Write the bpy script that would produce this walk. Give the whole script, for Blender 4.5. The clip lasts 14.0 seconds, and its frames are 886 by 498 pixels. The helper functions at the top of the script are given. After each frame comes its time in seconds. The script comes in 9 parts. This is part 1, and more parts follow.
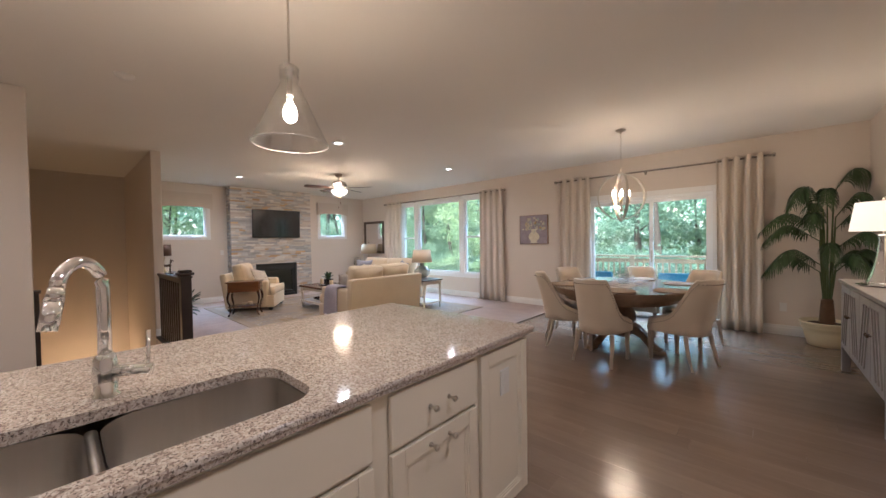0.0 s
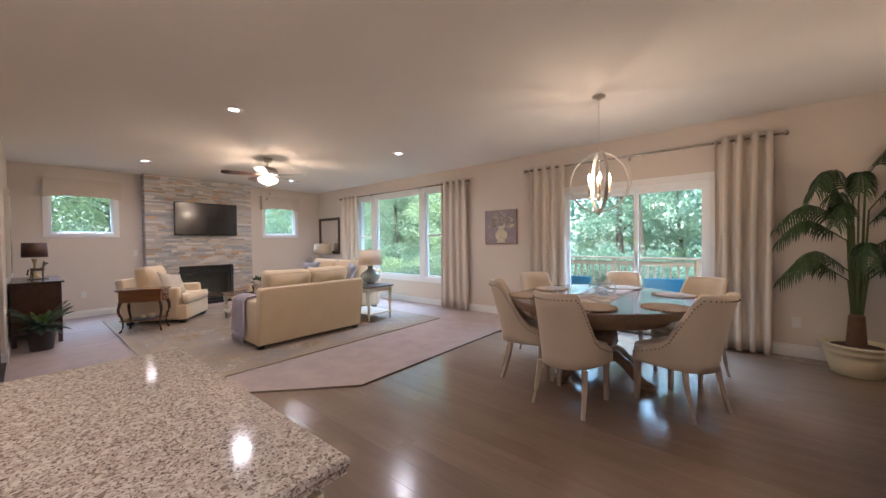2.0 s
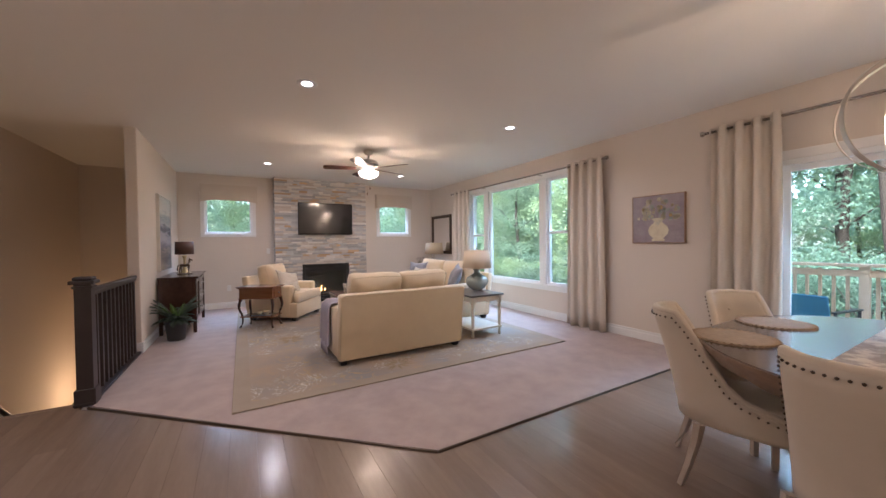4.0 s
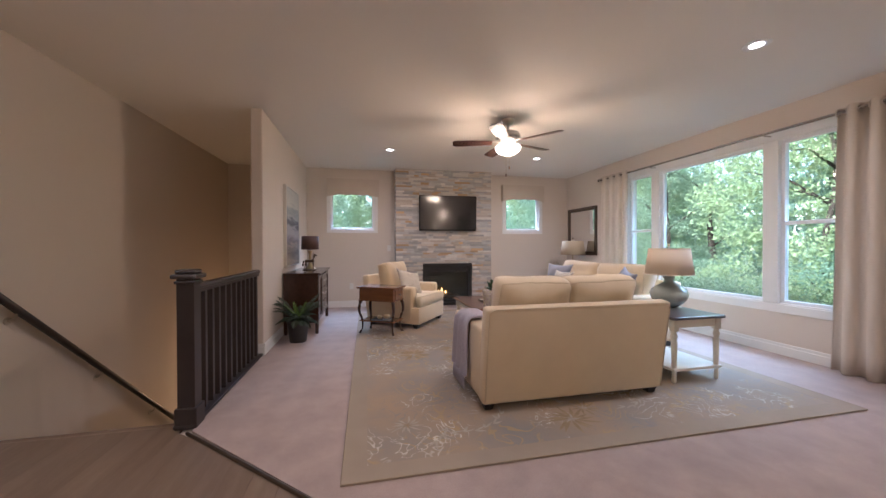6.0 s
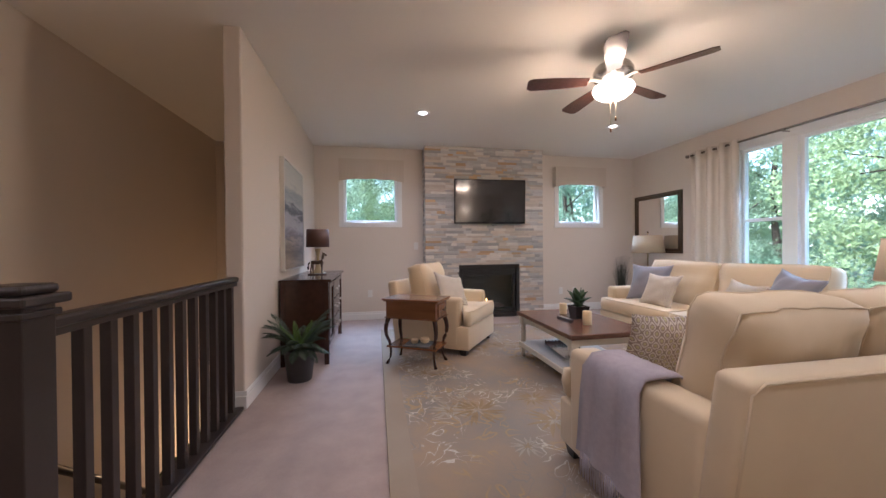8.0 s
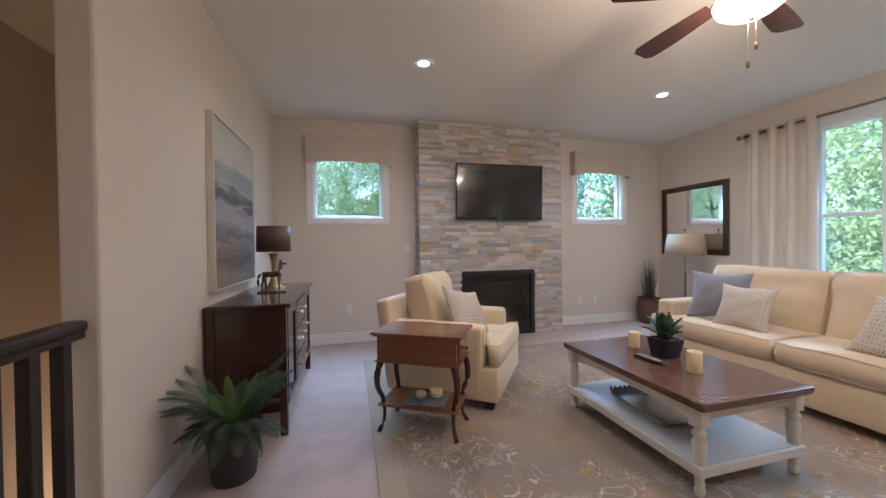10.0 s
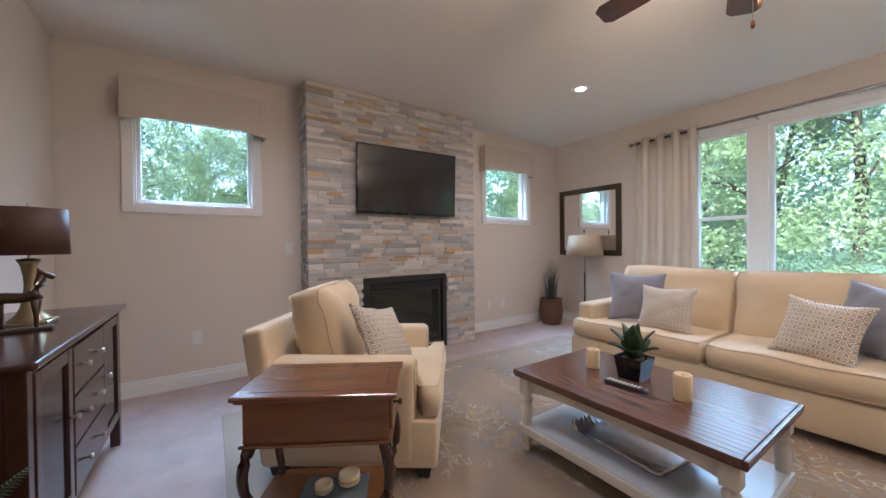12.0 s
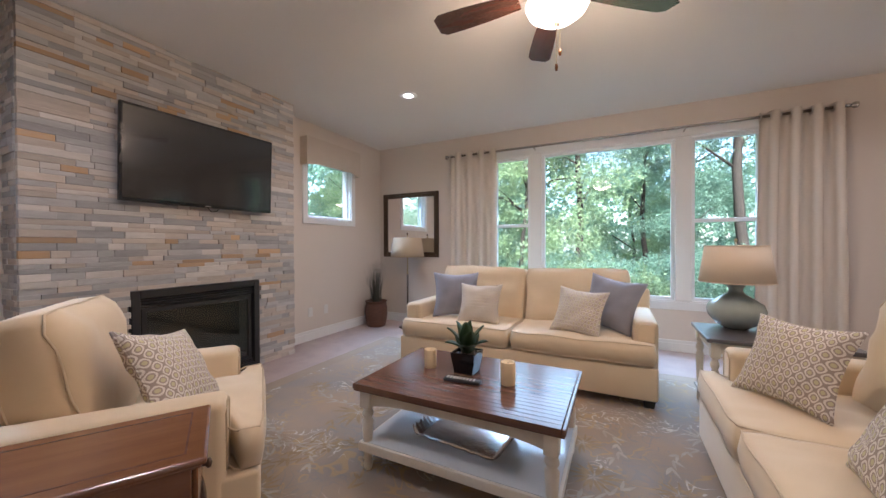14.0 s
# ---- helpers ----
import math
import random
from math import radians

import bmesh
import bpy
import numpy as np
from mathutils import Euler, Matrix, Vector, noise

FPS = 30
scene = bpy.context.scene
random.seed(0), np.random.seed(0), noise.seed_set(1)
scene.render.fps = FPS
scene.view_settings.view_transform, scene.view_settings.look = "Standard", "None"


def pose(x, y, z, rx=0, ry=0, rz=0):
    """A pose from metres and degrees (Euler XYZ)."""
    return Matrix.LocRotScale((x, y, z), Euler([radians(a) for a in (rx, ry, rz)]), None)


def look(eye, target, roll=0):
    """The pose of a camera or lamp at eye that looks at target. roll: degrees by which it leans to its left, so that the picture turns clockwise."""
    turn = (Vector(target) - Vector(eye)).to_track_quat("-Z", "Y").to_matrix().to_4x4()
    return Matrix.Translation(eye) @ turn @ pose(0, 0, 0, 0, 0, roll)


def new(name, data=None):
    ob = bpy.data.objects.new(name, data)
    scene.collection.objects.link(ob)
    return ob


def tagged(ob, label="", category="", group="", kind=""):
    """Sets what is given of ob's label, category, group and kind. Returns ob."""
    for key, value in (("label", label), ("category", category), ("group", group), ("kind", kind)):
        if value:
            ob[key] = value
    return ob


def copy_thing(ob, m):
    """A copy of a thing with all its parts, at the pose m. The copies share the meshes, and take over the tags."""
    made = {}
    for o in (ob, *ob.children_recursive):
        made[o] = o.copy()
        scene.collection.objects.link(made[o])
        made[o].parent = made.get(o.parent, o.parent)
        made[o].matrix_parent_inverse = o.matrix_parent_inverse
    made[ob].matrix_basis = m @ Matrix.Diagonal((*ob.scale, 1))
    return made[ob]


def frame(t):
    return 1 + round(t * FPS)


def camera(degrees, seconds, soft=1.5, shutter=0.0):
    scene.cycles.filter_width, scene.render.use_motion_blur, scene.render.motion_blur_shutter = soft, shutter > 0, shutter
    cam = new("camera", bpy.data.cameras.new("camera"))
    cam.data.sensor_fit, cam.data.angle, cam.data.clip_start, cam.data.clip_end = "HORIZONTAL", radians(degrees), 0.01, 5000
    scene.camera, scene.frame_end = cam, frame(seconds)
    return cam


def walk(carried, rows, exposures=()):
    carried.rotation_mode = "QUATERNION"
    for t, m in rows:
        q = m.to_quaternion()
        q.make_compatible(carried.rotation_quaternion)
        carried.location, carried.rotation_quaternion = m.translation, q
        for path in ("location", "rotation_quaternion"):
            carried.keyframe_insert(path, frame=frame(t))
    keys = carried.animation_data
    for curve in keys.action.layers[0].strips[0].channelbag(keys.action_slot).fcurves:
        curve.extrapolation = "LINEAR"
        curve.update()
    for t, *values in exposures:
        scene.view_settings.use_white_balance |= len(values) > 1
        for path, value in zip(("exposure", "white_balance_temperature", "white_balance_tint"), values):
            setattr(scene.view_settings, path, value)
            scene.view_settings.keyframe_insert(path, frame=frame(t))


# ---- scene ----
cam = camera(103.7, 14.0)
METRES, EYE, TILT, LEAN, TURN = 8.0, 1.5, 0.0, 0.0, 39.9
PATH = [
    (0, (-0.564, 0.542, 1.343), (-1.905, 2.026, 1.302), -0.9),
    (0.5, (-0.616, 0.869, 1.351), (-1.932, 2.375, 1.31), -0.8),
    (1, (-0.693, 1.185, 1.33), (-1.983, 2.712, 1.286), -0.7),
    (1.5, (-0.789, 1.456, 1.309), (-2.067, 2.993, 1.268), -0.6),
    (2, (-0.844, 1.752, 1.315), (-2.123, 3.288, 1.274), -0.7),
    (2.5, (-0.945, 2.033, 1.298), (-2.263, 3.537, 1.257), -0.5),
    (3, (-1.122, 2.263, 1.317), (-2.548, 3.665, 1.275), -0.6),
    (3.5, (-1.337, 2.492, 1.32), (-2.922, 3.711, 1.279), -0.7),
    (4, (-1.584, 2.67, 1.303), (-3.316, 3.669, 1.267), -0.7),
    (4.2, (-1.698, 2.707, 1.288), (-3.476, 3.623, 1.252), -0.8),
    (6.3, (-3.096, 2.71, 1.211), (-5.057, 3.105, 1.194), -0.4),
    (6.5, (-3.239, 2.711, 1.212), (-5.203, 3.092, 1.194), -0.6),
    (7, (-3.6, 2.662, 1.194), (-5.565, 3.035, 1.175), -0.5),
    (7.5, (-3.985, 2.567, 1.167), (-5.949, 2.943, 1.151), -0.3),
    (8, (-4.367, 2.527, 1.155), (-6.331, 2.902, 1.142), -0.5),
    (8.2, (-4.522, 2.518, 1.16), (-6.485, 2.897, 1.151), -0.4),
    (10.3, (-5.722, 2.433, 1.213), (-7.638, 3.006, 1.188), -0.7),
    (10.5, (-5.833, 2.405, 1.22), (-7.732, 3.031, 1.196), -0.6),
    (11, (-6.052, 2.393, 1.22), (-7.891, 3.177, 1.198), -0.6),
    (11.5, (-6.227, 2.458, 1.208), (-7.99, 3.402, 1.187), -0.6),
    (12, (-6.363, 2.526, 1.186), (-8.026, 3.637, 1.166), -0.6),
    (12.5, (-6.484, 2.552, 1.163), (-8.008, 3.847, 1.15), -0.4),
    (13, (-6.561, 2.563, 1.179), (-7.891, 4.057, 1.164), -0.3),
    (13.5, (-6.587, 2.564, 1.181), (-7.703, 4.224, 1.167), -0.3),
    (14, (-6.57, 2.562, 1.184), (-7.465, 4.35, 1.168), -0.2),
]
walk(cam, [(t, look(eye, target, roll)) for t, eye, target, roll in PATH], [(0, 3.21, 5450, 15), (3, 3.15, 5500, 20), (7, 3.06, 5450, 21), (10.5, 3.02, 5250, 16), (14, 2.95, 5450, 19)])

# ---- light ----
CEIL = 2.74
scene.view_settings.exposure = 3.15
world = bpy.data.worlds.new("sky")
scene.world = world
world.use_nodes = True
_wn = world.node_tree.nodes
_sky = _wn.new("ShaderNodeTexSky")
_sky.sky_type = "NISHITA"
_sky.sun_disc = False
_sky.sun_elevation = radians(33)
_sky.sun_rotation = radians(165)
_sky.altitude, _sky.air_density, _sky.dust_density = 200, 1.2, 2.5
world.node_tree.links.new(_sky.outputs[0], _wn["Background"].inputs[0])
_wn["Background"].inputs[1].default_value = 0.15

_sun = bpy.data.lights.new("sun", "SUN")
_sun.energy, _sun.angle, _sun.color = 3.2, radians(20), (1.0, 0.96, 0.90)
_so = new("sun", _sun)
_so.matrix_world = look((3, -20, 20), (-5, 10, 0))

LAMP = 0.16
WARM = (1.0, 0.71, 0.43)
SOFTWARM = (1.0, 0.90, 0.80)


def point_light(name, loc, watts, color=WARM, radius=0.04):
    d = bpy.data.lights.new(name, "POINT")
    d.energy, d.color, d.shadow_soft_size = LAMP * watts, color, radius
    ob = new(name, d)
    ob.location = loc
    return ob


def down_light(name, loc, watts, color=SOFTWARM, spread=150, size=0.12):
    d = bpy.data.lights.new(name, "AREA")
    d.shape, d.size, d.energy, d.color, d.spread = "DISK", size, LAMP * watts, color, radians(spread)
    ob = new(name, d)
    ob.location = loc
    return ob


CANS = [(-4.90, 3.20), (-4.97, 5.62), (-8.46, 3.08), (-8.50, 5.63)]
KITCHEN_CANS = [(-3.6, 0.2), (-2.9, -1.6), (-0.3, 1.6), (-0.3, -0.9)]
for _x, _y in CANS:
    down_light("can_lamp", (_x, _y, CEIL - 0.012), 9)
for _x, _y in KITCHEN_CANS:
    down_light("can_lamp", (_x, _y, CEIL - 0.012), 8)
FAN = (-6.84, 4.39)
ORB = (-1.87, 5.43, 1.89)
PEND = (-2.28, 1.33)
for _k in range(3):
    _a = radians(30 + 120 * _k)
    point_light("fan_lamp", (FAN[0] + 0.07 * math.cos(_a), FAN[1] + 0.07 * math.sin(_a), 2.36), 15, WARM, 0.09)
for _k in range(4):
    _a = radians(20 + 90 * _k)
    point_light("candle_lamp", (ORB[0] + 0.09 * math.cos(_a), ORB[1] + 0.09 * math.sin(_a), 1.95), 4, WARM, 0.012)
point_light("pendant_lamp", (PEND[0], PEND[1], 1.99), 9, WARM, 0.03)
point_light("pendant_lamp", (PEND[0], PEND[1] - 1.25, 1.99), 9, WARM, 0.03)
point_light("sideboard_lamp", (0.27, 5.48, 1.52), 6, WARM, 0.05)
point_light("stair_lamp", (-9.2, 0.80, -1.0), 16, (1.0, 0.62, 0.30), 0.15)


def window_light(name, x, y, z, w, h, into, watts):
    """Lamp added in one opening to stand in for sky light, aimed steeply downwards."""
    d = bpy.data.lights.new(name, "AREA")
    d.shape, d.size, d.size_y, d.energy, d.color, d.spread = "RECTANGLE", w, h, watts, (0.56, 0.80, 1.0), radians(80)
    ob = new(name, d)
    ob.matrix_world = look((x, y, z), (x + into[0], y + into[1], z - 1.35))
    return ob


window_light("window_light", -6.67, 7.26, 1.70, 2.75, 0.9, (0, -1), 5.5)
window_light("window_light", -1.98, 7.26, 1.30, 1.75, 0.9, (0, -1), 5)
window_light("window_light", -10.11, 2.45, 1.95, 0.75, 0.3, (1, 0), 1.5)
window_light("window_light", -10.11, 6.08, 1.95, 0.75, 0.3, (1, 0), 1.5)

# ---- materials ----
def _node(nt, kind, **vals):
    n = nt.nodes.new(kind)
    for k, v in vals.items():
        n.inputs[k].default_value = v
    return n


def mat(name, col, col2=None, rough=0.5, metal=0.0, scale=4.0, fine=60.0, bump=0.0, stretch=(1, 1, 1), vary=0.0,
        coat=0.0, sheen=0.0, rough_var=0.0, space="Object", fine_mix=0.25, coarse=0.5, island=0.0):
    """A surface with grain at two scales. vary: change from object to object; island: from piece to piece of one mesh."""
    m = bpy.data.materials.new(name)
    m.use_nodes = True
    nt = m.node_tree
    L = nt.links
    b = nt.nodes["Principled BSDF"]
    b.inputs["Roughness"].default_value = rough
    b.inputs["Metallic"].default_value = metal
    b.inputs["Coat Weight"].default_value = coat
    b.inputs["Coat Roughness"].default_value = 0.15
    b.inputs["Sheen Weight"].default_value = sheen
    col2 = col2 or tuple(c * 0.86 for c in col)
    tc = nt.nodes.new("ShaderNodeTexCoord")
    mp = nt.nodes.new("ShaderNodeMapping")
    mp.inputs["Scale"].default_value = stretch
    L.new(tc.outputs[space], mp.inputs[0])
    n1 = _node(nt, "ShaderNodeTexNoise", Scale=scale, Detail=4.0, Roughness=0.55)
    n2 = _node(nt, "ShaderNodeTexNoise", Scale=fine, Detail=3.0, Roughness=0.6)
    L.new(mp.outputs[0], n1.inputs["Vector"])
    L.new(mp.outputs[0], n2.inputs["Vector"])
    mix = nt.nodes.new("ShaderNodeMix")
    mix.data_type = "FLOAT"
    mix.inputs["Factor"].default_value = fine_mix
    L.new(n1.outputs["Fac"], mix.inputs["A"])
    L.new(n2.outputs["Fac"], mix.inputs["B"])
    ramp = nt.nodes.new("ShaderNodeValToRGB")
    ramp.color_ramp.elements[0].position = 0.5 - coarse * 0.5
    ramp.color_ramp.elements[1].position = 0.5 + coarse * 0.5
    ramp.color_ramp.elements[0].color = (*col2, 1)
    ramp.color_ramp.elements[1].color = (*col, 1)
    L.new(mix.outputs["Result"], ramp.inputs[0])
    out = ramp.outputs[0]
    if vary or island:
        hsv = nt.nodes.new("ShaderNodeHueSaturation")
        if vary:
            src = nt.nodes.new("ShaderNodeObjectInfo").outputs["Random"]
        else:
            src = nt.nodes.new("ShaderNodeNewGeometry").outputs["Random Per Island"]
        mr = nt.nodes.new("ShaderNodeMapRange")
        v = vary or island
        mr.inputs["To Min"].default_value, mr.inputs["To Max"].default_value = 1 - v, 1 + v
        L.new(src, mr.inputs["Value"])
        L.new(mr.outputs[0], hsv.inputs["Value"])
        L.new(out, hsv.inputs["Color"])
        out = hsv.outputs[0]
    L.new(out, b.inputs["Base Color"])
    if rough_var:
        mr2 = nt.nodes.new("ShaderNodeMapRange")
        mr2.inputs["To Min"].default_value, mr2.inputs["To Max"].default_value = rough - rough_var, rough + rough_var
        L.new(n1.outputs["Fac"], mr2.inputs["Value"])
        L.new(mr2.outputs[0], b.inputs["Roughness"])
    if bump:
        bp = nt.nodes.new("ShaderNodeBump")
        bp.inputs["Strength"].default_value = min(1.0, bump)
        bp.inputs["Distance"].default_value = 0.004
        L.new(mix.outputs["Result"], bp.inputs["Height"])
        L.new(bp.outputs[0], b.inputs["Normal"])
    return m


def glow(name, col, strength):
    m = bpy.data.materials.new(name)
    m.use_nodes = True
    b = m.node_tree.nodes["Principled BSDF"]
    b.inputs["Base Color"].default_value = (0.8, 0.8, 0.8, 1)
    b.inputs["Emission Color"].default_value = (*col, 1)
    b.inputs["Emission Strength"].default_value = strength
    return m


def glass(name, tint=(1, 1, 1), gloss=1.45, rough=0.0):
    m = bpy.data.materials.new(name)
    m.use_nodes = True
    nt = m.node_tree
    nt.nodes.clear()
    o = nt.nodes.new("ShaderNodeOutputMaterial")
    tr = nt.nodes.new("ShaderNodeBsdfTransparent")
    tr.inputs[0].default_value = (*tint, 1)
    gl = nt.nodes.new("ShaderNodeBsdfGlossy")
    gl.inputs["Roughness"].default_value = rough
    lw = nt.nodes.new("ShaderNodeLayerWeight")
    lw.inputs[0].default_value = 0.5
    pw = nt.nodes.new("ShaderNodeMath")
    pw.operation = "POWER"
    pw.inputs[1].default_value = 4.0
    nt.links.new(lw.outputs["Facing"], pw.inputs[0])
    fr = nt.nodes.new("ShaderNodeMath")
    fr.operation = "MULTIPLY_ADD"
    fr.inputs[1].default_value, fr.inputs[2].default_value = 0.55, (gloss - 1) ** 2 / (gloss + 1) ** 2
    nt.links.new(pw.outputs[0], fr.inputs[0])
    mx = nt.nodes.new("ShaderNodeMixShader")
    nt.links.new(fr.outputs[0], mx.inputs[0])
    nt.links.new(tr.outputs[0], mx.inputs[1])
    nt.links.new(gl.outputs[0], mx.inputs[2])
    nt.links.new(mx.outputs[0], o.inputs[0])
    return m


M = {}
M["wall"] = mat("wall_paint", (0.665, 0.59, 0.515), (0.635, 0.56, 0.485), rough=0.75, scale=1.2, fine=180, bump=0.06, coarse=0.8)
M["ceiling"] = mat("ceiling_paint", (0.80, 0.76, 0.70), (0.77, 0.73, 0.67), rough=0.85, scale=0.9, fine=120, bump=0.1, coarse=0.8)
M["white"] = mat("white_trim_paint", (0.80, 0.79, 0.77), (0.76, 0.75, 0.73), rough=0.35, scale=3, fine=90, bump=0.02, coarse=0.9)
M["vinyl"] = mat("window_vinyl", (0.85, 0.86, 0.86), (0.82, 0.83, 0.83), rough=0.3, coarse=0.9)
M["carpet"] = mat("carpet_pile", (0.45, 0.345, 0.305), (0.34, 0.255, 0.225), rough=0.95, scale=5.0, fine=200, bump=1.0, sheen=0.25, fine_mix=0.4, coarse=0.3)
M["darkwood"] = mat("espresso_paint", (0.045, 0.034, 0.03), (0.028, 0.02, 0.018), rough=0.35, scale=6, fine=80, bump=0.04)
M["pane"] = glass("window_pane", (0.93, 0.97, 0.96), 1.5)
M["pane"].use_fake_user = True


# ---- building blocks ----
def new_bm():
    return bmesh.new()


def part(name, bm, material, parent=None, label="", smooth=False, at=None):
    me = bpy.data.meshes.new(name)
    bm.normal_update()
    bm.to_mesh(me)
    bm.free()
    mats = material if isinstance(material, (list, tuple)) else [material]
    for q in mats:
        me.materials.append(q)
    if smooth:
        me.polygons.foreach_set("use_smooth", [True] * len(me.polygons))
    ob = new(name, me)
    if parent is not None:
        ob.parent = parent
    if at is not None:
        ob.matrix_basis = at
    return tagged(ob, label)


def thing(name, m=None, label="", category="", group=""):
    ob = new(name)
    ob.empty_display_size = 0.1
    if m is not None:
        ob.matrix_basis = m
    return tagged(ob, label, category, group)


def single(name, bm, material, label, category="", group="", m=None, smooth=False, kind=""):
    ob = part(name, bm, material, None, label, smooth, m)
    return tagged(ob, "", category, group, kind)


def box(bm, lo, hi, bev=0.0, m=None, seg=2, mat_index=0):
    c = [(a + b) / 2 for a, b in zip(lo, hi)]
    s = [abs(b - a) for a, b in zip(lo, hi)]
    r = bmesh.ops.create_cube(bm, size=1.0, matrix=(m or Matrix()) @ Matrix.Translation(c) @ Matrix.Diagonal((*s, 1)))
    vs = r["verts"]
    if mat_index:
        for f in {f for v in vs for f in v.link_faces}:
            f.material_index = mat_index
    if bev > 0:
        es = list({e for v in vs for e in v.link_edges})
        bmesh.ops.bevel(bm, geom=es, offset=min(bev, min(s) * 0.45), segments=seg, profile=0.5, affect="EDGES")


def cyl(bm, p0, p1, r0, r1=None, n=16, caps=True):
    p0, p1 = Vector(p0), Vector(p1)
    r1 = r0 if r1 is None else r1
    d = p1 - p0
    m = Matrix.Translation((p0 + p1) / 2) @ d.to_track_quat("Z", "Y").to_matrix().to_4x4()
    bmesh.ops.create_cone(bm, cap_ends=caps, segments=n, radius1=max(r0, 1e-4), radius2=max(r1, 1e-4), depth=d.length, matrix=m)


def lathe(bm, prof, n=24, m=None, sx=1.0, sy=1.0, flute=0.0, nf=0):
    m = m or Matrix()
    rings = []
    for r, z in prof:
        ring = []
        for k in range(n):
            a = 2 * math.pi * k / n
            rr = r * (1 + flute * math.cos(nf * a)) if nf else r
            ring.append(bm.verts.new(m @ Vector((rr * sx * math.cos(a), rr * sy * math.sin(a), z))))
        rings.append(ring)
    for a, b in zip(rings, rings[1:]):
        for k in range(n):
            bm.faces.new((a[k], a[(k + 1) % n], b[(k + 1) % n], b[k]))
    if prof[0][0] > 1e-4:
        bm.faces.new(rings[0][::-1])
    if prof[-1][0] > 1e-4:
        bm.faces.new(rings[-1])


def tube(bm, pts, rad, n=8, closed=False, sx=1.0):
    pts = [Vector(p) for p in pts]
    N = len(pts)
    rings = []
    up = Vector((0, 0, 1))
    for i, p in enumerate(pts):
        a = pts[(i - 1) % N] if (closed or i > 0) else p
        b = pts[(i + 1) % N] if (closed or i < N - 1) else p
        t = (b - a).normalized()
        u = up if abs(t.dot(up)) < 0.95 else Vector((1, 0, 0))
        s = t.cross(u).normalized()
        w = s.cross(t).normalized()
        r = rad(i / max(1, N - 1)) if callable(rad) else rad
        rings.append([bm.verts.new(p + (s * math.cos(2 * math.pi * k / n) * sx + w * math.sin(2 * math.pi * k / n)) * r) for k in range(n)])
    pairs = list(zip(rings, rings[1:]))
    if closed:
        pairs.append((rings[-1], rings[0]))
    for a, b in pairs:
        for k in range(n):
            bm.faces.new((a[k], a[(k + 1) % n], b[(k + 1) % n], b[k]))
    if not closed:
        bm.faces.new(rings[0][::-1])
        bm.faces.new(rings[-1])


def rim_place(u, v, hx, hy, pinch, round_):
    """Where (u, v) from -1 to 1 lies in plan on a cushion with pinched sides and rounded corners."""
    k = 1 - pinch * (1 - v * v) * abs(u)
    k2 = 1 - pinch * (1 - u * u) * abs(v)
    c = 1 - round_ * (abs(u) * abs(v)) ** 5
    return u * hx * k * c, v * hy * k2 * c


def pillow(bm, size, m=None, edge=0.2, n=10, pinch=0.06, wob=0.0, seed=0, power=2.2, round_=0.05):
    """A stuffed form: size x, y, thickness z; edge: how thick it still is at its rim."""
    m = m or Matrix()
    r = bmesh.ops.create_grid(bm, x_segments=n, y_segments=n, size=1.0)
    top = r["verts"]
    hx, hy, hz = size[0] / 2, size[1] / 2, size[2] / 2
    rim = {}

    def place(u, v, side):
        e = (1 - abs(u) ** power) * (1 - abs(v) ** power)
        t = edge + (1 - edge) * max(0, e) ** 0.6
        x, y = rim_place(u, v, hx, hy, pinch, round_)
        w = wob * noise.noise(Vector((u * 2.1 + seed, v * 2.1, side * 3.0 + seed)))
        w += wob * 0.35 * noise.noise(Vector((u * 5.3 + seed, v * 4.1, side * 7.0)))
        return m @ Vector((x, y, side * hz * t + w))
    lower = {}
    for v in top:
        u, w = v.co.x, v.co.y
        lower[v] = bm.verts.new(place(u, w, -1))
        v.co = place(u, w, 1)
    faces = [f for f in {f for v in top for f in v.link_faces}]
    for f in faces:
        bm.faces.new([lower[v] for v in reversed(f.verts)])
    bedges = [e for e in {e for v in top for e in v.link_edges} if len(e.link_faces) == 1 and all(x in lower for x in e.verts)]
    for e in bedges:
        l = e.link_loops[0]
        a, b = l.vert, l.link_loop_next.vert
        for q in (a, b):
            if q not in rim:
                c = (q.co + lower[q].co) / 2
                out = c - m @ Vector((0, 0, 0))
                out -= (m.to_3x3() @ Vector((0, 0, 1))) * out.dot(m.to_3x3() @ Vector((0, 0, 1)))
                rim[q] = bm.verts.new(c + out.normalized() * 0.09 * (q.co - lower[q].co).length)
        bm.faces.new((b, a, rim[a], rim[b]))
        bm.faces.new((rim[b], rim[a], lower[a], lower[b]))


def slab(name, lo, hi, material, label="", kind="structure", bev=0.0, parent=None):
    bm = new_bm()
    box(bm, lo, hi, bev)
    return tagged(part(name, bm, material, parent, label), kind=kind) if parent is None else part(name, bm, material, parent, label)


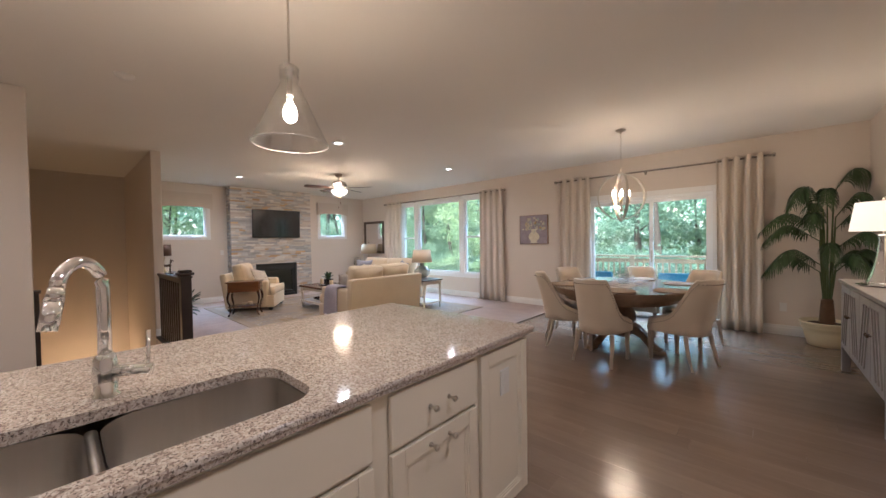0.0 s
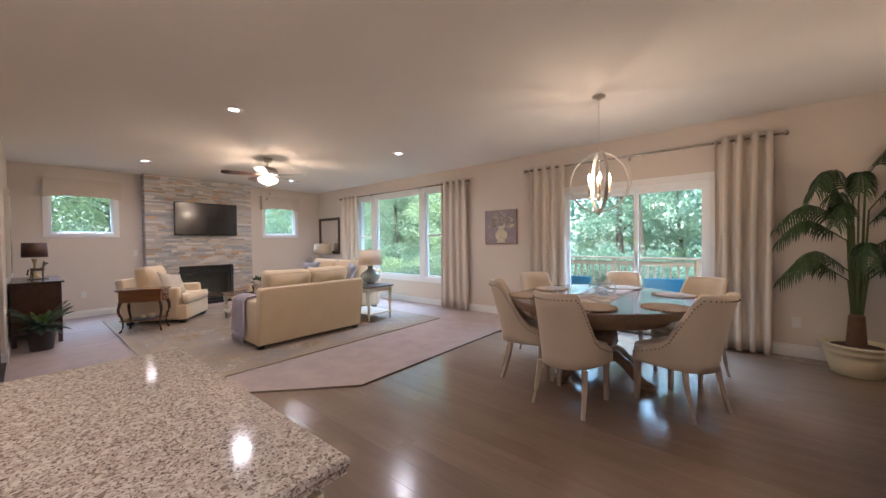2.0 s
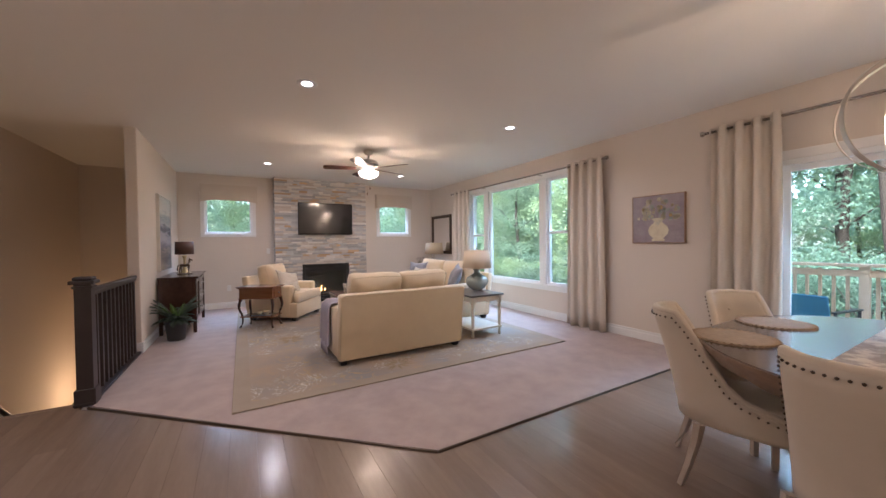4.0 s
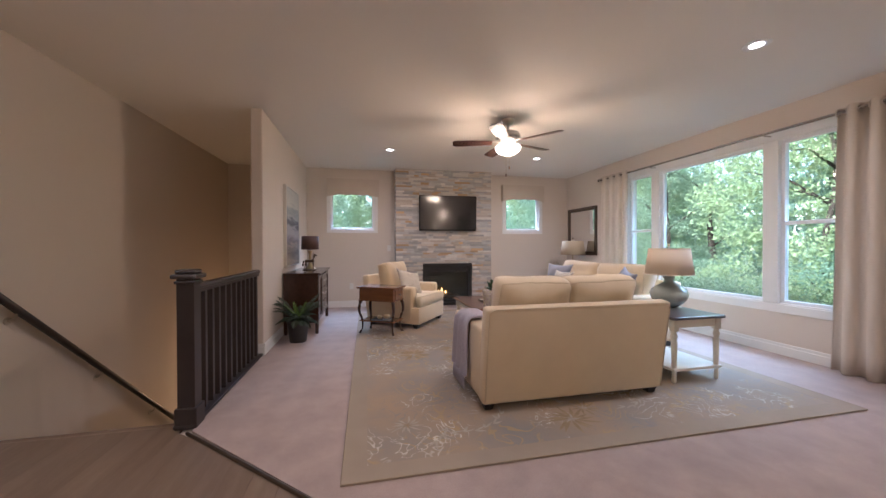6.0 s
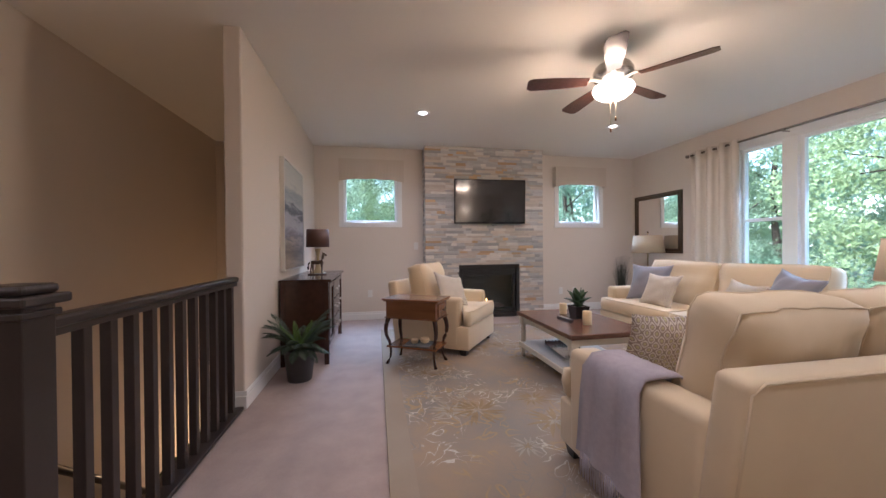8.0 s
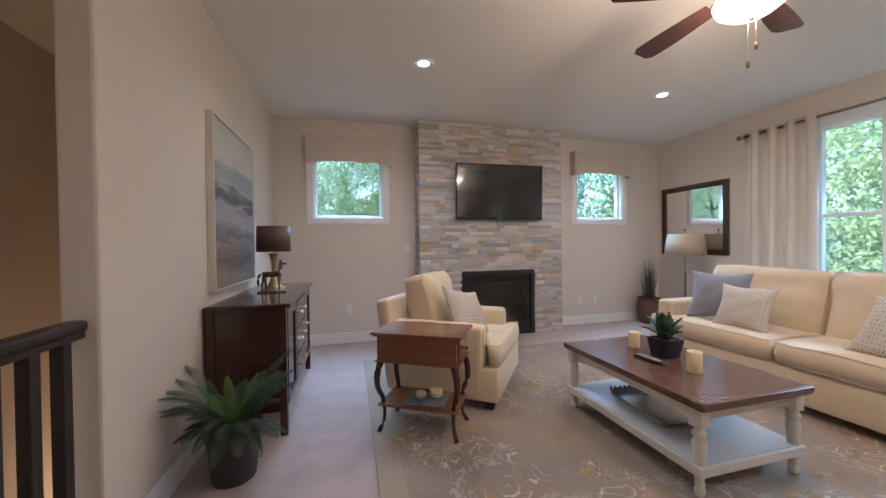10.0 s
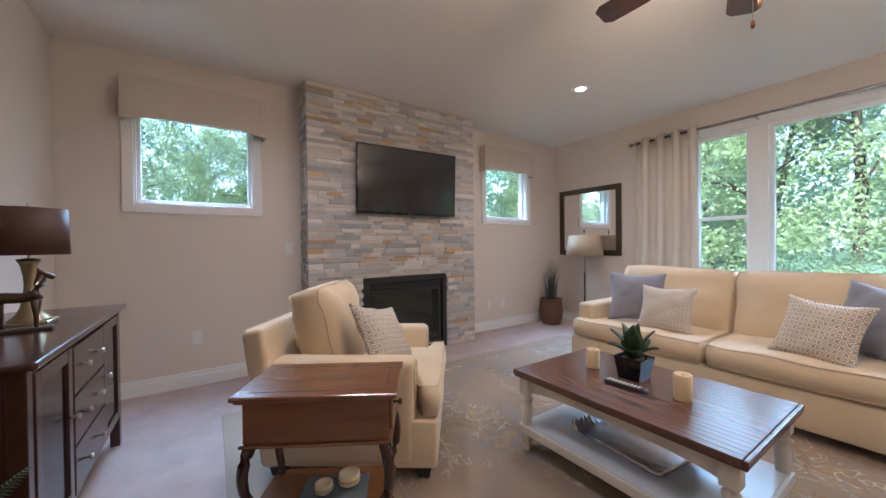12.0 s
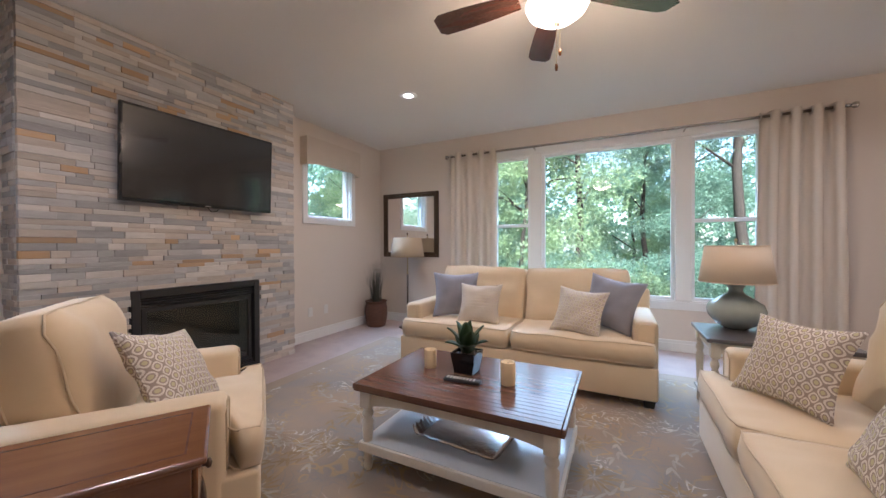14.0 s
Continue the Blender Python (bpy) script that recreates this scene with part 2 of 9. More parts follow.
def wall_with_holes(name, axis, at0, at1, u0, u1, z0, z1, holes, material, label):
    """A wall between planes at0 and at1 of the axis ('x' or 'y'), with rectangular holes (u0, u1, z0, z1)."""
    bm = new_bm()
    us = sorted({u0, u1, *[h[0] for h in holes], *[h[1] for h in holes]})
    for a, b in zip(us, us[1:]):
        cuts = sorted((h[2], h[3]) for h in holes if h[0] <= a + 1e-6 and h[1] >= b - 1e-6)
        z = z0
        spans = []
        for c, d in cuts:
            if c > z:
                spans.append((z, c))
            z = d
        if z < z1:
            spans.append((z, z1))
        for c, d in spans:
            if axis == "y":
                box(bm, (a, at0, c), (b, at1, d))
            else:
                box(bm, (at0, a, c), (at1, b, d))
    bmesh.ops.remove_doubles(bm, verts=bm.verts, dist=1e-5)
    seen = {}
    for f in list(bm.faces):
        key = tuple(sorted(v.index for v in f.verts))
        seen.setdefault(key, []).append(f)
    bm.verts.index_update()
    seen = {}
    for f in bm.faces:
        seen.setdefault(tuple(sorted(v.index for v in f.verts)), []).append(f)
    dead = [f for fs in seen.values() if len(fs) > 1 for f in fs]
    bmesh.ops.delete(bm, geom=dead, context="FACES_ONLY")
    return tagged(part(name, bm, material, None, label), kind="structure")


# ---- the shell ----
XW, YN, XE, YS = -10.02, 7.17, 0.45, -3.2
YLIV, YSTAIR = 1.59, 0.22
BIGW = (-8.10, -5.24, 0.56, 2.38)
SLIDER = (-2.90, -1.06, 0.03, 2.05)
WINA = (2.03, 2.86, 1.55, 2.30)
WINB = (5.68, 6.48, 1.55, 2.30)
wall_with_holes("wall_north", "y", YN, YN + 0.16, XW - 0.16, XE + 0.16, -0.3, CEIL, [BIGW, SLIDER], M["wall"], "greige painted wall with a triple window and a sliding glass door")
wall_with_holes("wall_west", "x", XW - 0.16, XW, YSTAIR - 0.12, YN, -1.7, CEIL, [WINA, WINB], M["wall"], "greige painted wall with two small square windows")
slab("wall_east", (XE, YS, -0.3), (XE + 0.16, YN, CEIL), M["wall"], "greige painted wall behind the sideboard")
slab("wall_south", (-5.42, YS - 0.16, -0.3), (XE + 0.16, YS, CEIL), M["wall"], "greige painted kitchen wall")
slab("wall_hall", (-5.42, YS, -0.3), (-5.28, 0.385, CEIL), M["wall"], "greige painted wall ending beside the stairs")
slab("wall_stair_south", (XW, YSTAIR - 0.12, -1.7), (-5.42, YSTAIR, CEIL), M["wall"], "greige painted wall along the descending stairs")
slab("wall_stub", (XW, YLIV - 0.12, -1.7), (-7.08, YLIV, CEIL), M["wall"], "greige painted wall between living room and stairs", bev=0.012)
slab("stair_opening_side", (-7.08, YLIV - 0.12, -1.7), (-5.56, YLIV, -0.2), M["wall"], "greige painted side below the railing")
slab("ceiling", (XW - 0.16, YS - 0.16, CEIL), (XE + 0.16, YN + 0.16, CEIL + 0.2), M["ceiling"], "white painted flat ceiling")
slab("subfloor", (-5.56, YS, -0.2), (XE, YN, -0.014), M["wall"], "floor structure under the boards")
slab("subfloor_living", (XW, YLIV - 0.10, -0.2), (-5.56, YN, -0.014), M["wall"], "floor structure under the carpet")

# ---- more materials ----
def tree_of(m):
    return m.node_tree, m.node_tree.links, m.node_tree.nodes["Principled BSDF"]


def granite():
    m = mat("granite", (0.52, 0.45, 0.39), (0.41, 0.35, 0.31), rough=0.09, scale=30, fine=160, coarse=0.25, fine_mix=0.5)
    nt, L, b = tree_of(m)
    tc = nt.nodes.new("ShaderNodeTexCoord")
    base = b.inputs["Base Color"].links[0].from_socket
    for sc, lo, hi, col in ((92, 0.50, 0.56, (0.60, 0.55, 0.50)), (118, 0.575, 0.62, (0.25, 0.195, 0.17)), (190, 0.60, 0.63, (0.11, 0.09, 0.08))):
        n = _node(nt, "ShaderNodeTexNoise", Scale=sc, Detail=2.0, Roughness=0.4, Distortion=0.6)
        off = nt.nodes.new("ShaderNodeVectorMath")
        off.inputs[1].default_value = (sc * 0.31, sc * 0.17, sc * 0.07)
        L.new(tc.outputs["Object"], off.inputs[0])
        L.new(off.outputs[0], n.inputs["Vector"])
        r = nt.nodes.new("ShaderNodeMapRange")
        r.inputs["From Min"].default_value, r.inputs["From Max"].default_value = lo, hi
        L.new(n.outputs["Fac"], r.inputs["Value"])
        x = nt.nodes.new("ShaderNodeMix")
        x.data_type = "RGBA"
        L.new(r.outputs[0], x.inputs["Factor"])
        L.new(base, x.inputs["A"])
        x.inputs["B"].default_value = (*col, 1)
        base = x.outputs["Result"]
    L.new(base, b.inputs["Base Color"])
    return m


def rug_material():
    m = mat("rug_wool", (0.35, 0.245, 0.155), (0.225, 0.205, 0.185), rough=0.95, scale=1.6, fine=220, bump=0.6, sheen=0.2, coarse=0.28, fine_mix=0.15)
    nt, L, b = tree_of(m)
    tc = nt.nodes.new("ShaderNodeTexCoord")
    base = b.inputs["Base Color"].links[0].from_socket

    def band(scale, dist, seed, lo, hi, col, fac):
        nonlocal base
        off = nt.nodes.new("ShaderNodeVectorMath")
        off.inputs[1].default_value = (seed, seed * 0.7, 0)
        L.new(tc.outputs["Object"], off.inputs[0])
        n = _node(nt, "ShaderNodeTexNoise", Scale=scale, Detail=1.2, Roughness=0.35, Distortion=dist)
        L.new(off.outputs[0], n.inputs["Vector"])
        a = nt.nodes.new("ShaderNodeMath")
        a.operation = "SUBTRACT"
        a.inputs[1].default_value = 0.5
        L.new(n.outputs["Fac"], a.inputs[0])
        ab = nt.nodes.new("ShaderNodeMath")
        ab.operation = "ABSOLUTE"
        L.new(a.outputs[0], ab.inputs[0])
        r = nt.nodes.new("ShaderNodeMapRange")
        r.inputs["From Min"].default_value, r.inputs["From Max"].default_value = lo, hi
        r.inputs["To Min"].default_value, r.inputs["To Max"].default_value = fac, 0
        L.new(ab.outputs[0], r.inputs["Value"])
        gate = _node(nt, "ShaderNodeTexNoise", Scale=2.6, Detail=1.0)
        off2 = nt.nodes.new("ShaderNodeVectorMath")
        off2.inputs[1].default_value = (-seed, seed * 1.7, 3)
        L.new(tc.outputs["Object"], off2.inputs[0])
        L.new(off2.outputs[0], gate.inputs["Vector"])
        g = nt.nodes.new("ShaderNodeMapRange")
        g.inputs["From Min"].default_value, g.inputs["From Max"].default_value = 0.50, 0.58
        L.new(gate.outputs["Fac"], g.inputs["Value"])
        mu = nt.nodes.new("ShaderNodeMath")
        mu.operation = "MULTIPLY"
        L.new(r.outputs[0], mu.inputs[0])
        L.new(g.outputs[0], mu.inputs[1])
        x = nt.nodes.new("ShaderNodeMix")
        x.data_type = "RGBA"
        L.new(mu.outputs[0], x.inputs["Factor"])
        L.new(base, x.inputs["A"])
        x.inputs["B"].default_value = (*col, 1)
        base = x.outputs["Result"]
    band(3.4, 2.6, 4.0, 0.018, 0.034, (0.40, 0.27, 0.12), 0.75)
    band(4.2, 3.2, 11.0, 0.010, 0.022, (0.60, 0.55, 0.47), 0.85)
    band(5.0, 2.2, 23.0, 0.012, 0.028, (0.20, 0.20, 0.20), 0.5)
    L.new(base, b.inputs["Base Color"])
    return m


def pattern_fabric():
    """Grey cloth with cream ogee rings."""
    m = mat("ogee_fabric", (0.74, 0.68, 0.60), (0.68, 0.62, 0.54), rough=0.9, scale=8, fine=300, bump=0.4)
    nt, L, b = tree_of(m)
    tc = nt.nodes.new("ShaderNodeTexCoord")
    mp = nt.nodes.new("ShaderNodeMapping")
    mp.inputs["Scale"].default_value = (46, 34, 0)
    L.new(tc.outputs["Object"], mp.inputs[0])
    sep = nt.nodes.new("ShaderNodeSeparateXYZ")
    L.new(mp.outputs[0], sep.inputs[0])

    def math_node(op, a, bb=None):
        n = nt.nodes.new("ShaderNodeMath")
        n.operation = op
        for i, s in enumerate((a, bb)):
            if s is None:
                continue
            if isinstance(s, (int, float)):
                n.inputs[i].default_value = s
            else:
                L.new(s, n.inputs[i])
        return n.outputs[0]
    cx = math_node("COSINE", math_node("MULTIPLY", sep.outputs[0], math.pi))
    cy = math_node("COSINE", math_node("MULTIPLY", sep.outputs[1], math.pi))
    s = math_node("ABSOLUTE", math_node("ADD", cx, cy))
    ring = math_node("MULTIPLY", math_node("GREATER_THAN", s, 0.35), math_node("LESS_THAN", s, 1.15))
    x = nt.nodes.new("ShaderNodeMix")
    x.data_type = "RGBA"
    L.new(math_node("SUBTRACT", 1.0, ring), x.inputs["Factor"])
    L.new(b.inputs["Base Color"].links[0].from_socket, x.inputs["A"])
    x.inputs["B"].default_value = (0.36, 0.295, 0.25, 1)
    dot = math_node("GREATER_THAN", s, 1.62)
    y = nt.nodes.new("ShaderNodeMix")
    y.data_type = "RGBA"
    L.new(dot, y.inputs["Factor"])
    L.new(x.outputs["Result"], y.inputs["A"])
    y.inputs["B"].default_value = (0.55, 0.50, 0.30, 1)
    L.new(y.outputs["Result"], b.inputs["Base Color"])
    return m


M["granite"] = granite()
M["rug"] = rug_material()
M["rugedge"] = mat("rug_border", (0.37, 0.295, 0.22), (0.31, 0.245, 0.185), rough=0.95, scale=3, fine=200, bump=0.6)
M["ogee"] = pattern_fabric()
M["plank"] = mat("oak_boards", (0.26, 0.185, 0.135), (0.185, 0.13, 0.095), rough=0.24, scale=2.0, fine=14, stretch=(1.0, 9, 1), bump=0.05, vary=0.08, rough_var=0.05, coarse=0.6, fine_mix=0.35, coat=0.4)
M["cabinet"] = mat("cream_cabinet_paint", (0.74, 0.68, 0.57), (0.70, 0.64, 0.53), rough=0.38, scale=2, fine=90, bump=0.02, coarse=0.9)
M["cream"] = mat("cream_sofa_cloth", (0.70, 0.565, 0.38), (0.64, 0.505, 0.33), rough=0.92, scale=5, fine=380, bump=0.5, sheen=0.3)
M["piping"] = mat("cream_piping", (0.66, 0.53, 0.365), rough=0.9)
M["linen"] = mat("linen_cloth", (0.66, 0.57, 0.46), (0.60, 0.51, 0.40), rough=0.92, scale=5, fine=420, bump=0.5, sheen=0.2)
M["curtain"] = mat("curtain_linen", (0.69, 0.615, 0.53), (0.62, 0.545, 0.46), rough=0.9, scale=3, fine=420, bump=0.35, stretch=(1, 1, 0.6), coarse=0.6, fine_mix=0.6)
M["valance"] = mat("valance_linen", (0.62, 0.54, 0.46), (0.58, 0.50, 0.42), rough=0.9, scale=4, fine=200, bump=0.3)
M["greycloth"] = mat("slate_cloth", (0.27, 0.265, 0.30), (0.22, 0.215, 0.25), rough=0.9, scale=8, fine=300, bump=0.4, sheen=0.2)
M["throw"] = mat("lavender_knit", (0.45, 0.41, 0.46), (0.36, 0.33, 0.38), rough=0.95, scale=40, fine=200, bump=0.8, stretch=(1, 1, 1))
M["nickel"] = mat("brushed_nickel", (0.62, 0.57, 0.50), (0.55, 0.50, 0.44), rough=0.28, metal=1.0, fine=200)
M["rodmetal"] = mat("brushed_rod_metal", (0.52, 0.50, 0.48), (0.44, 0.42, 0.40), rough=0.26, metal=0.9)
M["chrome"] = mat("polished_chrome", (0.80, 0.80, 0.80), (0.78, 0.78, 0.78), rough=0.06, metal=1.0)
M["steel"] = mat("brushed_steel", (0.68, 0.66, 0.63), (0.60, 0.58, 0.56), rough=0.28, metal=1.0, scale=3, fine=60, stretch=(1, 14, 1), coarse=0.7)
M["brass"] = mat("aged_brass", (0.55, 0.44, 0.26), (0.45, 0.35, 0.20), rough=0.3, metal=1.0)
M["bronze"] = mat("dark_bronze", (0.14, 0.10, 0.07), (0.08, 0.055, 0.04), rough=0.38, metal=0.8)
M["black"] = mat("black_metal", (0.022, 0.021, 0.021), (0.016, 0.015, 0.015), rough=0.42, bump=0.03)
M["screen"] = mat("tv_screen", (0.022, 0.021, 0.023), (0.020, 0.019, 0.021), rough=0.06, coat=1.0)
M["gloss_black"] = mat("gloss_black_plastic", (0.015, 0.015, 0.016), rough=0.12)
M["cherry"] = mat("cherry_wood", (0.225, 0.094, 0.034), (0.13, 0.050, 0.020), rough=0.24, scale=2.5, fine=30, stretch=(1, 8, 8), bump=0.03, coarse=0.6, coat=0.3)
M["mahog"] = mat("dark_mahogany", (0.055, 0.022, 0.014), (0.032, 0.013, 0.009), rough=0.22, scale=2.5, fine=30, stretch=(1, 8, 8), bump=0.03, coat=0.35)
M["walnut"] = mat("walnut_boards", (0.16, 0.075, 0.045), (0.095, 0.042, 0.026), rough=0.25, scale=3, fine=30, stretch=(1, 8, 8), bump=0.04, coat=0.25)
M["oldoak"] = mat("weathered_oak", (0.28, 0.18, 0.11), (0.17, 0.11, 0.07), rough=0.35, scale=3, fine=34, stretch=(1, 9, 9), bump=0.06, coat=0.2)
M["tabletop"] = mat("dark_oak_top", (0.15, 0.105, 0.08), (0.09, 0.065, 0.05), rough=0.16, scale=3, fine=34, stretch=(9, 1, 1), bump=0.03, coat=0.4)
M["whitewash"] = mat("whitewashed_wood", (0.50, 0.42, 0.34), (0.36, 0.28, 0.21), rough=0.6, scale=5, fine=50, stretch=(6, 6, 1), bump=0.1)
M["antique"] = mat("antique_white_paint", (0.72, 0.66, 0.55), (0.60, 0.53, 0.42), rough=0.45, scale=5, fine=60, bump=0.05)
M["shelf"] = mat("pale_shelf_paint", (0.66, 0.67, 0.66), (0.60, 0.61, 0.60), rough=0.2, scale=2, coarse=0.8)
M["slatewood"] = mat("grey_table_top", (0.11, 0.095, 0.09), (0.07, 0.06, 0.058), rough=0.28, scale=3, fine=34, stretch=(1, 8, 8))
M["greywood"] = mat("grey_washed_wood", (0.34, 0.31, 0.30), (0.25, 0.23, 0.22), rough=0.55, scale=4, fine=50, stretch=(1, 5, 1), bump=0.08)
M["celadon"] = mat("celadon_glaze", (0.42, 0.47, 0.43), (0.35, 0.40, 0.37), rough=0.08, scale=9, fine=40, coat=0.5)
M["shade"] = mat("lamp_shade_linen", (0.74, 0.62, 0.48), (0.70, 0.58, 0.44), rough=0.85, fine=300, bump=0.2)
M["litshade"] = glow("lit_shade_linen", (1.0, 0.78, 0.52), 0.12)
M["brownshade"] = mat("brown_shade_silk", (0.105, 0.052, 0.036), (0.085, 0.042, 0.03), rough=0.55, fine=300, bump=0.1)
M["bulb"] = glow("lit_bulb", (1.0, 0.86, 0.62), 3.6)
M["canlens"] = glow("lit_lens", (1.0, 0.93, 0.82), 1.68)
M["fanglass"] = glow("lit_frosted_glass", (1.0, 0.84, 0.60), 0.6)
M["seeded"] = glass("seeded_glass", (0.95, 0.95, 0.94), 2.3, 0.06)
M["jarglass"] = glass("jar_glass", (0.93, 0.95, 0.95), 1.6, 0.03)
M["mirror"] = mat("mirror_silver", (0.88, 0.88, 0.88), (0.88, 0.88, 0.88), rough=0.02, metal=1.0)
M["leaf"] = mat("houseplant_leaf", (0.05, 0.095, 0.035), (0.026, 0.055, 0.022), rough=0.4, scale=9, fine=60, island=0.3)
M["fern"] = mat("fern_frond", (0.06, 0.095, 0.055), (0.035, 0.058, 0.036), rough=0.6, scale=9, fine=60, island=0.35)
M["grassblade"] = mat("dark_grass_blade", (0.05, 0.055, 0.035), (0.03, 0.028, 0.02), rough=0.6, island=0.3)
M["bark"] = mat("palm_bark", (0.15, 0.08, 0.045), (0.08, 0.045, 0.025), rough=0.85, scale=14, fine=60, bump=0.6)
M["creampot"] = mat("cream_pot_glaze", (0.72, 0.64, 0.44), (0.66, 0.58, 0.39), rough=0.35, scale=4)
M["charpot"] = mat("charcoal_pot", (0.055, 0.05, 0.05), (0.04, 0.037, 0.037), rough=0.5)
M["basket"] = mat("woven_basket", (0.15, 0.065, 0.035), (0.07, 0.03, 0.018), rough=0.6, scale=20, fine=120, stretch=(1, 1, 6), bump=0.6)
M["soil"] = mat("potting_soil", (0.05, 0.033, 0.022), rough=0.95, scale=30, bump=0.8)
M["pebble"] = mat("pale_pebbles", (0.40, 0.33, 0.26), (0.20, 0.15, 0.11), rough=0.6, scale=50, coarse=0.3, bump=0.8)
M["wax"] = mat("ivory_wax", (0.78, 0.62, 0.38), (0.74, 0.57, 0.33), rough=0.45, scale=8)
M["blueglass"] = mat("slate_blue_tray", (0.17, 0.20, 0.22), (0.13, 0.16, 0.18), rough=0.18)
M["placemat"] = mat("woven_placemat", (0.40, 0.29, 0.18), (0.25, 0.17, 0.10), rough=0.9, scale=40, fine=200, bump=0.8)
M["runner"] = mat("scroll_runner", (0.62, 0.53, 0.42), (0.34, 0.28, 0.23), rough=0.9, scale=9, fine=200, bump=0.3, coarse=0.12, fine_mix=0.08)
M["log"] = mat("ceramic_log", (0.16, 0.10, 0.07), (0.05, 0.035, 0.03), rough=0.9, scale=20, bump=0.8)
M["fire"] = glow("gas_flame", (1.0, 0.45, 0.10), 1.68)
M["plastic"] = mat("white_plastic", (0.75, 0.73, 0.69), rough=0.4)
M["stairs"] = mat("stair_carpet", (0.42, 0.35, 0.29), (0.36, 0.29, 0.24), rough=0.95, scale=4, fine=220, bump=0.8)


# ---- floors ----
BX0, BY0, BX1, BY1 = -5.45, 1.55, -3.46, 3.70


def carpet_edge(y):
    """Where the boards meet the carpet at this y."""
    if y <= BY0:
        return -5.56
    if y >= BY1:
        return BX1
    return BX0 + (BX1 - BX0) * (y - BY0) / (BY1 - BY0)


def carpet():
    bm = new_bm()
    pts = [(XW, YLIV), (BX0, YLIV), (BX1, BY1), (BX1, YN), (XW, YN)]
    lo = [bm.verts.new((x, y, -0.01)) for x, y in pts]
    hi = [bm.verts.new((x, y, 0.008)) for x, y in pts]
    bm.faces.new(hi)
    bm.faces.new(lo[::-1])
    for k in range(5):
        j = (k + 1) % 5
        bm.faces.new((lo[k], lo[j], hi[j], hi[k]))
    single("floor_carpet", bm, M["carpet"], "mauve beige wall-to-wall carpet in the living room", kind="structure")
    bm = new_bm()
    tube(bm, [(BX0 + 0.02, BY0 + 0.02, 0.003), (BX1, BY1, 0.003)], 0.011, 8)
    tube(bm, [(BX1, BY1, 0.003), (BX1, YN, 0.003)], 0.011, 8)
    single("carpet_trim", bm, M["bronze"], "dark metal strip where carpet meets the boards", kind="structure")


carpet()

# ---- baseboards ----
def baseboard(a, b, side):
    """Along the wall from a to b; side: the way into the room."""
    (x0, y0), (x1, y1) = a, b
    sx, sy = side
    bm = new_bm()
    for t, z0, z1 in ((0.016, 0.0, 0.10), (0.009, 0.10, 0.135)):
        box(bm, (min(x0, x1) + min(0, sx * t), min(y0, y1) + min(0, sy * t), z0), (max(x0, x1) + max(0, sx * t), max(y0, y1) + max(0, sy * t), z1), 0.003)
    single("baseboard", bm, M["white"], "white painted moulded baseboard along the wall foot", kind="structure")


baseboard((XW, YN), (-2.99, YN), (0, -1))
baseboard((-0.97, YN), (XE, YN), (0, -1))
baseboard((XW, YLIV), (XW, 3.26), (1, 0))
baseboard((XW, 5.26), (XW, YN - 0.02), (1, 0))
baseboard((XW + 0.02, YLIV), (-7.08, YLIV), (0, 1))
baseboard((-7.08, YLIV - 0.12), (-7.08, YLIV + 0.016), (1, 0))
baseboard((XE, YS), (XE, YN - 0.02), (-1, 0))
baseboard((-5.28, YS), (-5.28, 0.385), (1, 0))


# ---- windows ----
def frame_ring(bm, x0, x1, z0, z1, y0, y1, w, bev=0.004):
    box(bm, (x0, y0, z0), (x0 + w, y1, z1), bev)
    box(bm, (x1 - w, y0, z0), (x1, y1, z1), bev)
    box(bm, (x0 + w, y0 + 0.001, z0), (x1 - w, y1 - 0.001, z0 + w), bev)
    box(bm, (x0 + w, y0 + 0.001, z1 - w), (x1 - w, y1 - 0.001, z1), bev)


def pane(parent, x0, x1, z0, z1, y):
    bm = new_bm()
    box(bm, (x0, y - 0.003, z0), (x1, y + 0.003, z1))
    p = part("pane", bm, M["pane"], parent)
    p.visible_shadow = False
    return p


def casing(parent, x0, x1, z0, z1, w, sill=True):
    """Flat trim round an opening in a wall that faces -y at y = 0."""
    for n, lo, hi in (("casing_side", (x0 - w, -0.018, z0 - w), (x0, 0, z1 + w)), ("casing_side", (x1, -0.018, z0 - w), (x1 + w, 0, z1 + w)),
                      ("casing_head", (x0, -0.017, z1), (x1, 0, z1 + w)), ("window_sill", (x0, -0.017, z0 - w), (x1, 0, z0))):
        bm = new_bm()
        box(bm, lo, hi, 0.004)
        part(n, bm, M["white"], parent)
    bm = new_bm()
    for lo, hi in (((x0, 0, z0), (x0 + 0.012, 0.09, z1)), ((x1 - 0.012, 0, z0), (x1, 0.09, z1)), ((x0 + 0.012, 0, z0), (x1 - 0.012, 0.09, z0 + 0.012)), ((x0 + 0.012, 0, z1 - 0.012), (x1 - 0.012, 0.09, z1))):
        box(bm, lo, hi)
    part("jamb", bm, M["white"], parent)


